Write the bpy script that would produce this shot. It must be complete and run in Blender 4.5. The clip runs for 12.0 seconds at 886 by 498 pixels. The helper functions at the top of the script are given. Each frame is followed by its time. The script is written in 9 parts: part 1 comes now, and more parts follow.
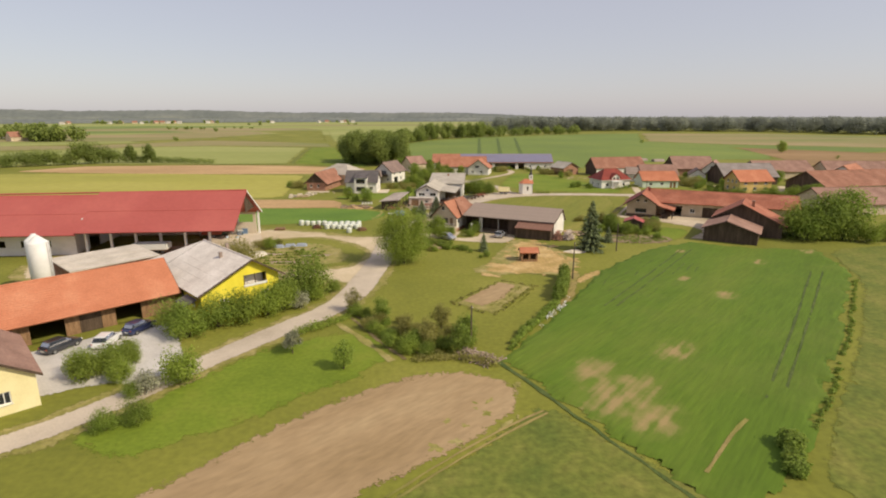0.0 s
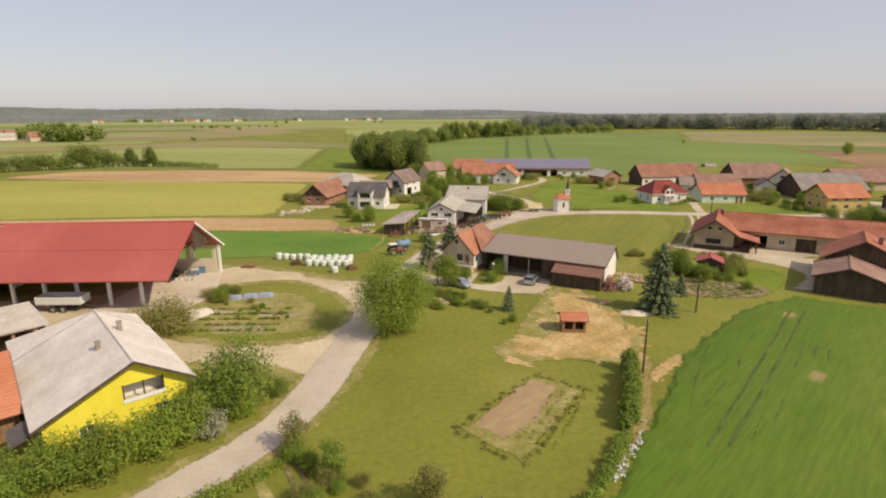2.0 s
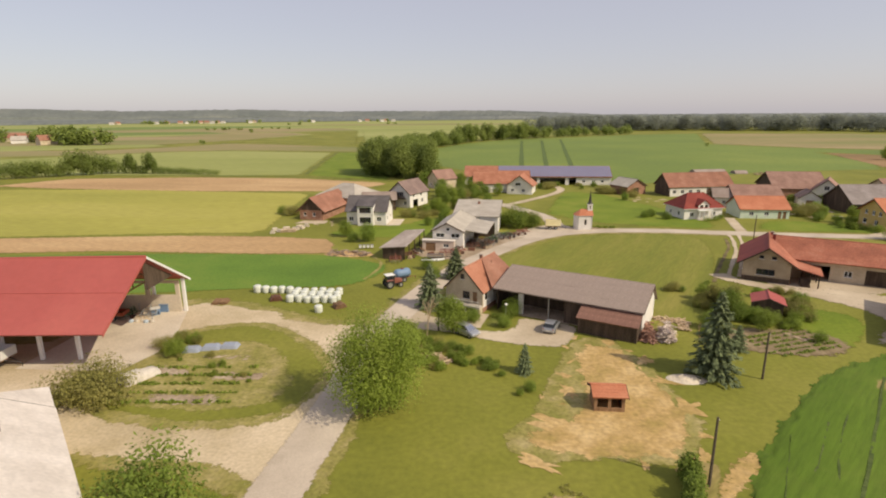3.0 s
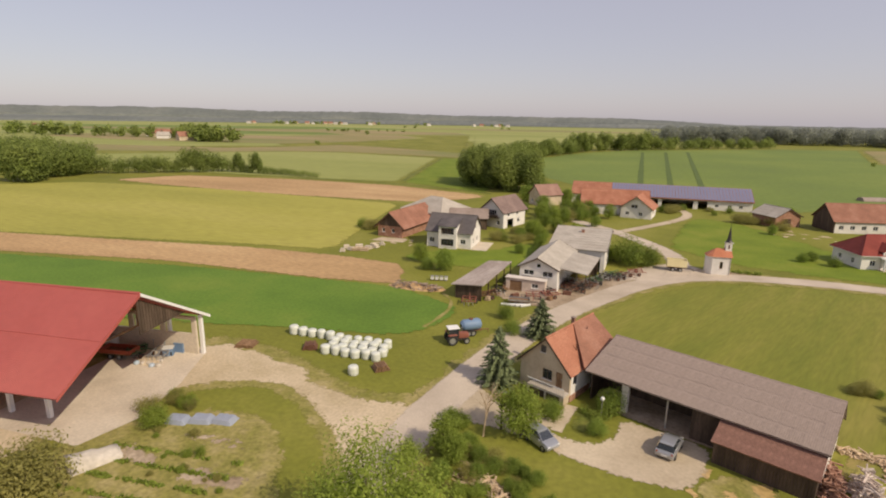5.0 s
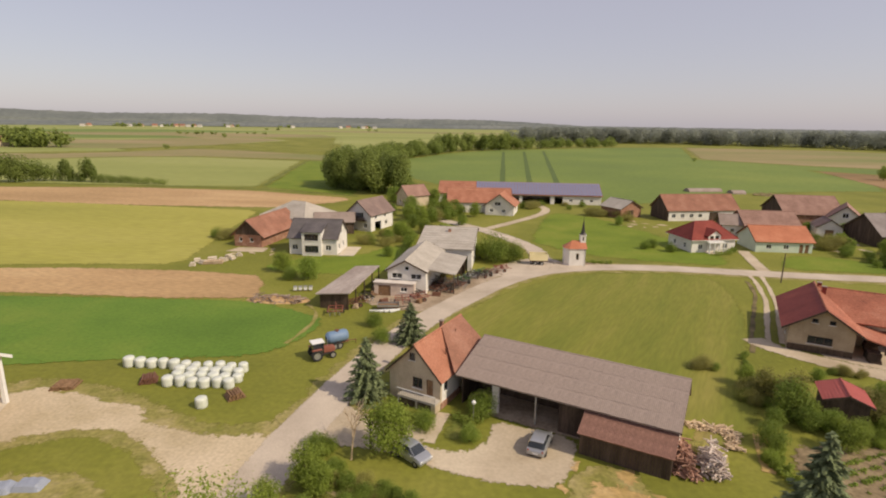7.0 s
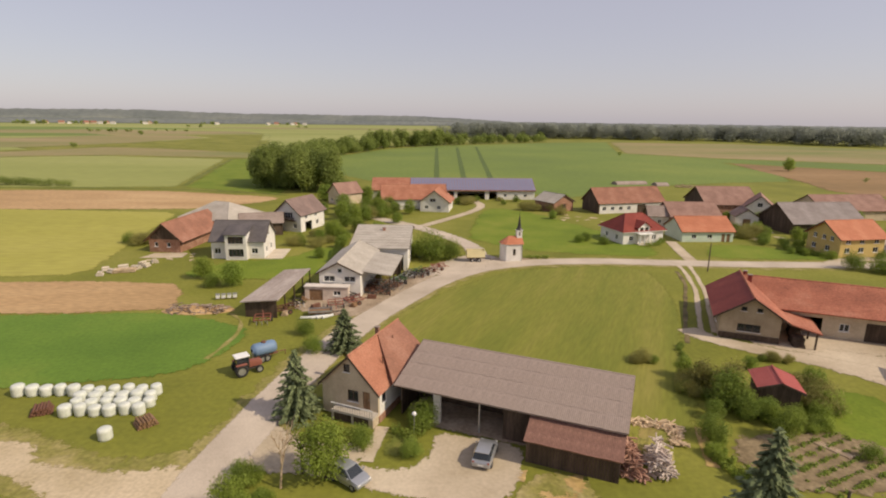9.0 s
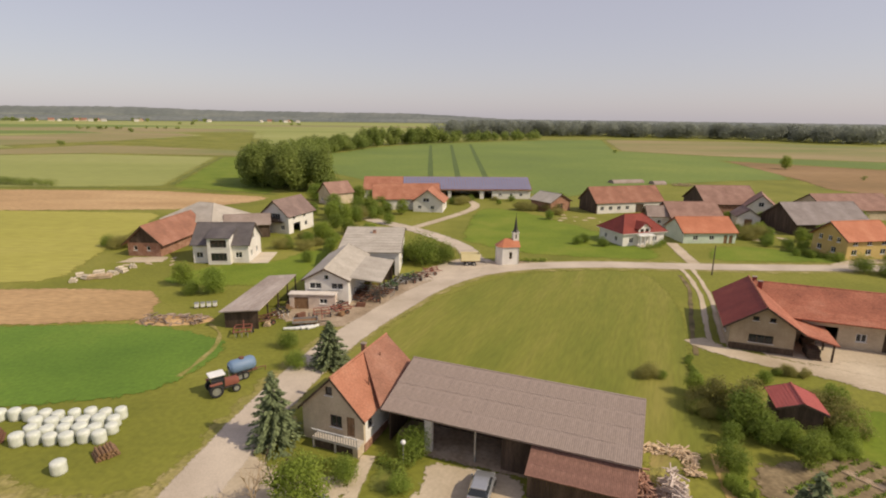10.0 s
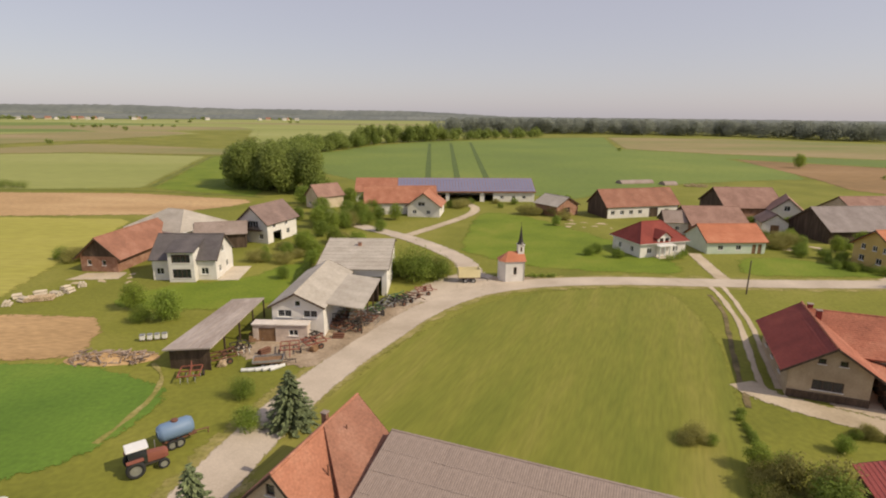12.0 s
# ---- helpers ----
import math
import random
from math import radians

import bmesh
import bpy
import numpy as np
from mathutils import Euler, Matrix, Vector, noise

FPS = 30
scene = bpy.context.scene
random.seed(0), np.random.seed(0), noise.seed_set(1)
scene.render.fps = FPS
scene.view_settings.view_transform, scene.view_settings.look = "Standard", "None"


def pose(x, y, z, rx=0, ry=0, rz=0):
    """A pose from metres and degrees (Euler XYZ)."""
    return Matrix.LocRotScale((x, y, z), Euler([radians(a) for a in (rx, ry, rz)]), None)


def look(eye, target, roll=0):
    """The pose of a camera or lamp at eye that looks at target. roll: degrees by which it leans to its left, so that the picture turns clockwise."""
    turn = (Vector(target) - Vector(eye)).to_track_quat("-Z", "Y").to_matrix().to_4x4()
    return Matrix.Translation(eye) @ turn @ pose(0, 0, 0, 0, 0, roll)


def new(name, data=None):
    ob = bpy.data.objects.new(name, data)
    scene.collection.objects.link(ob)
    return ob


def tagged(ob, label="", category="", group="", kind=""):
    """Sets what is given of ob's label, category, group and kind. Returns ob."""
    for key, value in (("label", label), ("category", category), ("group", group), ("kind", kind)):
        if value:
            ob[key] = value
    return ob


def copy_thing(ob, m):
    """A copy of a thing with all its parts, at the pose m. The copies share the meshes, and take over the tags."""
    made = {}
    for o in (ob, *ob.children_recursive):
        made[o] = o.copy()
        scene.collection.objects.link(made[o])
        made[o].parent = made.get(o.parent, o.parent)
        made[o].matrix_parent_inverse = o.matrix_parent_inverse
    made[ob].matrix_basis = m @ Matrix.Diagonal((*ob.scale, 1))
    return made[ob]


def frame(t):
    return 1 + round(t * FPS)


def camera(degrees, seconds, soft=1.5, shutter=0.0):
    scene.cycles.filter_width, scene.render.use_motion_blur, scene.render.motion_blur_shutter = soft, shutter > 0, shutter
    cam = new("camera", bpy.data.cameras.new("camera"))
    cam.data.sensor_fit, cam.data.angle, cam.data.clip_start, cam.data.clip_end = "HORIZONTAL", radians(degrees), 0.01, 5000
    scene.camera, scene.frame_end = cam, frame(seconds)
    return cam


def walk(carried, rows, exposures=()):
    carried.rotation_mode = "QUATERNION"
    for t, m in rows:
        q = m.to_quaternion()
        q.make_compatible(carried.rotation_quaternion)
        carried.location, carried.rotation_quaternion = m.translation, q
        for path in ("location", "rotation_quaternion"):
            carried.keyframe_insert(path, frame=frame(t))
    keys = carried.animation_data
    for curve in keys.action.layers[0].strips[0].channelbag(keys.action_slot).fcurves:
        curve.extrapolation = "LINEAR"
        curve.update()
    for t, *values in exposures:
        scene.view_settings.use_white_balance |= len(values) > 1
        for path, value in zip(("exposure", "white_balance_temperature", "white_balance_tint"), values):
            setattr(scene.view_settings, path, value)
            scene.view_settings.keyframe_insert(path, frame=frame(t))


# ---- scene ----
cam = camera(78.9, 12.0, soft=2.0)
PATH = [
    (0, (0.628, 0.764, 26.205), (0.619, 2.705, 25.724), -0.1),
    (0.5, (1.252, 8.088, 26.399), (1.187, 10.027, 25.913), -0.2),
    (1, (1.947, 15.496, 26.48), (1.862, 17.434, 25.994), -0.2),
    (1.5, (2.484, 23.305, 26.868), (2.385, 25.242, 26.379), -0.2),
    (2, (2.944, 31.23, 27.622), (2.835, 33.166, 27.131), -0.3),
    (2.5, (3.326, 39.325, 28.477), (3.21, 41.26, 27.987), -0.4),
    (4.5, (4.5, 66.05, 29.685), (4.048, 67.939, 29.208), 0.5),
    (5, (4.806, 69.35, 29.588), (4.258, 71.214, 29.116), 0.9),
    (5.5, (5.117, 70.958, 29.514), (4.492, 72.799, 29.042), 1.1),
    (6, (5.562, 72.043, 29.335), (5.057, 73.921, 28.872), 1),
    (6.5, (5.6, 72.584, 29.15), (5.25, 74.499, 28.69), 0.9),
    (7, (5.634, 72.965, 29.181), (5.542, 74.909, 28.722), 0.8),
    (7.5, (5.51, 73.437, 29.121), (5.609, 75.381, 28.663), 0.7),
    (9.5, (5.981, 78.568, 28.796), (6.133, 80.505, 28.322), 0.7),
    (10, (6.337, 81.362, 28.829), (6.502, 83.297, 28.351), 0.7),
    (10.5, (6.75, 84.364, 28.841), (6.927, 86.297, 28.359), 0.7),
    (11, (7.25, 87.568, 28.739), (7.449, 89.499, 28.257), 0.7),
    (11.5, (7.783, 91.05, 28.674), (7.971, 92.981, 28.189), 0.6),
    (12, (8.438, 94.81, 28.553), (8.601, 96.743, 28.067), 0.6),
]
walk(cam, [(t, look(eye, target, roll)) for t, eye, target, roll in PATH], [(0, 0.52, 7150, 7), (2.7, 0.52, 7150, 8), (5.0, 0.38, 7150, 12), (6.0, 0.30, 7150, 11), (6.5, 0.34, 7150, 11), (7.5, 0.41, 7150, 12), (12, 0.41, 7150, 10)])

# ---- light ----
world = bpy.data.worlds.new("sky")
scene.world = world
world.use_nodes = True
wn = world.node_tree
sky = wn.nodes.new("ShaderNodeTexSky")
sky.sky_type = "NISHITA"
sky.sun_disc = False
SUN_EL, SUN_X, SUN_Y = 41.0, 0.90, -0.43
sky.sun_elevation = radians(SUN_EL)
sky.sun_rotation = math.atan2(SUN_X, SUN_Y)
sky.altitude = 250
sky.air_density = 1.0
sky.dust_density = 1.2
sky.ozone_density = 1.0
bg = wn.nodes["Background"]
wn.links.new(sky.outputs[0], bg.inputs[0])
bg.inputs[1].default_value = 0.032
haze = wn.nodes.new("ShaderNodeBackground")
haze.inputs[0].default_value = (0.86, 0.835, 1.04, 1)
haze.inputs[1].default_value = 0.3
both = wn.nodes.new("ShaderNodeAddShader")
wn.links.new(bg.outputs[0], both.inputs[0])
wn.links.new(haze.outputs[0], both.inputs[1])
wn.links.new(both.outputs[0], wn.nodes["World Output"].inputs[0])
sun = new("sun", bpy.data.lights.new("sun", "SUN"))
sun.data.energy = 2.62
sun.data.angle = radians(0.6)
sun.data.color = (1.0, 0.9, 0.74)
sun_dir = Vector((SUN_X, SUN_Y, math.tan(radians(SUN_EL)) * math.hypot(SUN_X, SUN_Y)))
sun.matrix_world = look(sun_dir * 100, (0, 0, 0))

# ---- materials ----
R = random.Random(7)


def material(name, colours, scale=1.0, fine=12.0, rough=0.85, bump=0.3, metal=0.0, stretch=(1, 1, 1), turn=0.0,
             fine_mix=0.35, waves=None, island=0.0, translucent=0.0, spec=0.3, dist=0.02):
    """Two or three base colours mixed by coarse noise, broken by fine noise, with a fine relief.
    waves: (axis vector scale, strength) adds ribs; island: variation from piece to piece."""
    m = bpy.data.materials.new(name)
    m.use_nodes = True
    nt = m.node_tree
    b = nt.nodes["Principled BSDF"]
    b.inputs["Roughness"].default_value = rough
    b.inputs["Metallic"].default_value = metal
    b.inputs["Specular IOR Level"].default_value = spec
    tc = nt.nodes.new("ShaderNodeTexCoord")
    mp = nt.nodes.new("ShaderNodeMapping")
    mp.inputs["Scale"].default_value = stretch
    mp.inputs["Rotation"].default_value = (0, 0, radians(turn))
    if turn:
        mp0 = nt.nodes.new("ShaderNodeMapping")
        mp0.inputs["Rotation"].default_value = (0, 0, radians(turn))
        nt.links.new(tc.outputs["Object"], mp0.inputs[0])
        mp.inputs["Rotation"].default_value = (0, 0, 0)
        nt.links.new(mp0.outputs[0], mp.inputs[0])
    else:
        nt.links.new(tc.outputs["Object"], mp.inputs[0])
    n1 = nt.nodes.new("ShaderNodeTexNoise")
    n1.inputs["Scale"].default_value = scale
    n1.inputs["Detail"].default_value = 6
    n1.inputs["Roughness"].default_value = 0.6
    n2 = nt.nodes.new("ShaderNodeTexNoise")
    n2.inputs["Scale"].default_value = fine
    n2.inputs["Detail"].default_value = 4
    for n in (n1, n2):
        nt.links.new(mp.outputs[0], n.inputs["Vector"])
    ramp = nt.nodes.new("ShaderNodeValToRGB")
    els = ramp.color_ramp.elements
    els[0].position, els[1].position = 0.32, 0.68
    els[0].color, els[1].color = (*colours[0], 1), (*colours[-1], 1)
    if len(colours) == 3:
        e = els.new(0.5)
        e.color = (*colours[1], 1)
    nt.links.new(n1.outputs["Fac"], ramp.inputs[0])
    mul = nt.nodes.new("ShaderNodeMix")
    mul.data_type, mul.blend_type = "RGBA", "MULTIPLY"
    mul.inputs["Factor"].default_value = 1.0
    mr = nt.nodes.new("ShaderNodeMapRange")
    mr.inputs["From Min"].default_value, mr.inputs["From Max"].default_value = 0.25, 0.75
    mr.inputs["To Min"].default_value, mr.inputs["To Max"].default_value = 1 - fine_mix, 1 + fine_mix
    nt.links.new(n2.outputs["Fac"], mr.inputs["Value"])
    nt.links.new(ramp.outputs["Color"], mul.inputs["A"])
    nt.links.new(mr.outputs[0], mul.inputs["B"])
    colour = mul.outputs["Result"]
    if island:
        ge = nt.nodes.new("ShaderNodeNewGeometry")
        oi = nt.nodes.new("ShaderNodeObjectInfo")
        ad = nt.nodes.new("ShaderNodeMath")
        ad.operation = "ADD"
        nt.links.new(ge.outputs["Random Per Island"], ad.inputs[0])
        nt.links.new(oi.outputs["Random"], ad.inputs[1])
        mi = nt.nodes.new("ShaderNodeMapRange")
        mi.inputs["From Max"].default_value = 2.0
        mi.inputs["To Min"].default_value, mi.inputs["To Max"].default_value = 1 - island, 1 + island
        nt.links.new(ad.outputs[0], mi.inputs["Value"])
        mu = nt.nodes.new("ShaderNodeMix")
        mu.data_type, mu.blend_type = "RGBA", "MULTIPLY"
        mu.inputs["Factor"].default_value = 1.0
        nt.links.new(colour, mu.inputs["A"])
        nt.links.new(mi.outputs[0], mu.inputs["B"])
        colour = mu.outputs["Result"]
    nt.links.new(colour, b.inputs["Base Color"])
    height = n2.outputs["Fac"]
    if waves:
        (wx, wy, wz), amount, kind = waves
        mw = nt.nodes.new("ShaderNodeMapping")
        mw.inputs["Scale"].default_value = (wx, wy, wz)
        nt.links.new(tc.outputs["Object"], mw.inputs[0])
        wv = nt.nodes.new("ShaderNodeTexWave")
        wv.bands_direction = kind
        wv.inputs["Scale"].default_value = 1.0
        wv.inputs["Distortion"].default_value = 0.3
        nt.links.new(mw.outputs[0], wv.inputs["Vector"])
        ad2 = nt.nodes.new("ShaderNodeMath")
        ad2.operation = "MULTIPLY_ADD"
        ad2.inputs[1].default_value = amount
        nt.links.new(wv.outputs["Fac"], ad2.inputs[0])
        nt.links.new(height, ad2.inputs[2])
        height = ad2.outputs[0]
    if bump:
        bp = nt.nodes.new("ShaderNodeBump")
        bp.inputs["Strength"].default_value = bump
        bp.inputs["Distance"].default_value = dist
        nt.links.new(height, bp.inputs["Height"])
        nt.links.new(bp.outputs[0], b.inputs["Normal"])
    if translucent:
        tr = nt.nodes.new("ShaderNodeBsdfTranslucent")
        nt.links.new(colour, tr.inputs["Color"])
        mx = nt.nodes.new("ShaderNodeMixShader")
        mx.inputs[0].default_value = translucent
        nt.links.new(b.outputs[0], mx.inputs[1])
        nt.links.new(tr.outputs[0], mx.inputs[2])
        nt.links.new(mx.outputs[0], nt.nodes["Material Output"].inputs[0])
    return m


M = {}
M["grass"] = material("meadow_grass", [(0.148, 0.158, 0.023), (0.195, 0.199, 0.03), (0.251, 0.238, 0.049)], 0.035, 1.6, 0.95, 0.35, dist=0.08, fine_mix=0.16)
M["lawn"] = material("lawn_grass", [(0.119, 0.17, 0.014), (0.156, 0.211, 0.019), (0.206, 0.233, 0.031)], 0.09, 2.0, 0.95, 0.35, dist=0.06, fine_mix=0.15)
M["mown"] = material("mown_meadow_grass", [(0.145, 0.168, 0.024), (0.195, 0.2, 0.033), (0.262, 0.236, 0.055)], 0.13, 2.5, 0.95, 0.35, dist=0.06, stretch=(1, 0.13, 1), turn=28, fine_mix=0.14)
M["crop"] = material("young_grain_crop", [(0.073, 0.126, 0.010), (0.096, 0.160, 0.013), (0.148, 0.190, 0.022)], 0.05, 3.0, 0.9, 0.5, dist=0.08, fine_mix=0.17, stretch=(0.1, 1, 1), turn=-49)
# Dark green that holds the shade between crop stalks as plain colour.
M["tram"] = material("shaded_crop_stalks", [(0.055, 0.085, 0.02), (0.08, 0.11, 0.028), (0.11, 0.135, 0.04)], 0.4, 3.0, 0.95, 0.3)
M["rough"] = material("rough_unmown_grass", [(0.105, 0.135, 0.024), (0.145, 0.165, 0.03), (0.20, 0.195, 0.045)], 0.18, 1.6, 0.95, 0.5, dist=0.06, fine_mix=0.3)
M["crop_far"] = material("dark_grain_crop", [(0.132, 0.182, 0.042), (0.156, 0.212, 0.044), (0.20, 0.245, 0.052)], 0.008, 0.4, 0.9, 0.3, fine_mix=0.14)
M["crop_dark"] = material("dark_green_crop", [(0.092, 0.17, 0.021), (0.118, 0.206, 0.026), (0.165, 0.236, 0.034)], 0.05, 2.0, 0.9, 0.5, fine_mix=0.16)
M["field_yellow"] = material("yellowish_barley_crop", [(0.288, 0.278, 0.056), (0.353, 0.328, 0.069), (0.398, 0.359, 0.094)], 0.02, 1.0, 0.95, 0.4, fine_mix=0.15, stretch=(0.25, 1, 1), turn=4)
M["field_pale"] = material("pale_green_crop", [(0.24, 0.266, 0.073), (0.285, 0.302, 0.091), (0.329, 0.333, 0.121)], 0.008, 0.5, 0.95, 0.3, fine_mix=0.12, stretch=(0.25, 1, 1))
M["soil"] = material("ploughed_brown_soil", [(0.357, 0.228, 0.109), (0.454, 0.294, 0.147), (0.536, 0.365, 0.191)], 0.05, 2.2, 0.98, 0.7, dist=0.08, fine_mix=0.25, stretch=(0.3, 1, 1), turn=4)
M["mud"] = material("dark_muddy_earth", [(0.10, 0.085, 0.035), (0.17, 0.13, 0.06), (0.26, 0.20, 0.10)], 0.5, 3.0, 0.95, 0.6, fine_mix=0.25)
M["yard_brown"] = material("oily_brown_yard_earth", [(0.25, 0.185, 0.12), (0.37, 0.285, 0.20), (0.47, 0.375, 0.28)], 0.25, 2.5, 0.95, 0.5, fine_mix=0.25)
M["soil_red"] = material("red_brown_ploughed_soil", [(0.20, 0.135, 0.06), (0.27, 0.17, 0.078), (0.33, 0.21, 0.105)], 0.015, 0.6, 0.98, 0.5, fine_mix=0.15, stretch=(0.3, 1, 1))
M["field_mixed"] = material("thin_crop_on_brown_soil", [(0.185, 0.205, 0.062), (0.27, 0.228, 0.098), (0.345, 0.26, 0.14)], 0.011, 0.3, 0.95, 0.3, fine_mix=0.12, stretch=(0.3, 1, 1))
M["soil_near"] = material("dry_brown_soil", [(0.281, 0.192, 0.099), (0.354, 0.247, 0.136), (0.415, 0.303, 0.172)], 0.12, 2.0, 0.98, 0.5, dist=0.06, fine_mix=0.14, stretch=(0.3, 1, 1), turn=-43)
M["sand"] = material("bare_sandy_earth", [(0.30, 0.225, 0.065), (0.45, 0.305, 0.125), (0.58, 0.415, 0.205)], 0.22, 2.0, 0.98, 0.6, dist=0.08, fine_mix=0.25)
M["asphalt"] = material("worn_grey_asphalt", [(0.421, 0.35, 0.272), (0.503, 0.423, 0.336), (0.57, 0.483, 0.386)], 0.15, 8.0, 0.9, 0.3, fine_mix=0.12)
M["gravel"] = material("pale_gravel", [(0.396, 0.318, 0.216), (0.504, 0.414, 0.3), (0.6, 0.504, 0.372)], 0.12, 3.0, 0.95, 0.2, fine_mix=0.1)
M["paving"] = material("grey_concrete_paving", [(0.46, 0.43, 0.40), (0.54, 0.505, 0.475), (0.60, 0.57, 0.54)], 0.2, 5.0, 0.9, 0.3, fine_mix=0.12)
M["dirt"] = material("dusty_trodden_earth", [(0.396, 0.313, 0.179), (0.528, 0.427, 0.284), (0.616, 0.502, 0.352)], 0.09, 3.0, 0.95, 0.5, fine_mix=0.16)
M["verge"] = material("worn_thin_verge_grass", [(0.19, 0.188, 0.04), (0.27, 0.238, 0.072), (0.38, 0.312, 0.14)], 0.35, 2.5, 0.95, 0.6, fine_mix=0.28, dist=0.05)
M["garden_soil"] = material("dark_garden_soil", [(0.17, 0.125, 0.07), (0.235, 0.175, 0.10), (0.31, 0.24, 0.14)], 0.6, 3.0, 0.95, 0.5, fine_mix=0.25)
M["crop_track"] = material("bent_dark_crop", [(0.085, 0.125, 0.034), (0.105, 0.15, 0.038)], 0.1, 1.5, 0.95, 0.3)
M["slate_grey"] = material("grey_weathered_roof", [(0.225, 0.19, 0.175), (0.28, 0.24, 0.225), (0.335, 0.29, 0.272)], 0.3, 5.0, 0.85, 0.5, fine_mix=0.2, waves=((21, 0, 0), 0.18, "X"), dist=0.03)
M["brushwood"] = material("pinkish_grey_brushwood", [(0.26, 0.185, 0.14), (0.37, 0.28, 0.22), (0.50, 0.40, 0.33)], 1.5, 8.0, 0.9, 0.3, fine_mix=0.2, island=0.35)
M["branch_red"] = material("reddish_cut_branches", [(0.30, 0.15, 0.10), (0.40, 0.22, 0.16), (0.50, 0.31, 0.24)], 1.5, 8.0, 0.9, 0.3, fine_mix=0.2, island=0.3)
M["brushwood_pale"] = material("pale_split_firewood", [(0.44, 0.34, 0.28), (0.56, 0.46, 0.40), (0.68, 0.60, 0.54)], 1.5, 8.0, 0.9, 0.3, fine_mix=0.2, island=0.35)
M["dry"] = material("thin_dry_grain_on_soil", [(0.19, 0.19, 0.04), (0.27, 0.215, 0.075), (0.36, 0.27, 0.12)], 0.3, 2.5, 0.95, 0.6, fine_mix=0.25, dist=0.05, stretch=(0.25, 1, 1), turn=-49)
M["concrete"] = material("pale_concrete_slab", [(0.50, 0.425, 0.33), (0.60, 0.52, 0.41), (0.66, 0.58, 0.47)], 0.15, 4.0, 0.9, 0.25, fine_mix=0.12)
M["tile_orange"] = material("orange_clay_tiles", [(0.33, 0.135, 0.08), (0.40, 0.17, 0.105), (0.46, 0.22, 0.14)], 0.35, 5.0, 0.8, 0.5, fine_mix=0.22, waves=((21, 0, 0), 0.18, "X"), dist=0.03)
M["tile_bright"] = material("new_orange_tiles", [(0.44, 0.16, 0.085), (0.50, 0.19, 0.105), (0.55, 0.235, 0.135)], 0.3, 5.0, 0.75, 0.4, fine_mix=0.12, waves=((21, 0, 0), 0.18, "X"), dist=0.03)
M["tile_old"] = material("old_red_brown_tiles", [(0.25, 0.12, 0.08), (0.32, 0.15, 0.10), (0.385, 0.20, 0.14)], 0.3, 5.0, 0.85, 0.5, fine_mix=0.22, waves=((21, 0, 0), 0.18, "X"), dist=0.03)
M["tile_red"] = material("dark_red_tiles", [(0.192, 0.036, 0.026), (0.24, 0.047, 0.034), (0.288, 0.065, 0.045)], 0.3, 5.0, 0.7, 0.4, fine_mix=0.18, waves=((21, 0, 0), 0.18, "X"), dist=0.03)
M["tile_farm"] = material("sun_bleached_red_tiles", [(0.29, 0.105, 0.065), (0.39, 0.14, 0.085), (0.46, 0.20, 0.13)], 0.25, 4.0, 0.8, 0.5, fine_mix=0.25, waves=((21, 0, 0), 0.18, "X"), dist=0.03)
M["tile_slate"] = material("dark_grey_brown_tiles", [(0.182, 0.124, 0.11), (0.23, 0.162, 0.142), (0.285, 0.2, 0.173)], 0.3, 5.0, 0.85, 0.5, fine_mix=0.22, waves=((21, 0, 0), 0.18, "X"), dist=0.03)
M["tile_brown"] = material("weathered_brown_tiles", [(0.25, 0.145, 0.112), (0.32, 0.19, 0.148), (0.39, 0.24, 0.19)], 0.3, 5.0, 0.85, 0.5, fine_mix=0.22, waves=((21, 0, 0), 0.18, "X"), dist=0.03)
M["tile_dark"] = material("anthracite_tiles", [(0.098, 0.085, 0.086), (0.13, 0.116, 0.115), (0.169, 0.146, 0.144)], 0.3, 5.0, 0.7, 0.4, fine_mix=0.18, waves=((21, 0, 0), 0.18, "X"), dist=0.03)
M["metal_red"] = material("red_trapezoidal_sheet", [(0.37, 0.084, 0.069), (0.403, 0.095, 0.081), (0.437, 0.112, 0.092)], 0.08, 1.5, 0.55, 0.25, fine_mix=0.06, waves=((18, 0, 0), 0.8, "X"), dist=0.02)
M["eternit"] = material("grey_brown_fibre_cement_sheet", [(0.265, 0.205, 0.172), (0.315, 0.248, 0.212), (0.365, 0.295, 0.258)], 0.25, 3.0, 0.92, 0.4, fine_mix=0.14, island=0.035)
M["eternit_pale"] = material("pale_fibre_cement_sheet", [(0.47, 0.416, 0.352), (0.552, 0.497, 0.426), (0.635, 0.572, 0.499)], 0.35, 3.0, 0.85, 0.35, fine_mix=0.12, waves=((25, 0, 0), 0.6, "X"))
M["eternit_mid"] = material("weathered_grey_fibre_cement", [(0.367, 0.324, 0.275), (0.431, 0.388, 0.332), (0.495, 0.446, 0.389)], 0.35, 3.0, 0.85, 0.35, fine_mix=0.12, waves=((25, 0, 0), 0.6, "X"))
M["eternit_worn"] = material("worn_pinkish_fibre_cement", [(0.31, 0.25, 0.215), (0.40, 0.335, 0.295), (0.49, 0.42, 0.375)], 0.3, 3.0, 0.9, 0.35, fine_mix=0.18, stretch=(0.3, 1, 1))
M["eternit_light"] = material("light_grey_fibre_cement_slates", [(0.594, 0.53, 0.472), (0.696, 0.628, 0.563), (0.784, 0.715, 0.653)], 0.3, 3.0, 0.8, 0.35, fine_mix=0.1, waves=((25, 0, 0), 0.6, "X"))
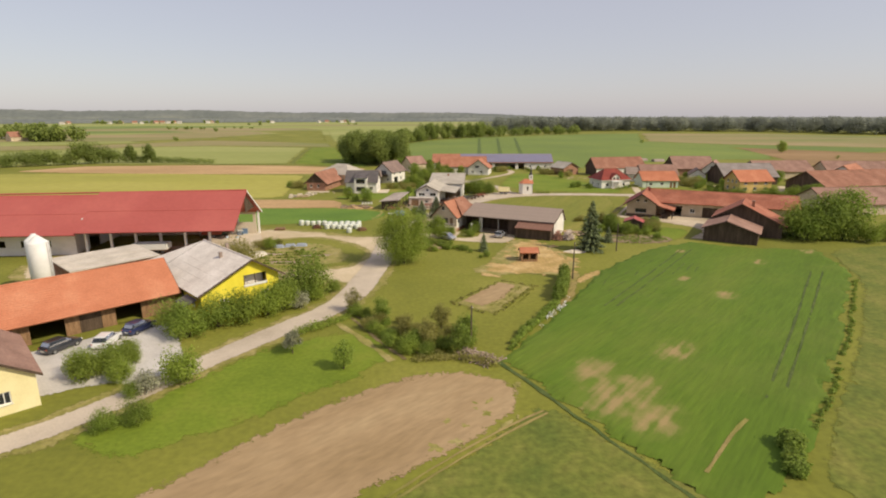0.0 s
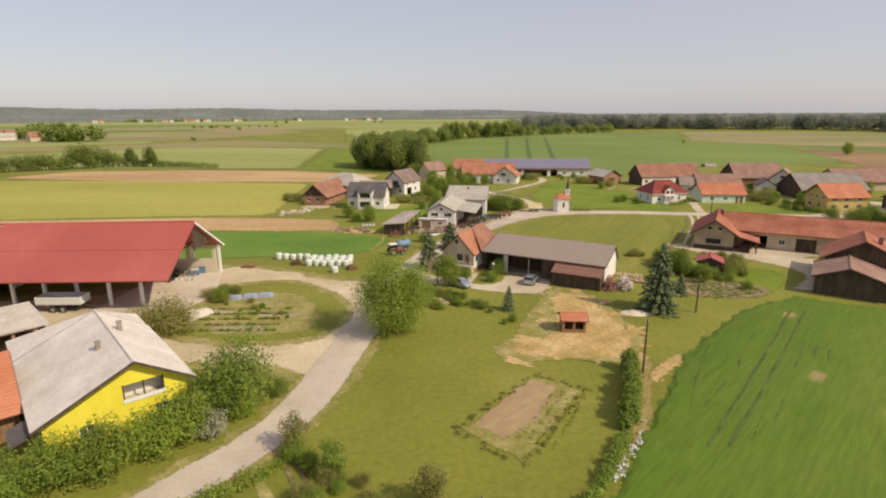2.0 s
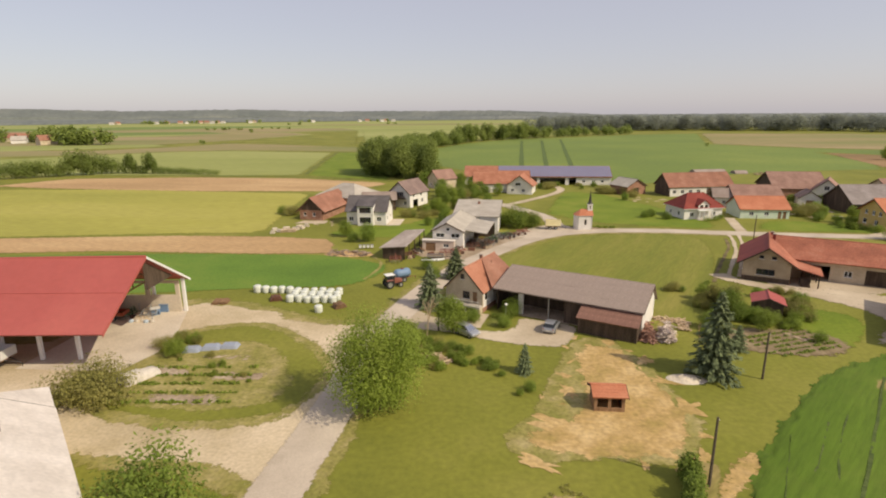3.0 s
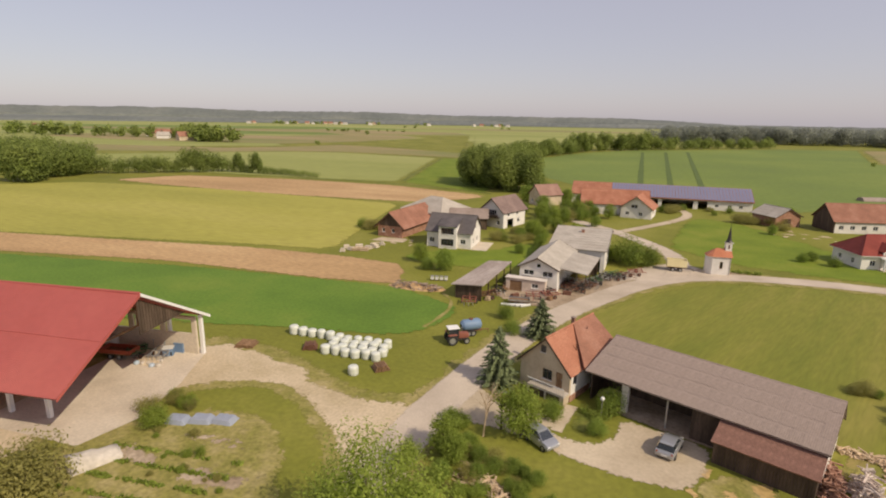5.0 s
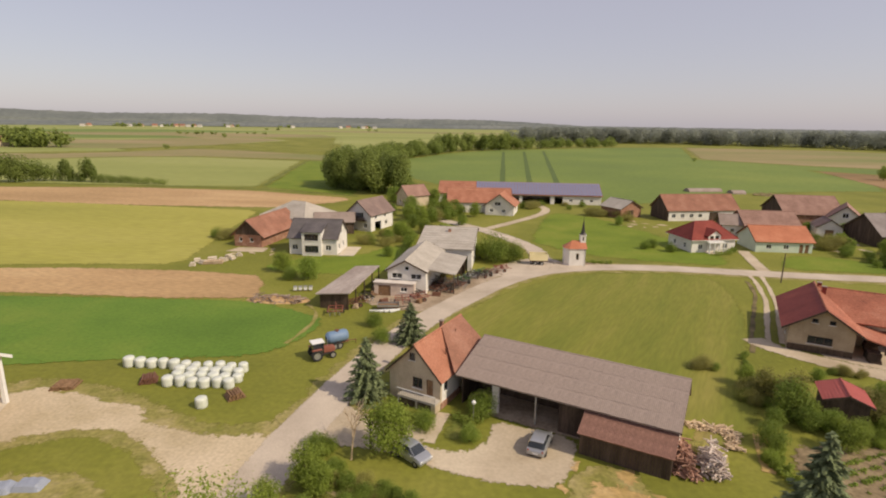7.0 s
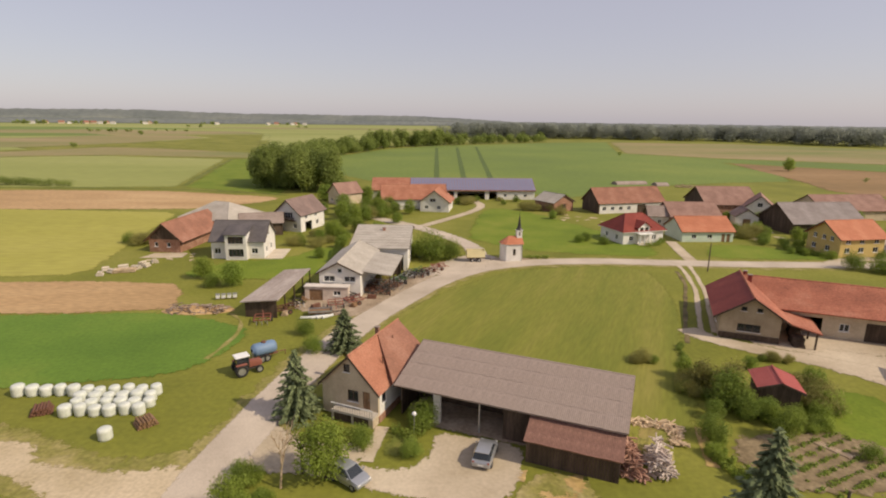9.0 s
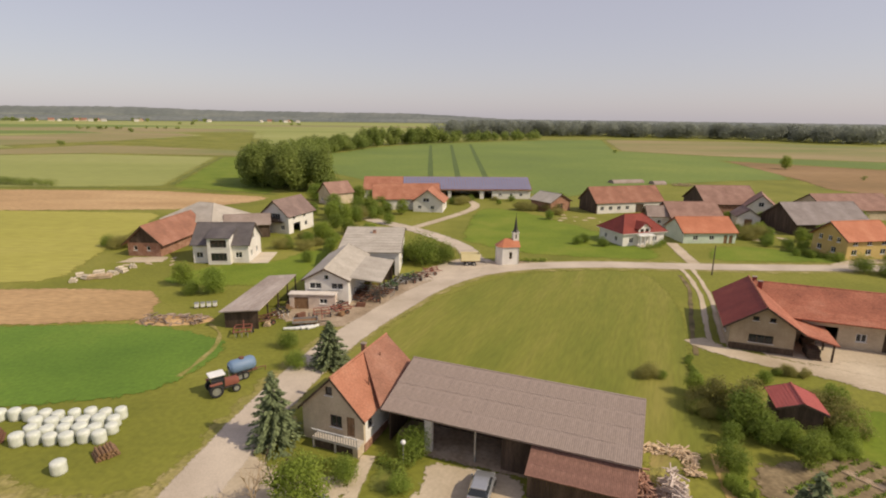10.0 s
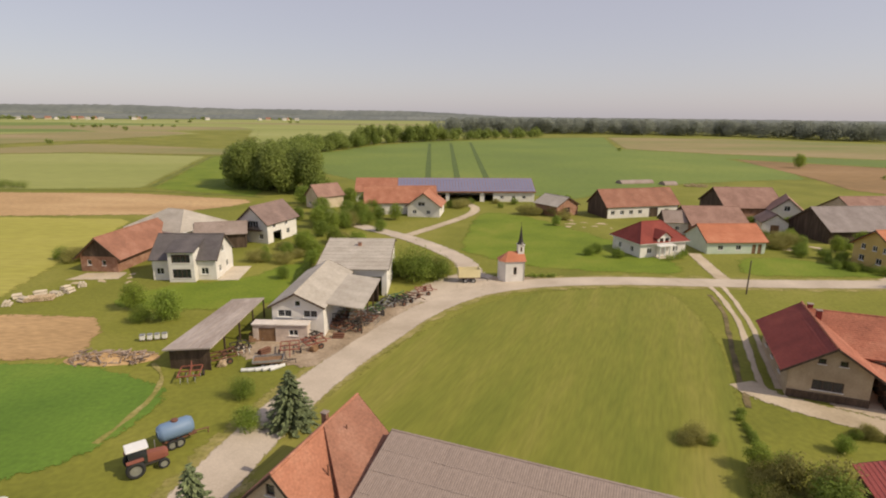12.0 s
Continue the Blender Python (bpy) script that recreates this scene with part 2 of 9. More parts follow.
M["eternit_brown"] = material("rusty_brown_corrugated_sheet", [(0.17, 0.088, 0.066), (0.255, 0.135, 0.102), (0.34, 0.205, 0.165)], 0.6, 4.0, 0.9, 0.4, fine_mix=0.2, island=0.05)
M["plaster_white"] = material("white_plaster", [(0.648, 0.615, 0.567), (0.724, 0.69, 0.64), (0.788, 0.76, 0.714)], 0.5, 9.0, 0.9, 0.2, fine_mix=0.05)
M["plaster_beige"] = material("old_beige_plaster", [(0.46, 0.37, 0.26), (0.56, 0.46, 0.33), (0.64, 0.54, 0.40)], 0.5, 6.0, 0.92, 0.25, fine_mix=0.10)
M["plaster_pink"] = material("stained_pinkish_plaster", [(0.50, 0.40, 0.33), (0.60, 0.49, 0.41), (0.70, 0.60, 0.52)], 0.6, 6.0, 0.92, 0.25, fine_mix=0.12)
M["plaster_old"] = material("grimy_brown_plaster", [(0.33, 0.25, 0.165), (0.40, 0.31, 0.21), (0.47, 0.375, 0.26)], 0.5, 6.0, 0.92, 0.25, fine_mix=0.10)
M["plaster_yellow"] = material("lemon_yellow_plaster", [(0.72, 0.60, 0.055), (0.80, 0.68, 0.07), (0.84, 0.73, 0.10)], 0.4, 8.0, 0.9, 0.15, fine_mix=0.05)
M["plaster_cream"] = material("pale_cream_plaster", [(0.70, 0.61, 0.34), (0.77, 0.68, 0.40), (0.81, 0.73, 0.46)], 0.4, 8.0, 0.9, 0.15, fine_mix=0.06)
M["plaster_ochre"] = material("ochre_plaster", [(0.51, 0.365, 0.128), (0.57, 0.416, 0.153), (0.612, 0.459, 0.187)], 0.4, 8.0, 0.9, 0.15, fine_mix=0.05)
M["plaster_mint"] = material("pale_mint_plaster", [(0.50, 0.60, 0.48), (0.57, 0.66, 0.54), (0.62, 0.70, 0.59)], 0.4, 8.0, 0.9, 0.15, fine_mix=0.05)
M["brick"] = material("rough_red_brick", [(0.26, 0.13, 0.085), (0.34, 0.18, 0.12), (0.42, 0.25, 0.18)], 1.2, 8.0, 0.95, 0.6, fine_mix=0.25, waves=((0, 0, 40), 0.8, "Z"))
M["wood_dark"] = material("dark_weathered_boards", [(0.06, 0.04, 0.028), (0.09, 0.062, 0.043), (0.13, 0.09, 0.065)], 0.7, 7.0, 0.9, 0.5, fine_mix=0.3, stretch=(2, 2, 0.3), island=0.15)
M["wood"] = material("brown_wood", [(0.17, 0.095, 0.05), (0.24, 0.14, 0.075), (0.31, 0.19, 0.11)], 1.5, 8.0, 0.8, 0.3, fine_mix=0.25, stretch=(2, 2, 0.4), island=0.15)
M["wood_pale"] = material("pale_sawn_wood", [(0.42, 0.30, 0.19), (0.52, 0.39, 0.26), (0.60, 0.47, 0.33)], 1.5, 8.0, 0.85, 0.3, fine_mix=0.2, island=0.25)
M["white_paint"] = material("white_paint", [(0.72, 0.71, 0.68), (0.78, 0.77, 0.74), (0.82, 0.81, 0.79)], 0.8, 8.0, 0.6, 0.1, fine_mix=0.05)
M["dark"] = material("dark_interior_plaster", [(0.05, 0.045, 0.04), (0.07, 0.06, 0.055)], 0.8, 8.0, 0.9, 0.2)
M["metal_grey"] = material("grey_galvanised_steel", [(0.30, 0.30, 0.30), (0.38, 0.38, 0.38), (0.45, 0.45, 0.44)], 0.9, 9.0, 0.45, 0.1, metal=0.6, fine_mix=0.1)
M["film_white"] = material("white_stretch_film", [(0.52, 0.55, 0.47), (0.60, 0.62, 0.55), (0.68, 0.69, 0.63)], 1.5, 9.0, 0.4, 0.35, fine_mix=0.08, island=0.08)
M["bark"] = material("grey_brown_bark", [(0.075, 0.055, 0.04), (0.11, 0.085, 0.06), (0.15, 0.12, 0.09)], 3.0, 18.0, 0.95, 0.6)
M["leaf_bright"] = material("fresh_spring_leaves", [(0.226, 0.295, 0.049), (0.279, 0.351, 0.059), (0.346, 0.407, 0.081)], 0.4, 3.0, 0.7, 0, island=0.3, translucent=0.5)
M["leaf_mid"] = material("green_leaves", [(0.194, 0.270, 0.046), (0.246, 0.323, 0.058), (0.298, 0.360, 0.071)], 0.4, 3.0, 0.7, 0, island=0.3, translucent=0.5)
M["leaf_olive"] = material("olive_young_leaves", [(0.262, 0.251, 0.074), (0.333, 0.312, 0.096), (0.412, 0.381, 0.134)], 0.5, 3.0, 0.75, 0, island=0.3, translucent=0.5)
M["leaf_pale"] = material("pale_blossoming_leaves", [(0.24, 0.252, 0.144), (0.336, 0.336, 0.228), (0.432, 0.42, 0.324)], 0.6, 3.0, 0.8, 0, island=0.35, translucent=0.4)
M["tuft"] = material("rough_grass_blades", [(0.195, 0.204, 0.035), (0.247, 0.246, 0.045), (0.299, 0.282, 0.065)], 0.3, 3.0, 0.9, 0, island=0.25, translucent=0.5)
M["needle"] = material("spruce_needles", [(0.126, 0.159, 0.075), (0.159, 0.194, 0.091), (0.201, 0.234, 0.107)], 0.6, 4.0, 0.8, 0, island=0.4, translucent=0.1)
M["forest"] = material("woodland_leaves", [(0.272, 0.340, 0.087), (0.330, 0.403, 0.104), (0.396, 0.455, 0.128)], 0.02, 0.3, 0.85, 0, island=0.35, translucent=0.5)
M["woods"] = material("tall_woodland_leaves", [(0.205, 0.262, 0.066), (0.262, 0.322, 0.082), (0.325, 0.378, 0.104)], 0.06, 0.5, 0.85, 0, island=0.3, translucent=0.5)
# Hills and far forest: distance haze is mixed into these greyed base colours.
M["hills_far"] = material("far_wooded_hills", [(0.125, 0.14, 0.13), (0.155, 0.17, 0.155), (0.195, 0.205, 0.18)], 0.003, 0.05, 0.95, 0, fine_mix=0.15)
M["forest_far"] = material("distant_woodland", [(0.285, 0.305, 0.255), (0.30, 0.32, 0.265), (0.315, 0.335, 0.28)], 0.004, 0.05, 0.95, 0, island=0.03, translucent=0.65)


def plain(name, colour, rough=0.5, metal=0.0, coat=0.0, trans=0.0):
    m = material(name, [tuple(c * 0.93 for c in colour), colour], 1.2, 14.0, rough, 0.04, metal=metal, fine_mix=0.06)
    b = m.node_tree.nodes["Principled BSDF"]
    b.inputs["Coat Weight"].default_value = coat
    b.inputs["Transmission Weight"].default_value = trans
    b.inputs["Specular IOR Level"].default_value = 0.5
    return m


M["glass"] = plain("window_glass", (0.05, 0.06, 0.07), 0.06, trans=0.5)
M["car_silver"] = plain("silver_car_paint", (0.42, 0.43, 0.45), 0.3, 0.5, 1.0)
M["car_white"] = plain("white_car_paint", (0.75, 0.75, 0.74), 0.3, 0.0, 1.0)
M["car_blue"] = plain("dark_blue_car_paint", (0.03, 0.04, 0.12), 0.3, 0.2, 1.0)
M["car_dark"] = plain("dark_grey_car_paint", (0.04, 0.042, 0.05), 0.3, 0.2, 1.0)
M["tyre"] = plain("black_rubber", (0.025, 0.025, 0.025), 0.85)
M["rust_red"] = plain("faded_red_iron", (0.27, 0.09, 0.06), 0.75)
M["rust"] = plain("rusty_brown_iron", (0.17, 0.075, 0.045), 0.8)
M["machine_red"] = plain("faded_red_machine_paint", (0.38, 0.075, 0.035), 0.55)
M["machine_blue"] = plain("blue_machine_paint", (0.16, 0.25, 0.38), 0.55)
M["machine_green"] = plain("green_machine_paint", (0.06, 0.14, 0.05), 0.55)
M["solar"] = plain("blue_solar_glass", (0.25, 0.235, 0.33), 0.32, 0.1, 0.5)
M["copper"] = plain("dark_sheet_copper", (0.055, 0.05, 0.045), 0.5, 0.5)
M["tarp"] = plain("white_tarpaulin", (0.66, 0.66, 0.63), 0.6)
M["tarp_blue"] = plain("pale_blue_plastic_sheet", (0.42, 0.50, 0.58), 0.5)
M["sheet_grey"] = plain("blue_grey_plastic_sheet", (0.30, 0.33, 0.40), 0.5)

# ---- building helpers ----


def part(name, bm, mat, parent=None, label="", smooth=False, weld=False):
    """Links a bmesh as one mesh object under a thing or a part."""
    if weld:
        bmesh.ops.remove_doubles(bm, verts=bm.verts[:], dist=0.002)
    me = bpy.data.meshes.new(name)
    bm.normal_update()
    bm.to_mesh(me)
    bm.free()
    me.materials.append(mat)
    if smooth:
        for p in me.polygons:
            p.use_smooth = True
    ob = new(name, me)
    ob.parent = parent
    if label:
        ob["label"] = label
    return ob


def mesh_part(name, verts, faces, mat, parent=None, label="", smooth=False):
    me = bpy.data.meshes.new(name)
    me.from_pydata(verts, [], faces)
    if smooth:
        me.polygons.foreach_set("use_smooth", [True] * len(faces))
    me.materials.append(mat)
    ob = new(name, me)
    ob.parent = parent
    if label:
        ob["label"] = label
    return ob


def thing(name, label, category, x, y, yaw=0.0, z=0.0, group=""):
    ob = new(name)
    ob.empty_display_size = 0.3
    ob.matrix_basis = pose(x, y, z, 0, 0, yaw)
    return tagged(ob, label, category, group)


def hexa(bm, c):
    """A solid from eight corners: four below, four above, both counter-clockwise."""
    v = [bm.verts.new(p) for p in c]
    for f in ((3, 2, 1, 0), (4, 5, 6, 7), (0, 1, 5, 4), (1, 2, 6, 5), (2, 3, 7, 6), (3, 0, 4, 7)):
        bm.faces.new([v[i] for i in f])
    return v


def box(bm, x0, x1, y0, y1, z0, z1, bevel=0.0):
    v = hexa(bm, [(x0, y0, z0), (x1, y0, z0), (x1, y1, z0), (x0, y1, z0), (x0, y0, z1), (x1, y0, z1), (x1, y1, z1), (x0, y1, z1)])
    if bevel:
        es = {e for q in v for e in q.link_edges}
        bmesh.ops.bevel(bm, geom=list(es), offset=bevel, segments=2, affect="EDGES")
    return bm


def rod(bm, a, b, r0, r1=None, n=8, cap=True):
    """A tapered round bar from a to b."""
    a, b = Vector(a), Vector(b)
    r1 = r0 if r1 is None else r1
    d = (b - a).normalized()
    u = d.orthogonal().normalized()
    w = d.cross(u)
    ra = [bm.verts.new(a + (u * math.cos(k * 2 * math.pi / n) + w * math.sin(k * 2 * math.pi / n)) * r0) for k in range(n)]
    rb = [bm.verts.new(b + (u * math.cos(k * 2 * math.pi / n) + w * math.sin(k * 2 * math.pi / n)) * r1) for k in range(n)]
    for k in range(n):
        bm.faces.new((ra[k], ra[(k + 1) % n], rb[(k + 1) % n], rb[k]))
    if cap:
        bm.faces.new(list(reversed(ra)))
        bm.faces.new(rb)


def lathe(bm, profile, n=14, cx=0.0, cy=0.0):
    """A round body from (radius, height) rings."""
    rings = [[bm.verts.new((cx + r * math.cos(2 * math.pi * k / n), cy + r * math.sin(2 * math.pi * k / n), z)) for k in range(n)] for r, z in profile]
    for a, b in zip(rings, rings[1:]):
        for k in range(n):
            bm.faces.new((a[k], a[(k + 1) % n], b[(k + 1) % n], b[k]))
    bm.faces.new(list(reversed(rings[0])))
    bm.faces.new(rings[-1])


def smooth_outline(pts, rounds=2, closed=True, most=4.0):
    """Rounds the corners of a line of (x, y), cutting at most so many metres from each side."""
    for _ in range(rounds):
        out = []
        n = len(pts)
        for i in range(n if closed else n - 1):
            (ax, ay), (bx, by) = pts[i], pts[(i + 1) % n]
            f = min(0.25, most / max(0.01, math.hypot(bx - ax, by - ay)))
            out += [(ax + (bx - ax) * f, ay + (by - ay) * f), (bx + (ax - bx) * f, by + (ay - by) * f)]
        pts = out if closed else [pts[0]] + out + [pts[-1]]
    return pts


def ragged(pts, step=1.0, amount=0.25, size=1.5):
    amount = min(amount, 0.42 * size)
    out = []
    for (ax, ay), (bx, by) in zip(pts, pts[1:] + pts[:1]):
        d = math.hypot(bx - ax, by - ay)
        n = max(1, int(d / step))
        for k in range(n):
            x, y = ax + (bx - ax) * k / n, ay + (by - ay) * k / n
            q = noise.noise_vector(Vector((x / size, y / size, 3.1)))
            out.append((x + q.x * amount, y + q.y * amount))
    return out


from mathutils.geometry import delaunay_2d_cdt


def flat_fill(bm, p, z):
    """Fills an outline, however bent, with triangles that face up and never overlap."""
    n = len(p)
    got = delaunay_2d_cdt([Vector(q[:2]) for q in p], [(i, (i + 1) % n) for i in range(n)], [], 1, 1e-4)
    vs = [bm.verts.new((v.x, v.y, z)) for v in got[0]]
    for f in got[2]:
        bm.faces.new([vs[i] for i in f])


SOFT = {}


def soft_edged(mat, width):
    """The same ground thinning out towards its edge, where single tufts and stones mix into the next ground."""
    key = (mat.name, round(width, 1))
    if key in SOFT:
        return SOFT[key]
    m = mat.copy()
    m.name = mat.name + "_thinning"
    nt = m.node_tree
    nodes, links = nt.nodes, nt.links
    out = nodes["Material Output"]
    shader = out.inputs[0].links[0].from_socket
    at = nodes.new("ShaderNodeAttribute")
    at.attribute_name = "edge"
    tc = nodes.new("ShaderNodeTexCoord")
    no = nodes.new("ShaderNodeTexNoise")
    no.inputs["Scale"].default_value = 1.6 / width
    no.inputs["Detail"].default_value = 9
    no.inputs["Roughness"].default_value = 0.78
    links.new(tc.outputs["Object"], no.inputs["Vector"])
    a1 = nodes.new("ShaderNodeMath")
    a1.operation = "MULTIPLY_ADD"
    a1.inputs[1].default_value, a1.inputs[2].default_value = 2.6, -1.3
    links.new(no.outputs["Fac"], a1.inputs[0])
    a2 = nodes.new("ShaderNodeMath")
    a2.operation = "ADD"
    links.new(a1.outputs[0], a2.inputs[0])
    links.new(at.outputs["Fac"], a2.inputs[1])
    mr = nodes.new("ShaderNodeMapRange")
    mr.inputs["From Min"].default_value, mr.inputs["From Max"].default_value = 0.46, 0.54
    links.new(a2.outputs[0], mr.inputs["Value"])
    tr = nodes.new("ShaderNodeBsdfTransparent")
    mx = nodes.new("ShaderNodeMixShader")
    links.new(mr.outputs[0], mx.inputs[0])
    links.new(tr.outputs[0], mx.inputs[1])
    links.new(shader, mx.inputs[2])
    links.new(mx.outputs[0], out.inputs[0])
    SOFT[key] = m
    return m


def soft_fill(name, outline, z, mat, width):
    """Fills an outline with triangles that carry how far each corner lies from the edge, as a share of width."""
    p = np.array(outline)
    q = np.roll(p, -1, 0)
    step = max(width * 0.55, math.sqrt(np.ptp(p[:, 0]) * np.ptp(p[:, 1])) / 150)
    gx, gy = np.meshgrid(np.arange(p[:, 0].min(), p[:, 0].max(), step), np.arange(p[:, 1].min(), p[:, 1].max(), step))
    g = np.stack([gx.ravel(), gy.ravel()], 1)
    keep, far = [], []
    for k in range(0, len(g), 2000):
        c = g[k:k + 2000]
        d = q - p
        t = ((c[:, None] - p) * d).sum(-1) / np.maximum((d * d).sum(-1), 1e-9)
        near = np.linalg.norm(c[:, None] - p - d * t.clip(0, 1)[..., None], axis=-1).min(1)
        cross = (p[:, 1] > c[:, 1:]) != (q[:, 1] > c[:, 1:])
        xs = p[:, 0] + (c[:, 1:] - p[:, 1]) * (q[:, 0] - p[:, 0]) / np.where(q[:, 1] == p[:, 1], 1e-9, q[:, 1] - p[:, 1])
        ok = ((cross & (c[:, :1] < xs)).sum(1) % 2 == 1) & (near > step * 0.3) & (near < max(width * 1.5, step * 1.6))
        keep.append(c[ok])
        far.append(near[ok])
    inner, far = np.concatenate(keep), np.concatenate(far)
    n = len(p)
    got = delaunay_2d_cdt([Vector(v) for v in p.tolist() + inner.tolist()], [(i, (i + 1) % n) for i in range(n)], [], 1, 1e-4)
    share = [0.0] * n + (far / width).clip(0, 1).tolist()
    me = bpy.data.meshes.new(name)
    me.from_pydata([(v.x, v.y, z) for v in got[0]], [], [list(f) for f in got[2]])
    at = me.attributes.new("edge", "FLOAT", "POINT")
    at.data.foreach_set("value", [min(share[i] for i in src) if src else 0.0 for src in got[3]])
    me.materials.append(soft_edged(mat, width))
    return new(name, me)


def patch(name, pts, mat, z, label, category, rounds=2, step=1.2, amount=0.3, size=1.5, soft=None):
    """A flat piece of ground with an uneven edge that thins out over soft metres."""
    p = ragged(smooth_outline(pts, rounds), step, amount, size) if amount else smooth_outline(pts, rounds)
    if soft is None:
        soft = min(10.0, max(1.5, 0.02 * min(math.hypot(x - 5, y - 80) for x, y in pts)))
    if soft:
        return tagged(soft_fill(name, p, z, mat, soft), label, category, kind="structure")
    bm = bmesh.new()
    flat_fill(bm, p, z)
    return tagged(part(name, bm, mat), label, category, kind="structure")


def spots(name, pts, count, mat, z, label, category, seed, r0=0.5, r1=2.0):
    """Many small ragged bare spots scattered over one piece of ground."""
    rnd = random.Random(seed)
    xs, ys = [p[0] for p in pts], [p[1] for p in pts]
    bm = bmesh.new()
    done = []
    for k in range(count * 12):
        x, y, r = rnd.uniform(min(xs), max(xs)), rnd.uniform(min(ys), max(ys)), rnd.uniform(r0, r1)
        if len(done) >= count or not inside(x, y, pts) or any(math.hypot(x - a, y - b) < 1.35 * (r + c) for a, b, c in done):
            continue
        done.append((x, y, r))
        sq, n, turn = rnd.uniform(0.35, 0.95), 28, rnd.uniform(0, math.pi)
        ct, st = math.cos(turn), math.sin(turn)
        ring = []
        for i in range(n):
            a = 2 * math.pi * i / n
            q = 0.8 + 0.9 * noise.noise(Vector((math.cos(a) * 1.1 + k * 7.3, math.sin(a) * 1.1, seed))) + 0.6 * noise.noise(Vector((math.cos(a) * 3.1, math.sin(a) * 3.1 + k * 5.7, seed)))
            q = min(1.35, max(0.22, q))
            ring.append((x + r * (q * math.cos(a) * ct - q * sq * math.sin(a) * st), y + r * (q * math.cos(a) * st + q * sq * math.sin(a) * ct)))
        flat_fill(bm, ring, z)
    return tagged(part(name, bm, mat), label, category, kind="structure")


def ribbon(name, line, width, mat, z, label, category, amount=0.15, near=1.0, soft=None):
    """A road along a line of (x, y) that thins out at its sides; near: its share of the width at its near end."""
    pts = smooth_outline([(p[0], p[1]) for p in line], 3, closed=False, most=20.0)
    soft = min(1.3, width * 0.36) if soft is None else soft
    verts, faces, share = [], [], []
    for i, (x, y) in enumerate(pts):
        w = width * (near + (1 - near) * min(1.0, max(0.0, (y - 52) / 28))) / 2 + soft * 0.6
        ax, ay = pts[max(0, i - 1)]
        bx, by = pts[min(len(pts) - 1, i + 1)]
        d = math.hypot(bx - ax, by - ay) or 1
        nx, ny = -(by - ay) / d, (bx - ax) / d
        j = noise.noise(Vector((x / 2.0, y / 2.0, 0.5))) * amount
        k = noise.noise(Vector((x / 2.0, y / 2.0, 9.5))) * amount
        for o in (-w - k, -w - k + soft, w + j - soft, w + j):
            verts.append((x + nx * o, y + ny * o, z))
        share += [0.0, 1.0, 1.0, 0.0]
    for i in range(len(pts) - 1):
        for k in range(3):
            a = i * 4 + k
            faces.append((a, a + 4, a + 5, a + 1))
    me = bpy.data.meshes.new(name)
    me.from_pydata(verts, [], faces)
    if sum(f.normal.z for f in me.polygons) < 0:
        me.flip_normals()
    me.attributes.new("edge", "FLOAT", "POINT").data.foreach_set("value", share)
    me.materials.append(soft_edged(mat, soft))
    return tagged(new(name, me), label, category, kind="structure")


# ---- ground, fields and roads ----
def inside(x, y, poly):
    hit = False
    for (ax, ay), (bx, by) in zip(poly, poly[1:] + poly[:1]):
        if (ay > y) != (by > y) and x < (bx - ax) * (y - ay) / (by - ay) + ax:
            hit = not hit
    return hit


bm = bmesh.new()
bmesh.ops.create_grid(bm, x_segments=60, y_segments=60, size=4800)
for v in bm.verts:
    far = max(0.0, math.hypot(v.co.x, v.co.y) - 900)
    v.co.z = (noise.noise(v.co / 900) - 1) * min(1.5, far * 0.004)
tagged(part("ground", bm, M["grass"], smooth=True), "wide flat farmland grass stretching to the wooded horizon", "ground", kind="structure")

patch("field", [(-129, 128), (-129, 149), (-70, 155.5), (-29, 156.5), (-19, 151.5), (-14.5, 148), (-16.5, 138.5), (-21, 134.2), (-30, 133), (-40, 131.6), (-48, 129.5), (-60, 128), (-90, 124)], M["crop_dark"], 0.06, "dark green strip of young grain", "field", 1, 1.2, 0.3)
patch("field", [(-260, 146), (-140, 165.4), (-72, 173.2), (-49.8, 173.3), (-34.4, 171.3), (-30.9, 166.3), (-28.6, 156.6), (-44.5, 155.2), (-79.9, 156.0), (-129, 149.3), (-260, 134)], M["soil"], 0.045, "bare ploughed brown field strip", "field", 0, 1.2, 0.25)
patch("field", [(-300, 205), (-245, 226), (-214, 252), (-146, 255.6), (-62, 246), (-58, 214), (-52, 176), (-72, 174.3), (-147, 163.3), (-300, 146)], M["field_yellow"], 0.05, "yellowish green barley field", "field", 1, 2, 0.4)
patch("field", [(-212, 262), (-196, 292), (-138, 299), (-84, 296), (-38, 279), (-39, 268), (-58, 250), (-112, 249), (-170, 254)], M["soil"], 0.056, "bare brown field beside the barley", "field", 1, 2, 0.4)
patch("field", [(-420, 330), (-300, 440), (-257, 476), (-211, 491), (-116, 466), (-87, 307), (-126, 304), (-190, 304), (-300, 300)], M["field_pale"], 0.04, "pale green distant crop field", "field", 0, 3, 0.5)
patch("field", [(-115, 466), (-93, 470), (-67, 378), (-40, 300), (-40, 284), (-86, 305)], M["lawn"], 0.05, "bright green wedge of grain", "field", 0, 3, 0.5)
ribbon("ditch", [(-113, 464), (-102, 390), (-87, 312)], 2.2, M["rough"], 0.062, "grassy balk between two fields", "ditch", 0.6)
ribbon("ditch", [(-190, 305), (-131, 304), (-86, 302), (-38, 284)], 2.4, M["rough"], 0.064, "grassy ditch along the brown field", "ditch", 0.6)
patch("field", [(-560, 480), (-333, 500), (-300, 541), (-271, 604), (-217, 593), (-109, 533), (-94, 473), (-211, 493), (-257, 478), (-300, 442), (-420, 400)], M["field_mixed"], 0.047, "distant bare brown field", "field", 0, 4, 0.8)
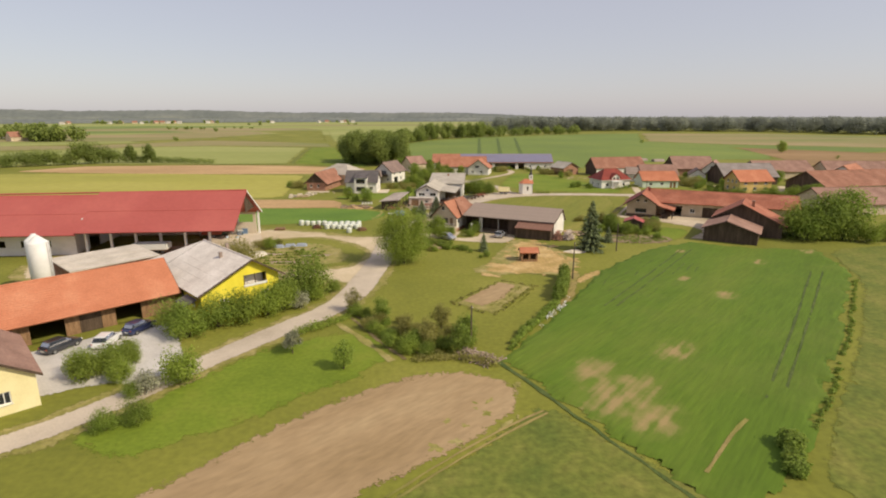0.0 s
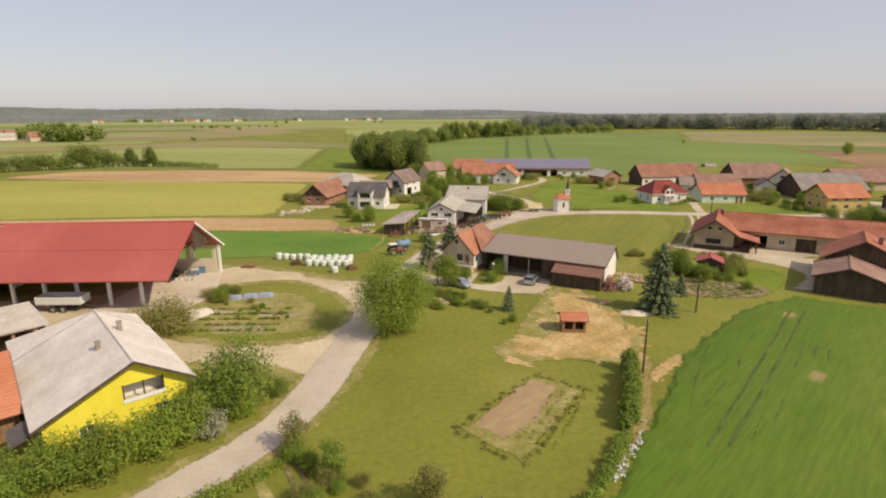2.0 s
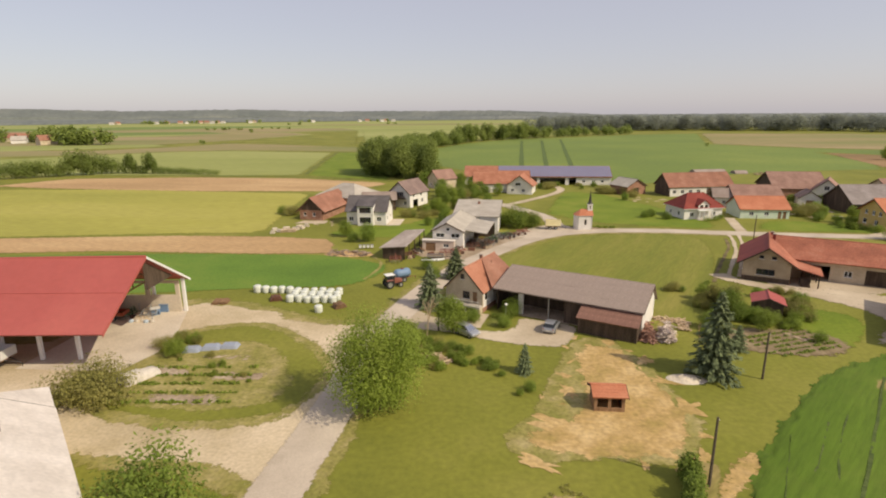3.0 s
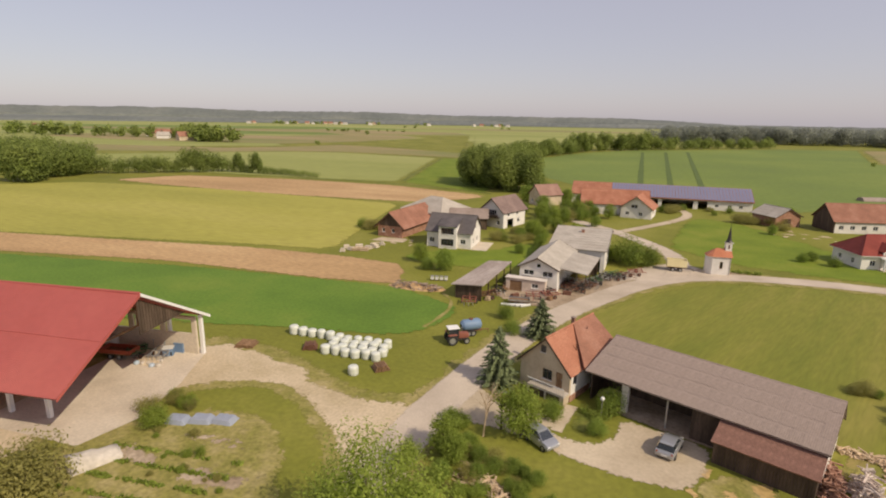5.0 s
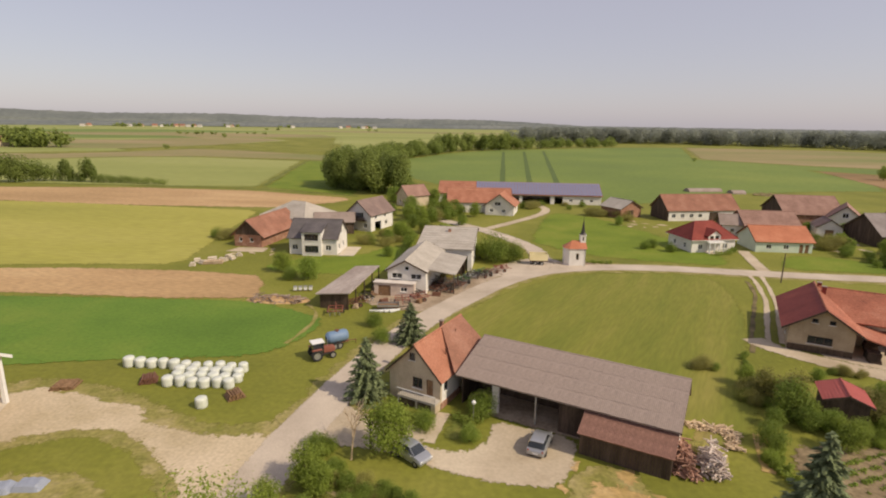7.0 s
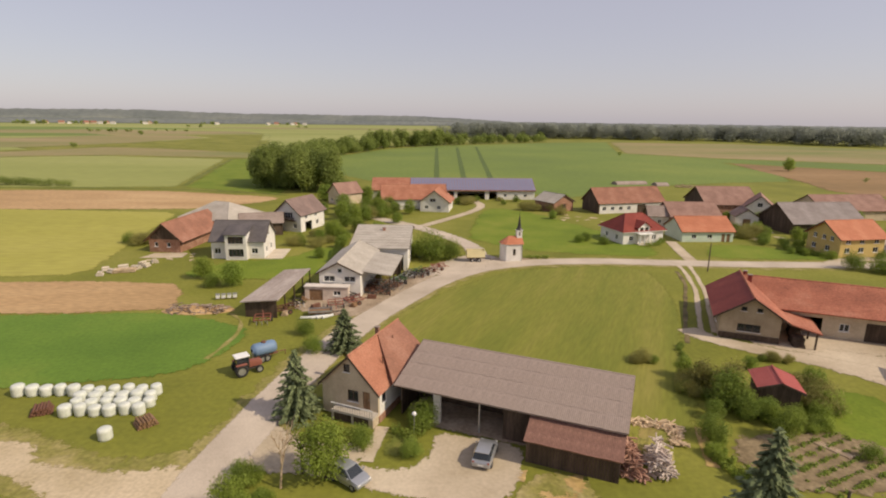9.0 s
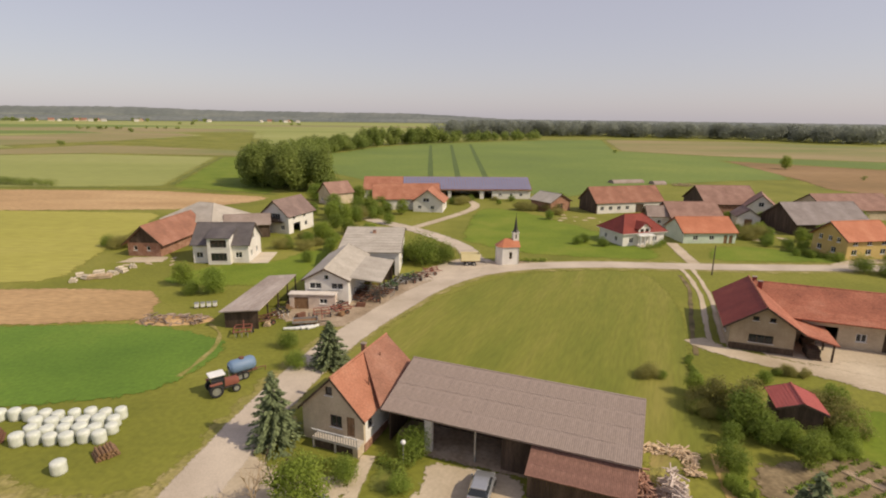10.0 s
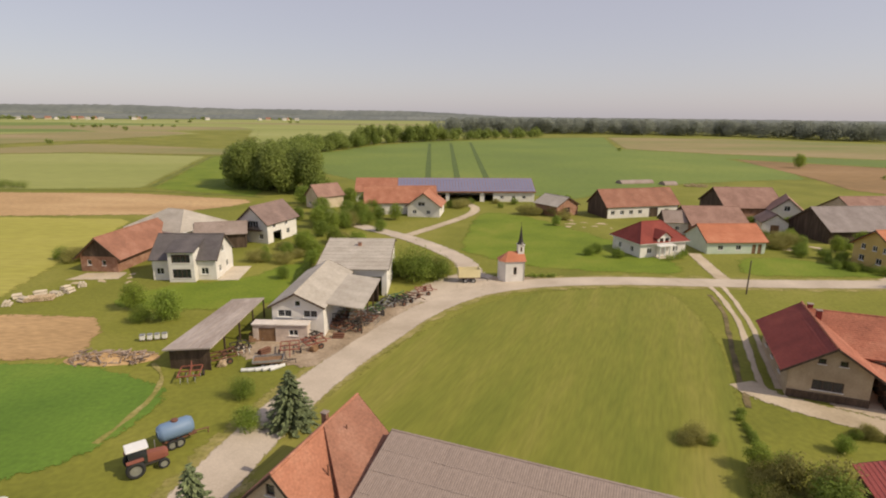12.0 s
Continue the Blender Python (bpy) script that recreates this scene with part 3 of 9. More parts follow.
patch("field", [(-760, 760), (-471, 799), (-432, 925), (-334, 956), (-261, 853), (-283, 681), (-330, 587), (-480, 560), (-700, 600)], M["field_mixed"], 0.056, "distant thin brownish crop", "field", 0, 5, 0.8)
patch("field", [(-430, 923), (-334, 957), (-224, 1022), (-117, 562), (-221, 602), (-271, 626), (-285, 680), (-262, 853), (-336, 950)], M["grass"], 0.059, "distant green crop strip", "field", 0, 5, 0.8)
patch("field", [(-1500, 1100), (-700, 1250), (-300, 1200), (-220, 1030), (-430, 930), (-900, 860)], M["field_mixed"], 0.05, "far strip of thin crop on soil", "field", 1, 6, 1.5)
patch("field", [(-2200, 1700), (-900, 2000), (-100, 1900), (-200, 1300), (-900, 1300), (-1800, 1300)], M["field_pale"], 0.05, "far pale meadow", "field", 1, 6, 1.5)
patch("field", [(-2700, 500), (-2200, 1300), (-1500, 1950), (-400, 2420), (500, 2400), (40, 1300), (-110, 780), (-380, 700), (-900, 480), (-1500, 380)], M["field_pale"], 0.02, "wide pale plain of far crops", "field", 1, 12, 2)
patch("field", [(-1700, 1000), (-800, 1500), (-420, 1420), (-560, 1260), (-1100, 1000)], M["crop_far"], 0.07, "far green crop strip", "field", 1, 8, 2)
patch("field", [(-640, 1620), (-160, 1700), (120, 1650), (60, 1480), (-300, 1450)], M["field_mixed"], 0.075, "far thin brownish crop strip", "field", 1, 8, 2)
patch("field", [(-900, 560), (-520, 640), (-380, 640), (-300, 556), (-420, 470), (-600, 420)], M["field_pale"], 0.03, "pale far crop field", "field", 1, 4, 0.8)
patch("field", [(-224, 1022), (-117, 562), (-100, 540), (-60, 620), (0, 720), (110, 800), (140, 890), (60, 1150), (-60, 1300)], M["field_pale"], 0.045, "far pale meadow behind the tree belt", "field", 0, 4, 0.8)
patch("field", [(-1000, 820), (-560, 830), (-400, 900), (-500, 1000), (-900, 980)], M["crop_far"], 0.06, "far green crop strip", "field", 1, 4, 0.8)
patch("field", [(-40, 380), (-8, 326), (20, 300), (53, 289), (66, 276), (75, 279), (88, 291), (129, 317), (170, 330), (203, 335), (222, 370), (240, 459), (306, 392), (420, 470), (362, 447), (259, 506), (205, 565), (288, 818), (199, 790), (114, 728), (38, 677), (3, 628), (-18, 596), (-37, 531), (-58, 492)], M["crop_far"], 0.05, "wide dark green grain field with tramlines", "field", 0, 3, 0.5)
patch("field", [(288, 822), (205, 565), (259, 506), (362, 445), (470, 500), (600, 640), (461, 790)], M["field_mixed"], 0.061, "reddish brown far field", "field", 0, 4, 0.8)
patch("field", [(480, 660), (640, 700), (900, 500), (700, 380), (470, 440), (430, 520)], M["field_pale"], 0.045, "pale green strip beyond the village", "field", 1, 4, 0.6)
patch("field", [(240, 459), (306, 390), (420, 470), (600, 440), (420, 330), (240, 262), (199, 278), (190, 300), (205, 338)], M["soil_red"], 0.066, "bare brown strip beyond the village", "field", 0, 3, 0.6)

patch("bare_soil", [(-10, 157), (-4, 156), (1, 161), (1, 166), (-4, 162), (-10, 161.5)], M["dirt"], 0.035, "trampled bare earth beside the sheds", "earth", 2, 0.6, 0.9, 1.6)
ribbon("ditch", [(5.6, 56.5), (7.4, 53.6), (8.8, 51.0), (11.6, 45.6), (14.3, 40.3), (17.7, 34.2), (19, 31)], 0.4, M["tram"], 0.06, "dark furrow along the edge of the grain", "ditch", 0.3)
ribbon("track", [(9.6, 45.0), (6.6, 42.8), (2.0, 39.0), (-3.6, 33.4)], 0.25, M["dry"], 0.062, "thin trodden line beside the bare plot", "path", 0.1)
ribbon("track", [(9.9, 44.6), (7.0, 42.3), (2.4, 38.5), (-3.2, 32.9)], 0.25, M["dry"], 0.062, "thin trodden line beside the bare plot", "path", 0.1)
ribbon("track", [(-20.2, 155.0), (-17.6, 151.4), (-16.9, 147), (-17.6, 142.4), (-18.4, 139)], 0.55, M["verge"], 0.075, "narrow trodden path along the field end", "path", 0.3)
ribbon("ditch", [(59.6, 175.4), (57.1, 167), (53.0, 159.5), (49.2, 152.4), (45.3, 144.7), (43.6, 141)], 0.6, M["mud"], 0.05, "shallow brown ditch beside the farm track", "ditch", 0.25)
# mown meadow inside the bend of the road
patch("meadow", [(-6, 133), (0, 146), (6, 157), (15, 168), (24, 176), (33, 179.5), (47, 180.8), (55, 177.5), (52, 160), (46, 146), (40, 134), (36, 122), (28, 117), (26, 121), (8, 132), (0, 130)], M["mown"], 0.04, "mown yellowish green meadow in the road bend", "meadow", 1, 1.2, 0.2)
patch("lawn", [(20, 205), (34, 192), (50, 187), (66, 186.5), (60, 215), (45, 250), (34, 255), (28, 242)], M["lawn"], 0.05, "bright green lawn behind the chapel", "lawn", 2, 0.8, 2.4, 3.0)
patch("lawn", [(70, 184.5), (78, 199.5), (90, 199), (104, 186), (104, 181.5)], M["lawn"], 0.05, "green lawn before the mint house", "lawn", 1, 0.8, 0.8)
patch("lawn", [(-38, 176), (-30, 188), (-20, 187), (-14, 198), (-8, 200), (-8, 180), (-12, 172), (-30, 172)], M["lawn"], 0.05, "green lawn in front of the white house", "lawn", 2, 0.8, 1.6, 2.5)
patch("lawn", [(44, 122), (52, 130.5), (59, 125), (55, 118.5), (51, 114), (46, 110), (46, 118)], M["lawn"], 0.05, "green lawn beside the farm garden", "lawn", 2, 1.5, 0.3)

for pts in ([(-36.5, 101), (-30, 100.2), (-30, 103), (-36, 104.2)], [(-28.5, 99.5), (-21, 99.8), (-20, 103.2), (-28.5, 103)], [(-33, 94.5), (-24, 94.3), (-23, 97.6), (-32.5, 98)], [(-33, 105), (-22, 105.2), (-24, 107.5), (-32, 107)]):
    patch("garden_bed", pts, M["yard_brown"], 0.07, "weedy vegetable bed on the yard island", "bed", 1, 0.6, 0.5, 1.2)

# roads and yards
ribbon("verge", [(-74, 5), (-58, 19), (-44, 32), (-35.5, 39.6), (-30.4, 46), (-26, 54.4), (-20.5, 63.5), (-15, 71.5), (-13, 79), (-12.2, 88), (-11.2, 98), (-11.6, 108), (-10.5, 117), (-8, 128), (-5, 138.5), (-1, 149), (5.5, 160.5), (12.5, 171.5), (21, 179.6), (33, 183.6), (48, 183.8), (60, 182), (75, 180.3), (96, 179), (140, 176)], 6.6, M["verge"], 0.03, "worn grassy verge along the village road", "verge", 1.3, near=0.7)
patch("verge", [(-13, 121.5), (-17, 119.8), (-22, 120.8), (-29, 125), (-37, 127.6), (-46, 128), (-56, 114), (-76, 106), (-77, 92), (-70, 82), (-50, 82), (-45, 80.5), (-36, 85), (-27, 83.6), (-21.7, 83.6), (-14.5, 80), (-9.5, 88), (-8, 106), (-8, 119)], M["verge"], 0.042, "worn thin grass round the farmyard", "verge", 2, 0.6, 1.4, 1.6)
patch("shed_floor", [(5.6, 126.4), (8.0, 122.6), (17.2, 118.6), (21, 126), (9.5, 131.5)], M["yard_brown"], 0.058, "trodden earth floor under the open shed", "floor", 0, 1.0, 0.2, soft=0.6)
ribbon("road", [(-74, 5), (-58, 19), (-44, 32), (-35.5, 39.6), (-30.4, 46), (-26, 54.4), (-20.5, 63.5), (-15, 71.5), (-13, 79), (-12.4, 88), (-11.3, 98), (-11.6, 108), (-10.5, 117), (-8, 128), (-5, 138.5), (-1, 149), (5.5, 160.5), (12.5, 171.5), (21, 179.6), (33, 183.6), (48, 183.8), (60, 182), (75, 180.3), (96, 179), (140, 176), (260, 170)], 4.5, M["asphalt"], 0.075, "narrow worn asphalt village road with soft edges", "road", near=0.66, soft=0.6)
ribbon("road", [(20, 180), (22, 188), (21.5, 199), (16, 211), (9, 222), (-4, 236), (-12, 252), (-20, 275)], 4.0, M["asphalt"], 0.082, "side road running past the farmhouses", "road")
ribbon("driveway", [(9, 220), (17.9, 232), (28.8, 247.8), (33, 259), (31, 271)], 2.6, M["gravel"], 0.065, "pale gravel drive to the solar barn", "driveway")
ribbon("driveway", [(66.8, 182.5), (68.2, 189), (70.2, 197), (71.6, 202)], 2.3, M["gravel"], 0.068, "pale drive between two houses", "driveway")
ribbon("driveway", [(96, 180), (104, 184), (112, 183), (120, 190), (128, 204)], 3.2, M["gravel"], 0.07, "pale drive beside the yellow house", "driveway")
ribbon("track", [(62.2, 180), (61.4, 176), (57.4, 164.3), (53.2, 156), (49.4, 148.6), (47.6, 144.5)], 0.7, M["gravel"], 0.056, "worn wheel rut of a farm track", "track", 0.2)
ribbon("track", [(64.4, 180), (63.2, 175.9), (58.9, 164), (54.7, 155.6), (51.0, 148.0), (49.4, 144.5)], 0.7, M["gravel"], 0.056, "worn wheel rut of a farm track", "track", 0.2)
ribbon("track", [(46.2, 146.2), (46.8, 143.2), (50.4, 139.6), (55, 136.4), (61, 132.6), (68, 127.5)], 3.0, M["gravel"], 0.06, "pale gravel farm drive", "track", 0.3)
patch("yard", [(54, 134.5), (59.5, 139.5), (66, 137.5), (74, 130), (69, 121), (62, 114.5), (56, 114.8), (53.2, 114.5), (55.5, 119), (59.5, 122.5), (60.5, 127.5)], M["gravel"], 0.055, "pale gravel farmyard", "yard", 1, 1.0, 0.25)
patch("yard", [(8.2, 122.4), (12, 121.2), (17, 119.6), (15.8, 115), (14, 111.6), (9, 111.6), (4, 113.0), (0, 115.2), (-5.5, 116.4), (-9.5, 115.5), (-8.5, 120.5), (-4.5, 119.4), (-1.2, 117.8), (1.6, 117.6), (5.5, 116.6), (7.8, 118.6)], M["gravel"], 0.05, "pale gravel yard in front of the shed", "yard", 1, 0.8, 0.25, soft=0.9)
patch("yard", [(-11.2, 115.2), (-10.4, 120), (-9.4, 125), (-6.6, 125.2), (-4, 122), (0, 121.2), (3.2, 120.4), (2.6, 116.8), (-1.4, 115.6), (-5, 116.8)], M["gravel"], 0.062, "pale gravel drive before the farmhouse", "yard", 2, 0.8, 0.3)
spots("yard", [(84, 228), (100, 226), (104, 238), (92, 243), (84, 240)], 14, M["yard_brown"], 0.05, "bare yard earth between the village barns", "earth", 21, 0.8, 2.6)
spots("yard", [(50, 232), (64, 226), (66, 238), (54, 241)], 10, M["dirt"], 0.055, "bare spots before the brick shed", "earth", 22, 0.5, 1.6)
spots("yard", [(90, 205), (100, 200), (108, 206), (104, 214), (92, 214)], 10, M["gravel"], 0.05, "pale yard spots behind the houses", "earth", 23, 0.8, 2.2)
patch("yard", [(-49.5, 188.6), (-40, 188.8), (-40.6, 193.6), (-48, 193.4)], M["gravel"], 0.052, "pale concrete yard before the brick barn", "yard", 0, 0.8, 0.3, soft=0.6)
spots("yard", [(-48, 186), (-37, 187), (-36, 192), (-46, 193)], 8, M["dirt"], 0.055, "bare spots before the brick house", "earth", 24, 0.5, 1.4)
ribbon("footpath", [(2.4, 117.6), (2.9, 120), (3.6, 123.0)], 1.1, M["gravel"], 0.056, "narrow pale footpath to the farmhouse door", "path", 0.1)
patch("yard", [(-13, 119.4), (-17, 117.4), (-22, 118.8), (-29, 122.8), (-37, 125.4), (-45, 125), (-52, 112), (-58, 108), (-75, 104), (-75, 92), (-68, 84), (-50, 84), (-45, 82), (-36, 86.5), (-27, 85), (-21.7, 85.6), (-16.5, 83.6), (-13.6, 80.5), (-11, 84), (-10.4, 90), (-10, 106), (-9.2, 117)], M["dirt"], 0.045, "dusty pale farmyard round a green island", "yard", 2, 0.9, 1.1, 3.0)
patch("verge", [(-13.4, 97), (-16.5, 91), (-26, 89.6), (-34.4, 91), (-42.2, 94.6), (-45.4, 101), (-42, 108.6), (-39, 114.6), (-31, 119), (-24.4, 117.4), (-19, 112.8), (-15.6, 109), (-13, 104)], M["verge"], 0.053, "worn grassy rim of the yard island", "verge", 2, 0.5, 1.3, 1.3)
patch("meadow", [(-14.5, 97), (-17, 92.6), (-26, 91), (-33.6, 92.5), (-41, 95.5), (-44, 101), (-41, 107.5), (-38, 113.2), (-31, 117.4), (-25, 115.9), (-20, 111.6), (-16.6, 108), (-14, 103.5)], M["grass"], 0.06, "grassy island with garden beds in the farmyard", "grass", 2, 1.0, 0.6, 2.0)
patch("meadow", [(-16.5, 99), (-19, 94.5), (-27, 92.8), (-34, 94.2), (-40, 97.5), (-42, 102), (-38, 108), (-30, 112.5), (-24, 111), (-19.5, 106)], M["verge"], 0.064, "dry weedy ground between the garden beds", "grass", 2, 0.6, 1.6, 1.8)
patch("yard", [(-47, 46), (-39, 46.5), (-34, 50), (-30.5, 49.5), (-27.5, 53.5), (-29.2, 58), (-32.5, 63), (-36.5, 67.5), (-51, 54)], M["paving"], 0.05, "grey paved yard with parked cars", "yard", 1, 1.0, 0.2, soft=0.7)
patch("yard", [(-12.5, 155.5), (-6, 153.6), (-1.5, 151.5), (3, 158.5), (8, 167), (14, 175.5), (20, 181), (13, 185.5), (8, 176), (3, 172), (-3, 166), (-11, 162)], M["yard_brown"], 0.052, "pale dirt yard in front of the sheds", "yard", 2, 1.0, 0.3)
patch("yard", [(8, 171), (14, 174.6), (23, 180.6), (30, 183.2), (26.5, 187.8), (22.5, 193), (17, 189), (12.5, 184.5), (7.5, 177)], M["asphalt"], 0.058, "worn paved junction beside the chapel", "yard", 2, 1.0, 0.3)
patch("yard", [(22.8, 184.6), (27, 183.2), (34, 184.6), (35, 187.2), (29, 189), (23.6, 187.8)], M["yard_brown"], 0.09, "dark earth bed round the chapel", "bed", 1, 0.8, 0.2)
patch("concrete_slab", [(-39.2, 101.5), (-37.6, 107), (-39, 114), (-42, 122), (-52, 122.4), (-52, 101.5)], M["concrete"], 0.07, "sandy concrete apron before the barn gable", "slab", 0, 1.5, 0.08, soft=0)
patch("bare_soil", [(-34, 22), (-21.7, 33.5), (-13.9, 43.8), (-4.6, 51.9), (3.1, 53.8), (8.4, 50.1), (8.4, 45.9), (3.6, 39.9), (-1.2, 36.2), (-5.2, 33.2), (-16, 22)], M["soil_near"], 0.05, "bare dry brown garden field", "field", 1, 0.8, 0.4, soft=1.6)
patch("meadow", [(9.8, 47.5), (14.5, 41), (24, 30), (20, 14), (-12, 14), (-6, 32), (2, 38.5), (6, 43)], M["rough"], 0.03, "rough green meadow beside the grain field", "grass", 1, 1.0, 0.5)
patch("meadow", [(76, 106), (67.5, 84), (49.5, 61), (32.5, 41.5), (27, 34), (40, 14), (95, 40), (125, 100), (100, 112)], M["rough"], 0.03, "rough green meadow past the grain field", "grass", 1, 1.0, 0.5)
patch("sand", [(4.8, 92.2), (8.5, 97), (10.5, 104), (13, 110), (15, 115.5), (20.5, 116), (23, 109), (24.8, 101), (25.6, 95), (23, 90), (19.4, 87.2), (15, 88.2), (11, 87.6), (6.2, 87.4)], M["verge"], 0.034, "thin dry grass on the sandy building ground", "earth", 2, 0.35, 2.2, 1.9, soft=1.2)
patch("sand", [(14.4, 112.4), (21.0, 113.6), (22.4, 105.2), (24.2, 98), (22.6, 90.8), (18.0, 88.6), (10.6, 88.6), (6.2, 90.8), (8.0, 93.2), (12.8, 95.4), (14.2, 103.1)], M["sand"], 0.038, "worn sandy ground round the orange-roofed shelter", "earth", 1, 0.3, 2.6, 1.1, soft=1.2)
spots("sand", [(4.8, 92.2), (8.5, 97), (10.5, 104), (13, 110), (15, 115.5), (20.5, 116), (23, 109), (24.8, 101), (25.6, 95), (23, 90), (19.4, 87.2), (15, 88.2), (11, 87.6), (6.2, 87.4)], 70, M["sand"], 0.044, "bare sandy spots round the orange-roofed shelter", "earth", 3, 0.35, 2.4)
ribbon("bare_strip", [(22.6, 89.0), (21.4, 85), (20.0, 80), (18.6, 76), (17.4, 72.4)], 1.3, M["dry"], 0.05, "dry bare strip between hedge and grain", "earth", 0.5)
patch("yard", [(51.5, 140.4), (58, 153), (70, 147), (72, 136), (60, 134)], M["gravel"], 0.05, "packed gravel beside the farmhouse porch", "yard", 0, 1.0, 0.2)
patch("lawn", [(-34, 40), (-26, 52.5), (-18, 62), (-9, 65.5), (-3, 56), (-12, 46.5), (-24, 35.5)], M["lawn"], 0.022, "green meadow between the road and the bare plot", "lawn", 2, 0.8, 1.0, 2.2, soft=2.5)
spots("weeds", [(2, 38), (8.5, 45.5), (8, 50), (3, 48), (-3, 38)], 12, M["verge"], 0.056, "yellowish weeds on the edge of the bare plot", "weeds", 9, 0.3, 1.1)
patch("garden_bed", [(2.6, 75.2), (6.0, 72.2), (9.6, 76.2), (12.2, 82.6), (9.2, 84.4)], M["soil_near"], 0.055, "dug vegetable bed inside the plot", "bed", 0, 0.6, 0.3, soft=0.8)
patch("garden_bed", [(1.8, 74.0), (7.2, 69.4), (14.4, 81.8), (10.0, 84.6)], M["verge"], 0.045, "weedy dry grass inside the hedged plot", "bed", 0, 0.6, 0.3, soft=0.6)
patch("bare_soil", [(20.5, 80.5), (24, 84), (30, 91), (28, 92), (22, 88)], M["sand"], 0.03, "worn bare strip at the field edge", "earth", 1, 0.5, 1.2)
patch("compost", [(26.6, 118.2), (28.4, 122.6), (31.6, 121.8), (30.3, 118.4)], M["dry"], 0.05, "old compost ground with dry weeds", "earth", 1, 0.5, 0.3, soft=0.5)
ribbon("bare_strip", [(34.3, 121.2), (33.2, 118), (32.2, 115.2)], 1.1, M["sand"], 0.05, "bare reddish earth strip beside the garden", "earth", 0.2)
patch("garden_bed", [(34.8, 119.5), (33.6, 112), (42, 110.2), (48, 111), (51.5, 115), (48.5, 120.2), (41, 120.6)], M["garden_soil"], 0.07, "kitchen garden soil with plants", "bed", 1, 0.8, 0.4)


def standing_crop(name, poly, height, mats, label, row_angle, tram, gaps):
    """A crop with a rough canopy in rows: shade-coloured ribbons along the tramlines, thinned to streaks in dry
    patches, thin at its edge.
    """
    ca, sa = math.cos(radians(row_angle)), math.sin(radians(row_angle))
    rot = [(ca * x + sa * y, -sa * x + ca * y) for x, y in poly]
    du, dv = 0.5, 0.23
    u0, v0 = min(p[0] for p in rot), min(p[1] for p in rot)
    nu, nv = int((max(p[0] for p in rot) - u0) / du) + 2, int((max(p[1] for p in rot) - v0) / dv) + 2
    rnd = random.Random(3)
    # Wheel tracks: ribbons near canopy height whose dark colour replaces shade.
    for ax, ay, bx, by in tram:
        ribbon("tramline", [(ax, ay), ((ax + bx) / 2 + 0.25, (ay + by) / 2), (bx, by)], 0.24, M["tram"], height * 0.93, "wheel track through the grain, its shade painted as a dark ribbon", "track", 0.12)
    ribbon("row_gap", [(27.2, 43.4), (24.1, 40.4), (20.2, 36.0)], 0.3, M["dry"], height * 0.93, "pale worn wheel line in the grain", "track", 0.12)
    patch("thin_grain", poly, mats[0], 0.05, "low young grain along the edge of the crop", "field", 0, 0.5, 0.15)
    ids, verts, faces, thin = {}, [], [], []
    for i in range(nu):
        for j in range(nv):
            u, v = u0 + i * du, v0 + j * dv
            x, y = ca * u - sa * v, sa * u + ca * v
            q = noise.noise_vector(Vector((x / 2.2, y / 2.2, 1)))
            ex, ey = x + q.x * 1.0, y + q.y * 1.0
            if not inside(ex, ey, poly):
                continue
            edge = all(inside(ex + a, ey + b, poly) for a, b in ((0.7, 0), (-0.7, 0), (0, 0.7), (0, -0.7)))
            h = height * (0.8 + 0.3 * noise.noise(Vector((x / 6, y / 6, 2))) + 0.16 * (rnd.random() - 0.5))
            rim = all(inside(ex + a, ey + b, poly) for a, b in ((0.3, 0), (-0.3, 0), (0, 0.3), (0, -0.3)))
            h *= 1 if edge else 0.3 if rim else 0.0
            bare = 0.0
            for gx, gy, gr in gaps:
                d = math.hypot((x - gx) * ca + (y - gy) * sa, 1.7 * ((y - gy) * ca - (x - gx) * sa)) / gr
                bare = max(bare, 1 - d * d)
            streak = noise.noise(Vector((u / 6.0, v / 0.5, 4))) * 0.6 + noise.noise(Vector((u / 2.0, v / 1.6, 7))) * 0.4
            h *= 1 - 0.35 * max(0.0, bare)
            thin.append(max(0.0, bare) * (0.95 + streak) + 0.16 * streak + (0 if edge else 0.25))
            ids[i, j] = len(verts)
            verts.append((x + rnd.uniform(-0.1, 0.1), y + rnd.uniform(-0.1, 0.1), max(0.042, h)))
    for (i, j), a in ids.items():
        if (i + 1, j) in ids and (i + 1, j + 1) in ids and (i, j + 1) in ids:
            faces.append((a, ids[i + 1, j], ids[i + 1, j + 1], ids[i, j + 1]))
    ob = mesh_part(name, verts, faces, thinning_crop(*mats), smooth=True)
    ob.data.attributes.new("thin", "FLOAT", "POINT").data.foreach_set("value", thin)
    return tagged(ob, label, "crop", kind="stuff")


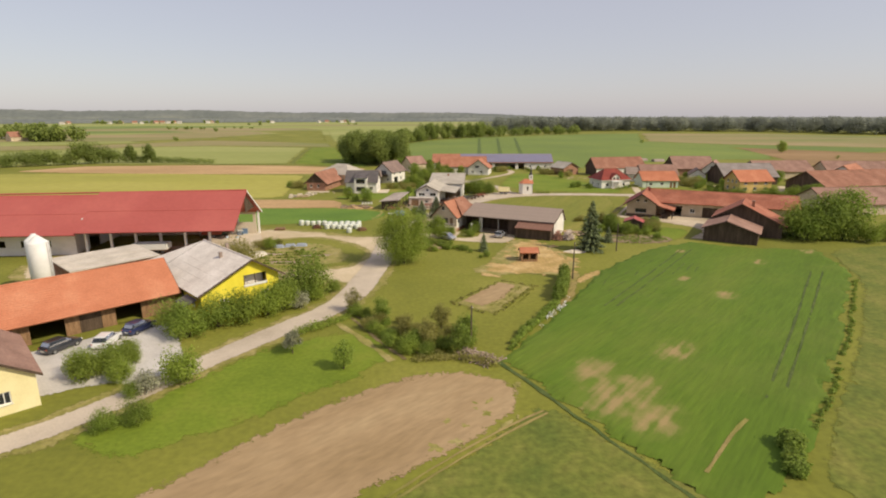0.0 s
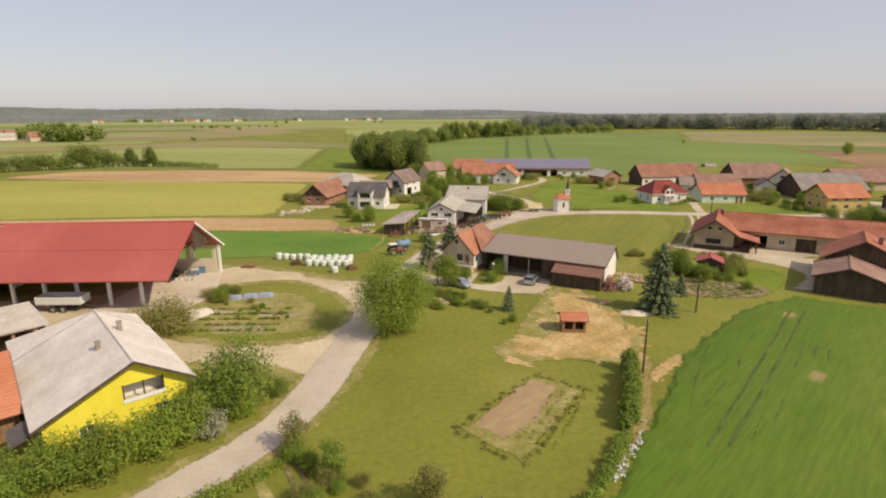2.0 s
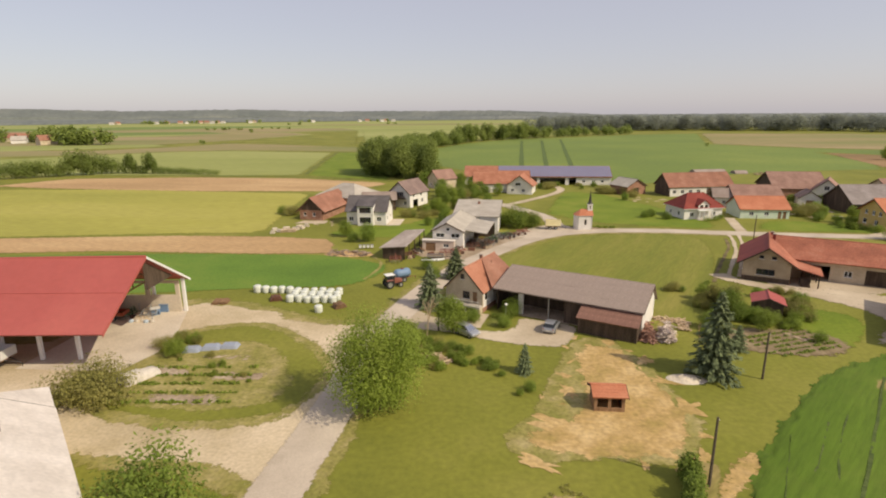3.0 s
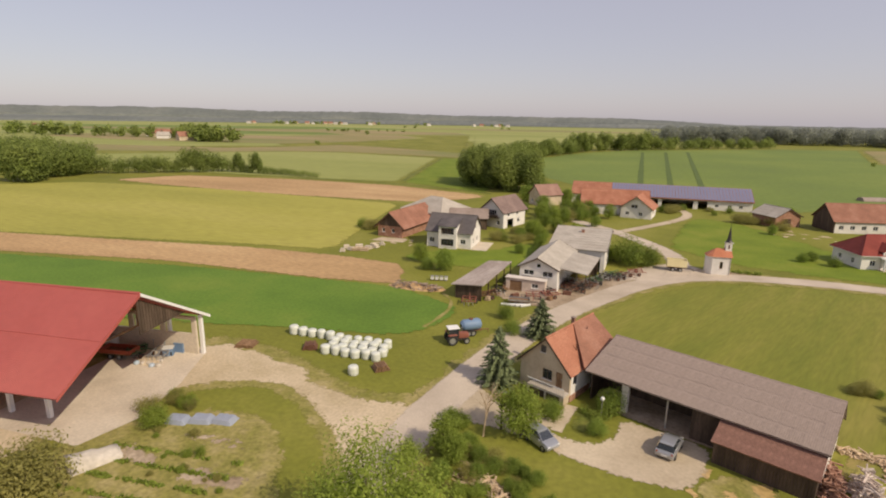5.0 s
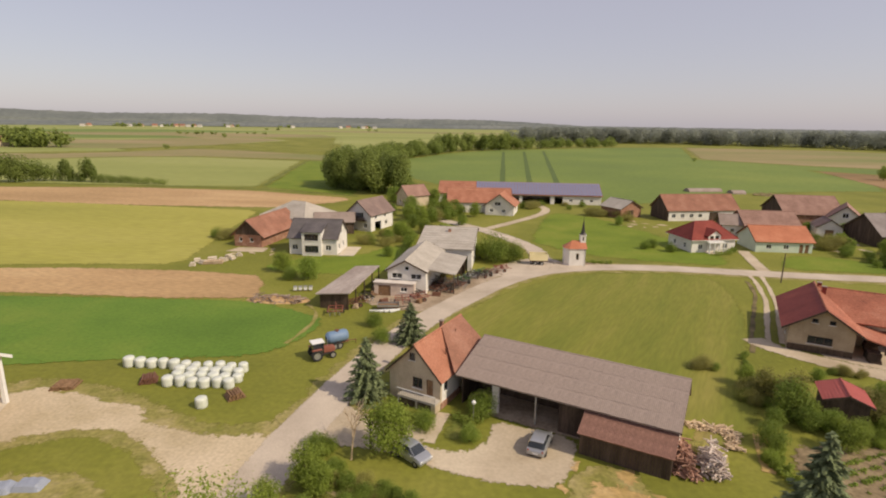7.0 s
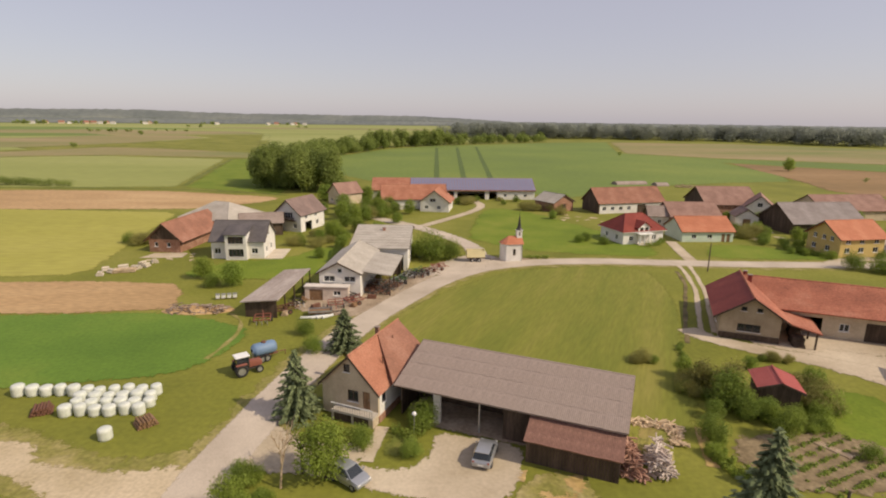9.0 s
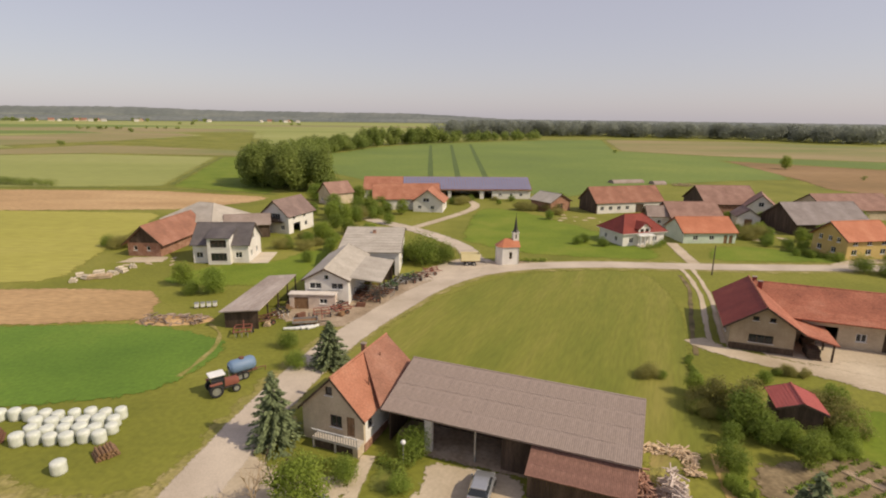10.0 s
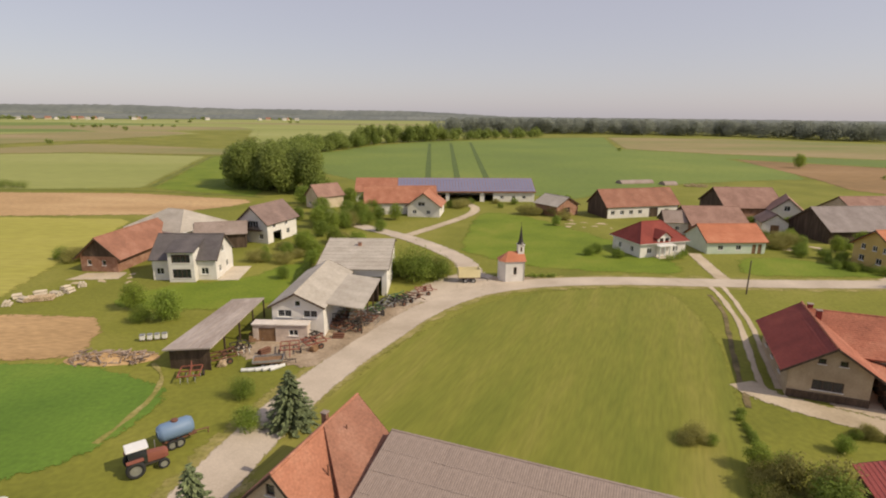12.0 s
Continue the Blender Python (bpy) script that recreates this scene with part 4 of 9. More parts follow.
def thinning_crop(crop, yellow, soil):
    """Grain that yellows and lets the soil show where it stands thin."""
    m = crop.copy()
    m.name = "young_grain_thin_in_places"
    nt = m.node_tree
    b = nt.nodes["Principled BSDF"]
    colour = b.inputs["Base Color"].links[0].from_socket
    at = nt.nodes.new("ShaderNodeAttribute")
    at.attribute_name = "thin"
    tc = nt.nodes.new("ShaderNodeTexCoord")
    no = nt.nodes.new("ShaderNodeTexNoise")
    no.inputs["Scale"].default_value = 1.3
    no.inputs["Detail"].default_value = 7
    no.inputs["Roughness"].default_value = 0.7
    nt.links.new(tc.outputs["Object"], no.inputs["Vector"])
    big = nt.nodes.new("ShaderNodeTexNoise")
    big.inputs["Scale"].default_value = 0.09
    big.inputs["Detail"].default_value = 3
    nt.links.new(tc.outputs["Object"], big.inputs["Vector"])
    for share, low, high, most, tint in ((big, 0.45, 0.75, 0.35, yellow), (at, 0.2, 0.8, 0.75, yellow), (at, 0.55, 1.15, 0.8, soil)):
        ad = nt.nodes.new("ShaderNodeMath")
        ad.operation = "MULTIPLY_ADD"
        ad.inputs[1].default_value = 0.5
        nt.links.new(no.outputs["Fac"], ad.inputs[0])
        nt.links.new(share.outputs["Fac"], ad.inputs[2])
        mr = nt.nodes.new("ShaderNodeMapRange")
        mr.inputs["From Min"].default_value, mr.inputs["From Max"].default_value = low + 0.25, high + 0.25
        mr.inputs["To Max"].default_value = most
        nt.links.new(ad.outputs[0], mr.inputs["Value"])
        mx = nt.nodes.new("ShaderNodeMix")
        mx.data_type = "RGBA"
        nt.links.new(mr.outputs[0], mx.inputs["Factor"])
        nt.links.new(colour, mx.inputs["A"])
        mx.inputs["B"].default_value = (*tint, 1)
        colour = mx.outputs["Result"]
    nt.links.new(colour, b.inputs["Base Color"])
    return m


# ---- buildings ----


def wall_mesh(bm, a, b, profile, holes, th=0.3):
    """A wall from a to b (inside lies to its left) with a top profile of (u, z) and holes (u0, u1, z0, z1, ...)."""
    a, b = Vector(a), Vector(b)
    d = (b - a)
    ln = d.length
    d.normalize()
    n = Vector((-d.y, d.x))
    cuts = sorted({0.0, ln, *[min(max(u, 0), ln) for u, _ in profile], *[h[0] for h in holes], *[h[1] for h in holes]})

    def top(u):
        for (u0, z0), (u1, z1) in zip(profile, profile[1:]):
            if u0 - 1e-6 <= u <= u1 + 1e-6:
                return z0 + (z1 - z0) * (u - u0) / max(1e-6, u1 - u0)
        return profile[-1][1]

    def cell(u0, u1, z00, z01, z10, z11):
        p, q = a + d * u0, a + d * u1
        pi, qi = p + n * th, q + n * th
        hexa(bm, [(p.x, p.y, z00), (q.x, q.y, z01), (qi.x, qi.y, z01), (pi.x, pi.y, z00), (p.x, p.y, z10), (q.x, q.y, z11), (qi.x, qi.y, z11), (pi.x, pi.y, z10)])

    for u0, u1 in zip(cuts, cuts[1:]):
        if u1 - u0 < 1e-4:
            continue
        m = (u0 + u1) / 2
        z = -0.15
        for h in sorted([h for h in holes if h[0] < m < h[1]], key=lambda h: h[2]):
            if h[2] > z + 0.01:
                cell(u0, u1, z, z, h[2], h[2])
            z = h[3]
        cell(u0, u1, z, z, max(top(u0), z + 0.01), max(top(u1), z + 0.01))


def opening(parent, a, b, h, th, frame_mat):
    """Window or door set in a hole (u0, u1, z0, z1, kind) of the wall from a to b. Kinds: w window, d door, g gate, b shuttered window, n nothing."""
    kind = h[4] if len(h) > 4 else "w"
    if kind == "n":
        return
    a, b = Vector(a), Vector(b)
    d = (b - a).normalized()
    n = Vector((-d.y, d.x))
    u0, u1, z0, z1 = h[:4]

    def bx(bm, s0, s1, t0, t1, y0, y1):
        p = [a + d * s + n * y for s, y in ((s0, y0), (s1, y0), (s1, y1), (s0, y1))]
        hexa(bm, [(q.x, q.y, t0) for q in p] + [(q.x, q.y, t1) for q in p])

    if kind in "wb":
        bm = bmesh.new()
        f = 0.09
        for s0, s1, t0, t1 in ((u0, u1, z0, z0 + f), (u0, u1, z1 - f, z1), (u0, u0 + f, z0 + f, z1 - f), (u1 - f, u1, z0 + f, z1 - f)):
            bx(bm, s0, s1, t0, t1, 0.09, 0.17)
        if u1 - u0 > 0.9:
            k = max(2, round((u1 - u0) / 0.8))
            for i in range(1, k):
                c = u0 + (u1 - u0) * i / k
                bx(bm, c - 0.04, c + 0.04, z0 + f, z1 - f, 0.09, 0.17)
        win = part("window", bm, frame_mat, parent)
        bm = bmesh.new()
        bx(bm, u0 + 0.05, u1 - 0.05, z0 + 0.05, z1 - 0.05, 0.125, 0.14)
        part("pane", bm, M["glass"], win)
        bm = bmesh.new()
        bx(bm, u0 - 0.08, u1 + 0.08, z0 - 0.06, z0 - 0.003, -0.1, 0.08)
        part("sill", bm, M["white_paint"], win)
        if kind == "b":
            for s0, s1 in ((u0 - 0.45, u0 - 0.02), (u1 + 0.02, u1 + 0.45)):
                bm = bmesh.new()
                bx(bm, s0, s1, z0, z1, -0.05, -0.005)
                part("shutter", bm, M["wood"], win)
    elif kind == "d":
        bm = bmesh.new()
        bx(bm, u0, u1, z0, z1, 0.1, 0.16)
        for i in range(2):
            w = (z1 - z0) / 2
            bx(bm, u0 + 0.14, u1 - 0.14, z0 + i * w + 0.14, z0 + (i + 1) * w - 0.12, 0.085, 0.1)
        dr = part("door", bm, M["wood"], parent)
        bm = bmesh.new()
        bx(bm, u1 - 0.16, u1 - 0.12, z0 + 0.98, z0 + 1.12, 0.04, 0.1)
        part("handle", bm, M["metal_grey"], dr)
    elif kind == "g":
        bm = bmesh.new()
        bx(bm, u0, u1, z0, z1, 0.152, 0.19)
        gate = part("gate", bm, M["wood_dark"], parent)
        k = max(4, int((u1 - u0) / 0.3))
        for i in range(k):
            s0 = u0 + (u1 - u0) * i / k
            bm = bmesh.new()
            bx(bm, s0, s0 + (u1 - u0) / k - 0.015, z0, z1, 0.1, 0.15)
            part("board", bm, M["wood_dark"], gate)


def roof_side(bm, x0, x1, ye, ze, yr, zr, th=0.16, course=0.35, lift=0.03, sag=0.02, step=2.0):
    """One slope from the eave (ye, ze) up to the ridge (yr, zr), laid in courses that overlap."""
    ln = math.hypot(yr - ye, zr - ze)
    n = max(1, round(ln / course))
    k = max(1, round((x1 - x0) / step))
    ny, nz = -(zr - ze) / ln, (yr - ye) / ln
    if nz < 0:
        ny, nz = -ny, -nz
    under = []
    for i in range(k + 1):
        x = x0 + (x1 - x0) * i / k
        under.append((bm.verts.new((x, ye - ny * th, ze - nz * th)), bm.verts.new((x, yr - ny * th, zr - nz * th))))
    for (a, b), (c, d) in zip(under, under[1:]):
        bm.faces.new((a, b, d, c))
    prev = None
    for j in range(n):
        f0, f1 = j / n, (j + 1) / n
        row = []
        for i in range(k + 1):
            x = x0 + (x1 - x0) * i / k
            s = noise.noise(Vector((x * 0.35, j * 0.4, ye))) * sag
            y0, z0 = ye + (yr - ye) * f0 + ny * (lift + s), ze + (zr - ze) * f0 + nz * (lift + s)
            y1, z1 = ye + (yr - ye) * f1 + ny * s, ze + (zr - ze) * f1 + nz * s
            row.append((bm.verts.new((x, y0, z0)), bm.verts.new((x, y1, z1))))
        for (a, b), (c, d) in zip(row, row[1:]):
            bm.faces.new((a, c, d, b))
        low = [u[0] for u in under] if prev is None else [p[1] for p in prev]
        for i in range(k):
            bm.faces.new((low[i], low[i + 1], row[i + 1][0], row[i][0]))
        prev = row
    for i in range(k):
        bm.faces.new((prev[i][1], prev[i + 1][1], under[i + 1][1], under[i][1]))


def gable_trim(bm, x, t, ye, ze, yr, zr, depth=0.22):
    """A verge board along the sloping edge."""
    ln = math.hypot(yr - ye, zr - ze)
    hexa(bm, [(x, ye, ze - depth), (x + t, ye, ze - depth), (x + t, yr, zr - depth), (x, yr, zr - depth),
              (x, ye, ze + 0.05), (x + t, ye, ze + 0.05), (x + t, yr, zr + 0.05), (x, yr, zr + 0.05)])


def gabled(name, label, category, x, y, yaw, ln, y0, y1, e0, e1, ridge, wall, roof, holes=None, over=0.5, verge=0.4, group="",
           frame_mat=None, chimneys=(), trim="wood_dark", course=0.35, lift=0.03, th=0.3, gable=None, skip=(), sag=0.025, ridge_y=0.0, roof_left=None, chimney_mat="brick"):
    """A house with a ridge along its own x from 0 to ln, walls at y0 and y1 with eaves at e0 and e1.
    holes: openings by wall: front (x = 0), back, right (y0), left (y1)."""
    holes = holes or {}
    frame_mat = frame_mat or M["white_paint"]
    t = thing(name, label, category, x, y, yaw, group=group)
    prof = [(0, e0), (-y0 + ridge_y, ridge - 0.12), (y1 - y0, e1)]
    walls = {"back": ((ln, y0), (ln, y1), prof), "front": ((0, y1), (0, y0), [(0, e1), (y1 - ridge_y, ridge - 0.12), (y1 - y0, e0)]),
             "right": ((0, y0), (ln, y0), [(0, e0), (ln, e0)]), "left": ((ln, y1), (0, y1), [(0, e1), (ln, e1)])}
    for side, (a, b, p) in walls.items():
        if side in skip:
            continue
        bm = bmesh.new()
        hs = holes.get(side, [])
        if side in ("right", "left"):
            s = th + 0.003
            dv = 1 if side == "right" else -1
            a2, b2 = (a[0] + dv * s, a[1]), (b[0] - dv * s, b[1])
            p = [(0, p[0][1]), (ln - 2 * s, p[1][1])]
            hs = [(h[0] - s, h[1] - s, *h[2:]) for h in hs]
        else:
            a2, b2 = a, b
        wall_mesh(bm, a2, b2, p, hs, th)
        w = part("wall", bm, M[gable] if gable and side in ("front", "back") else M[wall], t, weld=True)
        for h in hs:
            opening(t, a2, b2, h, th, frame_mat)
    for ye, ze, yw in ((y0, e0, -1), (y1, e1, 1)):
        slope = (ridge - ze) / max(0.1, abs(ye - ridge_y))
        bm = bmesh.new()
        roof_side(bm, -verge, ln + verge, ye + yw * over, ze - slope * over + 0.12, ridge_y, ridge + 0.12, course=course, lift=lift, sag=sag)
        part("roof_slope", bm, M[roof_left] if roof_left and yw > 0 else M[roof], t)
        for xv in (-verge - 0.05, ln + verge + 0.003):
            bm = bmesh.new()
            gable_trim(bm, xv, 0.047, ye + yw * over, ze - slope * over + 0.1, ridge_y, ridge + 0.1)
            part("verge_board", bm, M[trim], t)
    bm = bmesh.new()
    rod(bm, (-verge, ridge_y, ridge + 0.12), (ln + verge, ridge_y, ridge + 0.12), 0.13, n=8)
    part("ridge_cap", bm, M[roof], t)
    for cx, cy, ct, *cw in chimneys:
        cw = cw[0] if cw else 0.3
        side = y1 if cy > ridge_y else y0
        zz = ridge - abs(cy - ridge_y) / max(0.1, abs(side - ridge_y)) * (ridge - (e1 if cy > ridge_y else e0))
        bm = bmesh.new()
        box(bm, cx - cw, cx + cw, cy - cw, cy + cw, zz - 0.6, ct)
        ch = part("chimney", bm, M[chimney_mat], t)
        bm = bmesh.new()
        box(bm, cx - cw - 0.06, cx + cw + 0.06, cy - cw - 0.06, cy + cw + 0.06, ct + 0.003, ct + 0.08)
        part("chimney_cap", bm, M["eternit"], ch)
    return t


def hip_roof(parent, mat, x0, x1, y0, y1, eave, ridge, r0, r1, over=0.6, course=0.4):
    """A hipped roof over a block, its ridge from r0 to r1 along x, laid in stepped courses."""
    ym = (y0 + y1) / 2
    low = [(x0 - over, y0 - over), (x1 + over, y0 - over), (x1 + over, y1 + over), (x0 - over, y1 + over)]
    top = [(r0, ym), (r1, ym), (r1, ym), (r0, ym)]
    n = max(3, round(math.hypot(ym - y0 + over, ridge - eave) / course))
    for k in range(4):
        j = (k + 1) % 4
        bm = bmesh.new()
        prev = None
        for i in range(n):
            row = []
            for f, up in ((i / n, 0.03), ((i + 1) / n, 0.0)):
                row.append([bm.verts.new((low[c][0] + (top[c][0] - low[c][0]) * f, low[c][1] + (top[c][1] - low[c][1]) * f, eave - 0.15 + (ridge - eave + 0.15) * f + up)) for c in (k, j)])
            bm.faces.new((row[0][0], row[0][1], row[1][1], row[1][0]))
            if prev:
                bm.faces.new((prev[0], prev[1], row[0][1], row[0][0]))
            prev = row[1]
        part("roof_slope", bm, M[mat], parent, weld=True)
        bm = bmesh.new()
        rod(bm, (*low[k], eave - 0.13), (*top[k], ridge), 0.1, n=6)
        part("hip_cap", bm, M[mat], parent)
    bm = bmesh.new()
    rod(bm, (r0, ym, ridge), (r1, ym, ridge), 0.11, n=6)
    part("ridge_cap", bm, M[mat], parent)
    bm = bmesh.new()
    box(bm, x0 - over, x1 + over, y0 - over, y1 + over, eave - 0.28, eave - 0.17)
    part("soffit", bm, M["white_paint"], parent)


def hipped(name, label, category, x, y, yaw, ln, y0, y1, eave, ridge, wall, roof, r0, r1, holes=None, over=0.6, frame_mat=None):
    """A house like gabled(), under a hipped roof."""
    t = thing(name, label, category, x, y, yaw)
    for side, (a, b) in {"back": ((ln, y0), (ln, y1)), "front": ((0, y1), (0, y0)), "right": ((0.303, y0), (ln - 0.303, y0)), "left": ((ln - 0.303, y1), (0.303, y1))}.items():
        bm = bmesh.new()
        size = math.hypot(b[0] - a[0], b[1] - a[1])
        hs = (holes or {}).get(side, [])
        wall_mesh(bm, a, b, [(0, eave - 0.3), (size, eave - 0.3)], hs)
        part("wall", bm, M[wall], t, weld=True)
        for h in hs:
            opening(t, a, b, h, 0.3, frame_mat or M["white_paint"])
    hip_roof(t, roof, 0, ln, y0, y1, eave, ridge, r0, r1, over)
    return t


def windows(u_list, w, z0, z1, kind="w"):
    return [(u - w / 2, u + w / 2, z0, z1, kind) for u in u_list]


def slab_roof(parent, name, mat, c, th=0.14, course=1.2, lift=0.03):
    """A single sloping roof over four corners: eave a, eave b, top b, top a."""
    a, b, cc, d = [Vector(p) for p in c]
    bm = bmesh.new()
    n = max(1, round((d - a).length / course))
    k = max(1, round((b - a).length / 2.0))
    nv = (b - a).cross(d - a).normalized()
    if nv.z < 0:
        nv = -nv
    grid = []
    for j in range(n):
        row = []
        for i in range(k + 1):
            u = i / k
            lo, hi = a.lerp(b, u), d.lerp(cc, u)
            s = noise.noise(lo * 0.3 + Vector((0, 0, j))) * 0.02
            row.append((bm.verts.new(lo.lerp(hi, j / n) + nv * (lift + s)), bm.verts.new(lo.lerp(hi, (j + 1) / n) + nv * s)))
        for p, q in zip(row, row[1:]):
            bm.faces.new((p[0], q[0], q[1], p[1]))
        if grid:
            for i in range(k):
                bm.faces.new((grid[-1][i][1], grid[-1][i + 1][1], row[i + 1][0], row[i][0]))
        grid.append(row)
    v = [bm.verts.new(p - nv * th) for p in (a, b, cc, d)]
    bm.faces.new((v[3], v[2], v[1], v[0]))
    u = [bm.verts.new(p + nv * 0.01) for p in (a, b, cc, d)]
    for i in range(4):
        bm.faces.new((v[i], v[(i + 1) % 4], u[(i + 1) % 4], u[i]))
    return part(name, bm, M[mat], parent)


SHEET = {}


def sheets(parent, mat, corners, cols, rows, waves=6):
    """Corrugated sheets laid over a slope: eave a, eave b, top b, top a. Each sheet is a piece of its own."""
    a, b, c, d = [Vector(p) for p in corners]
    w, ln = (b - a).length / cols, (d - a).length / rows
    key = (round(w, 2), round(ln, 2), mat)
    if key not in SHEET:
        bm = bmesh.new()
        n = waves * 2
        rowv = []
        for y in (-0.06, ln + 0.06):
            rowv.append([bm.verts.new((w * 1.03 * i / n, y, 0.018 if i % 2 else 0.0)) for i in range(n + 1)])
        for i in range(n):
            bm.faces.new((rowv[0][i], rowv[0][i + 1], rowv[1][i + 1], rowv[1][i]))
        me = bpy.data.meshes.new("roof_sheet")
        bm.to_mesh(me)
        bm.free()
        me.materials.append(M[mat])
        SHEET[key] = me
    ex = (b - a).normalized()
    ey = (d - a).normalized()
    ez = ex.cross(ey).normalized()
    ey = ez.cross(ex)
    rnd = random.Random(4)
    for j in range(rows):
        for i in range(cols):
            o = a + ex * (w * i + rnd.uniform(-0.01, 0.01)) + ey * (ln * j + rnd.uniform(-0.025, 0.025)) + ez * (0.075 + rnd.uniform(0, 0.012))
            tilt = -0.022 / ln
            e2 = (ey + ez * (tilt + rnd.uniform(-0.004, 0.004))).normalized()
            m = Matrix((ex, e2, ex.cross(e2))).transposed().to_4x4()
            m.translation = o
            s = new("roof_sheet", SHEET[key])
            s.parent = parent
            s.matrix_basis = m


def boards(parent, name, mat, cells):
    """Single boards: one part each."""
    for c in cells:
        part(name, box(bmesh.new(), *c), M[mat], parent)

# ---- trees and shrubs ----


def leaf_mesh(name, blobs, count, size, mat, parent, seed, inner=0.25, flat=0.7, shape=1.7):
    """A crown of many small leaf clumps spread over and inside lumpy lobes (cx, cy, cz, rx, ry, rz)."""
    rng = np.random.default_rng(seed)
    w = np.array([b[3] * b[4] + b[4] * b[5] + b[3] * b[5] for b in blobs])
    pick = rng.choice(len(blobs), count, p=w / w.sum())
    bl = np.array(blobs)[pick]
    d = rng.normal(size=(count, 3))
    d /= np.linalg.norm(d, axis=1)[:, None]
    rad = 1 - rng.random(count) ** 2 * (0.35 + inner)
    rad *= 1 + 0.18 * np.sin(d[:, 0] * 7 + seed) * np.sin(d[:, 1] * 6 + 2) + rng.normal(0, 0.13, count)
    c = bl[:, :3] + d * bl[:, 3:6] * rad[:, None]
    n = d + rng.normal(0, 0.6, (count, 3))
    n[:, 2] += flat
    n /= np.linalg.norm(n, axis=1)[:, None]
    u = np.cross(n, rng.normal(size=(count, 3)))
    u /= np.linalg.norm(u, axis=1)[:, None]
    v = np.cross(n, u)
    s = size * rng.uniform(0.6, 1.3, count)[:, None]
    vs = np.stack([c - u * s * 0.5, c + v * s * 0.33 - n * s * 0.12, c + u * s * 0.5 * shape, c - v * s * 0.33 - n * s * 0.12], axis=1).reshape(-1, 3)
    vs[:, 2] = np.maximum(vs[:, 2], 0.03)
    fs = np.arange(count * 4).reshape(-1, 4)
    return mesh_part(name, vs.tolist(), fs.tolist(), mat, parent)


def trunk_part(parent, height, r, tips, seed):
    rnd = random.Random(seed)
    bm = bmesh.new()
    p, rr = Vector((0, 0, -0.1)), r
    for i in range(4):
        q = Vector((rnd.uniform(-0.12, 0.12) * height * 0.1, rnd.uniform(-0.12, 0.12) * height * 0.1, height * (i + 1) / 4))
        rod(bm, p, q, rr, rr * 0.82, 8, cap=i == 0)
        p, rr = q, rr * 0.82
    tr = part("trunk", bm, M["bark"], parent, smooth=True)
    bm = bmesh.new()
    for tip in tips:
        tip = Vector(tip)
        base = Vector((0, 0, height * rnd.uniform(0.5, 0.95)))
        mid = base.lerp(tip, 0.5) + Vector((0, 0, 0.06 * height))
        rod(bm, base, mid, r * 0.45, r * 0.28, 6)
        rod(bm, mid, tip, r * 0.28, r * 0.1, 6)
        for _ in range(2):
            e = tip + Vector((rnd.uniform(-1, 1), rnd.uniform(-1, 1), rnd.uniform(0, 1))) * height * 0.22
            rod(bm, mid.lerp(tip, 0.5), e, r * 0.16, r * 0.04, 5)
    part("branchwork", bm, M["bark"], parent, smooth=True)
    return tr


def broad_tree(name, label, x, y, h, w, leaves, mat, seed, size=0.32, bole=0.28, group="", lobes=9, inner=0.25, full=0.75, low=0.22):
    rnd = random.Random(seed)
    t = thing(name, label, "tree", x, y, rnd.uniform(0, 360), group=group)
    blobs, tips = [], []
    zc = h * (bole + (1 - bole) * 0.5)
    for i in range(lobes):
        a = i * 2.4 + rnd.uniform(-0.4, 0.4)
        f = (i + 0.5) / lobes
        z = h * (bole + (1 - bole) * (low + (0.82 - low) * f))
        rr = w * 0.5 * (0.62 if 0.2 < f < full else 0.38)
        lx, ly = math.cos(a) * rr * rnd.uniform(0.6, 1.0), math.sin(a) * rr * rnd.uniform(0.6, 1.0)
        s = w * 0.5 * rnd.uniform(0.36, 0.56) * (1.0 if f < 0.75 else 0.8)
        blobs.append((lx, ly, z, s, s, s * rnd.uniform(0.75, 1.0)))
        tips.append((lx * 0.9, ly * 0.9, z))
    blobs.append((0, 0, zc, w * 0.3, w * 0.3, h * (1 - bole) * 0.42))
    trunk_part(t, h * (bole + 0.25), max(0.06, h * 0.022), tips, seed)
    leaf_mesh("crown", blobs, leaves, size, mat, t, seed, inner)
    return t


def shrub(name, label, x, y, h, w, leaves, mat, seed, size=0.25, group="", category="shrub"):
    rnd = random.Random(seed)
    t = thing(name, label, category, x, y, rnd.uniform(0, 360), group=group)
    blobs = []
    for i in range(6):
        a = i * 1.05 + rnd.uniform(-0.3, 0.3)
        rr = w * 0.28
        s = w * rnd.uniform(0.2, 0.32)
        blobs.append((math.cos(a) * rr, math.sin(a) * rr, h * rnd.uniform(0.3, 0.6), s, s, h * rnd.uniform(0.28, 0.42)))
    blobs.append((0, 0, h * 0.5, w * 0.32, w * 0.32, h * 0.48))
    bm = bmesh.new()
    for i in range(6):
        a = i * 1.05
        rod(bm, (math.cos(a) * 0.12, math.sin(a) * 0.12, -0.08), (math.cos(a) * w * 0.28, math.sin(a) * w * 0.28, h * 0.62), 0.045, 0.015, 5)
    tagged(part("stem", bm, M["bark"], t), kind="stuff")
    leaf_mesh("crown", blobs, leaves, size, mat, t, seed, 0.35)
    return t


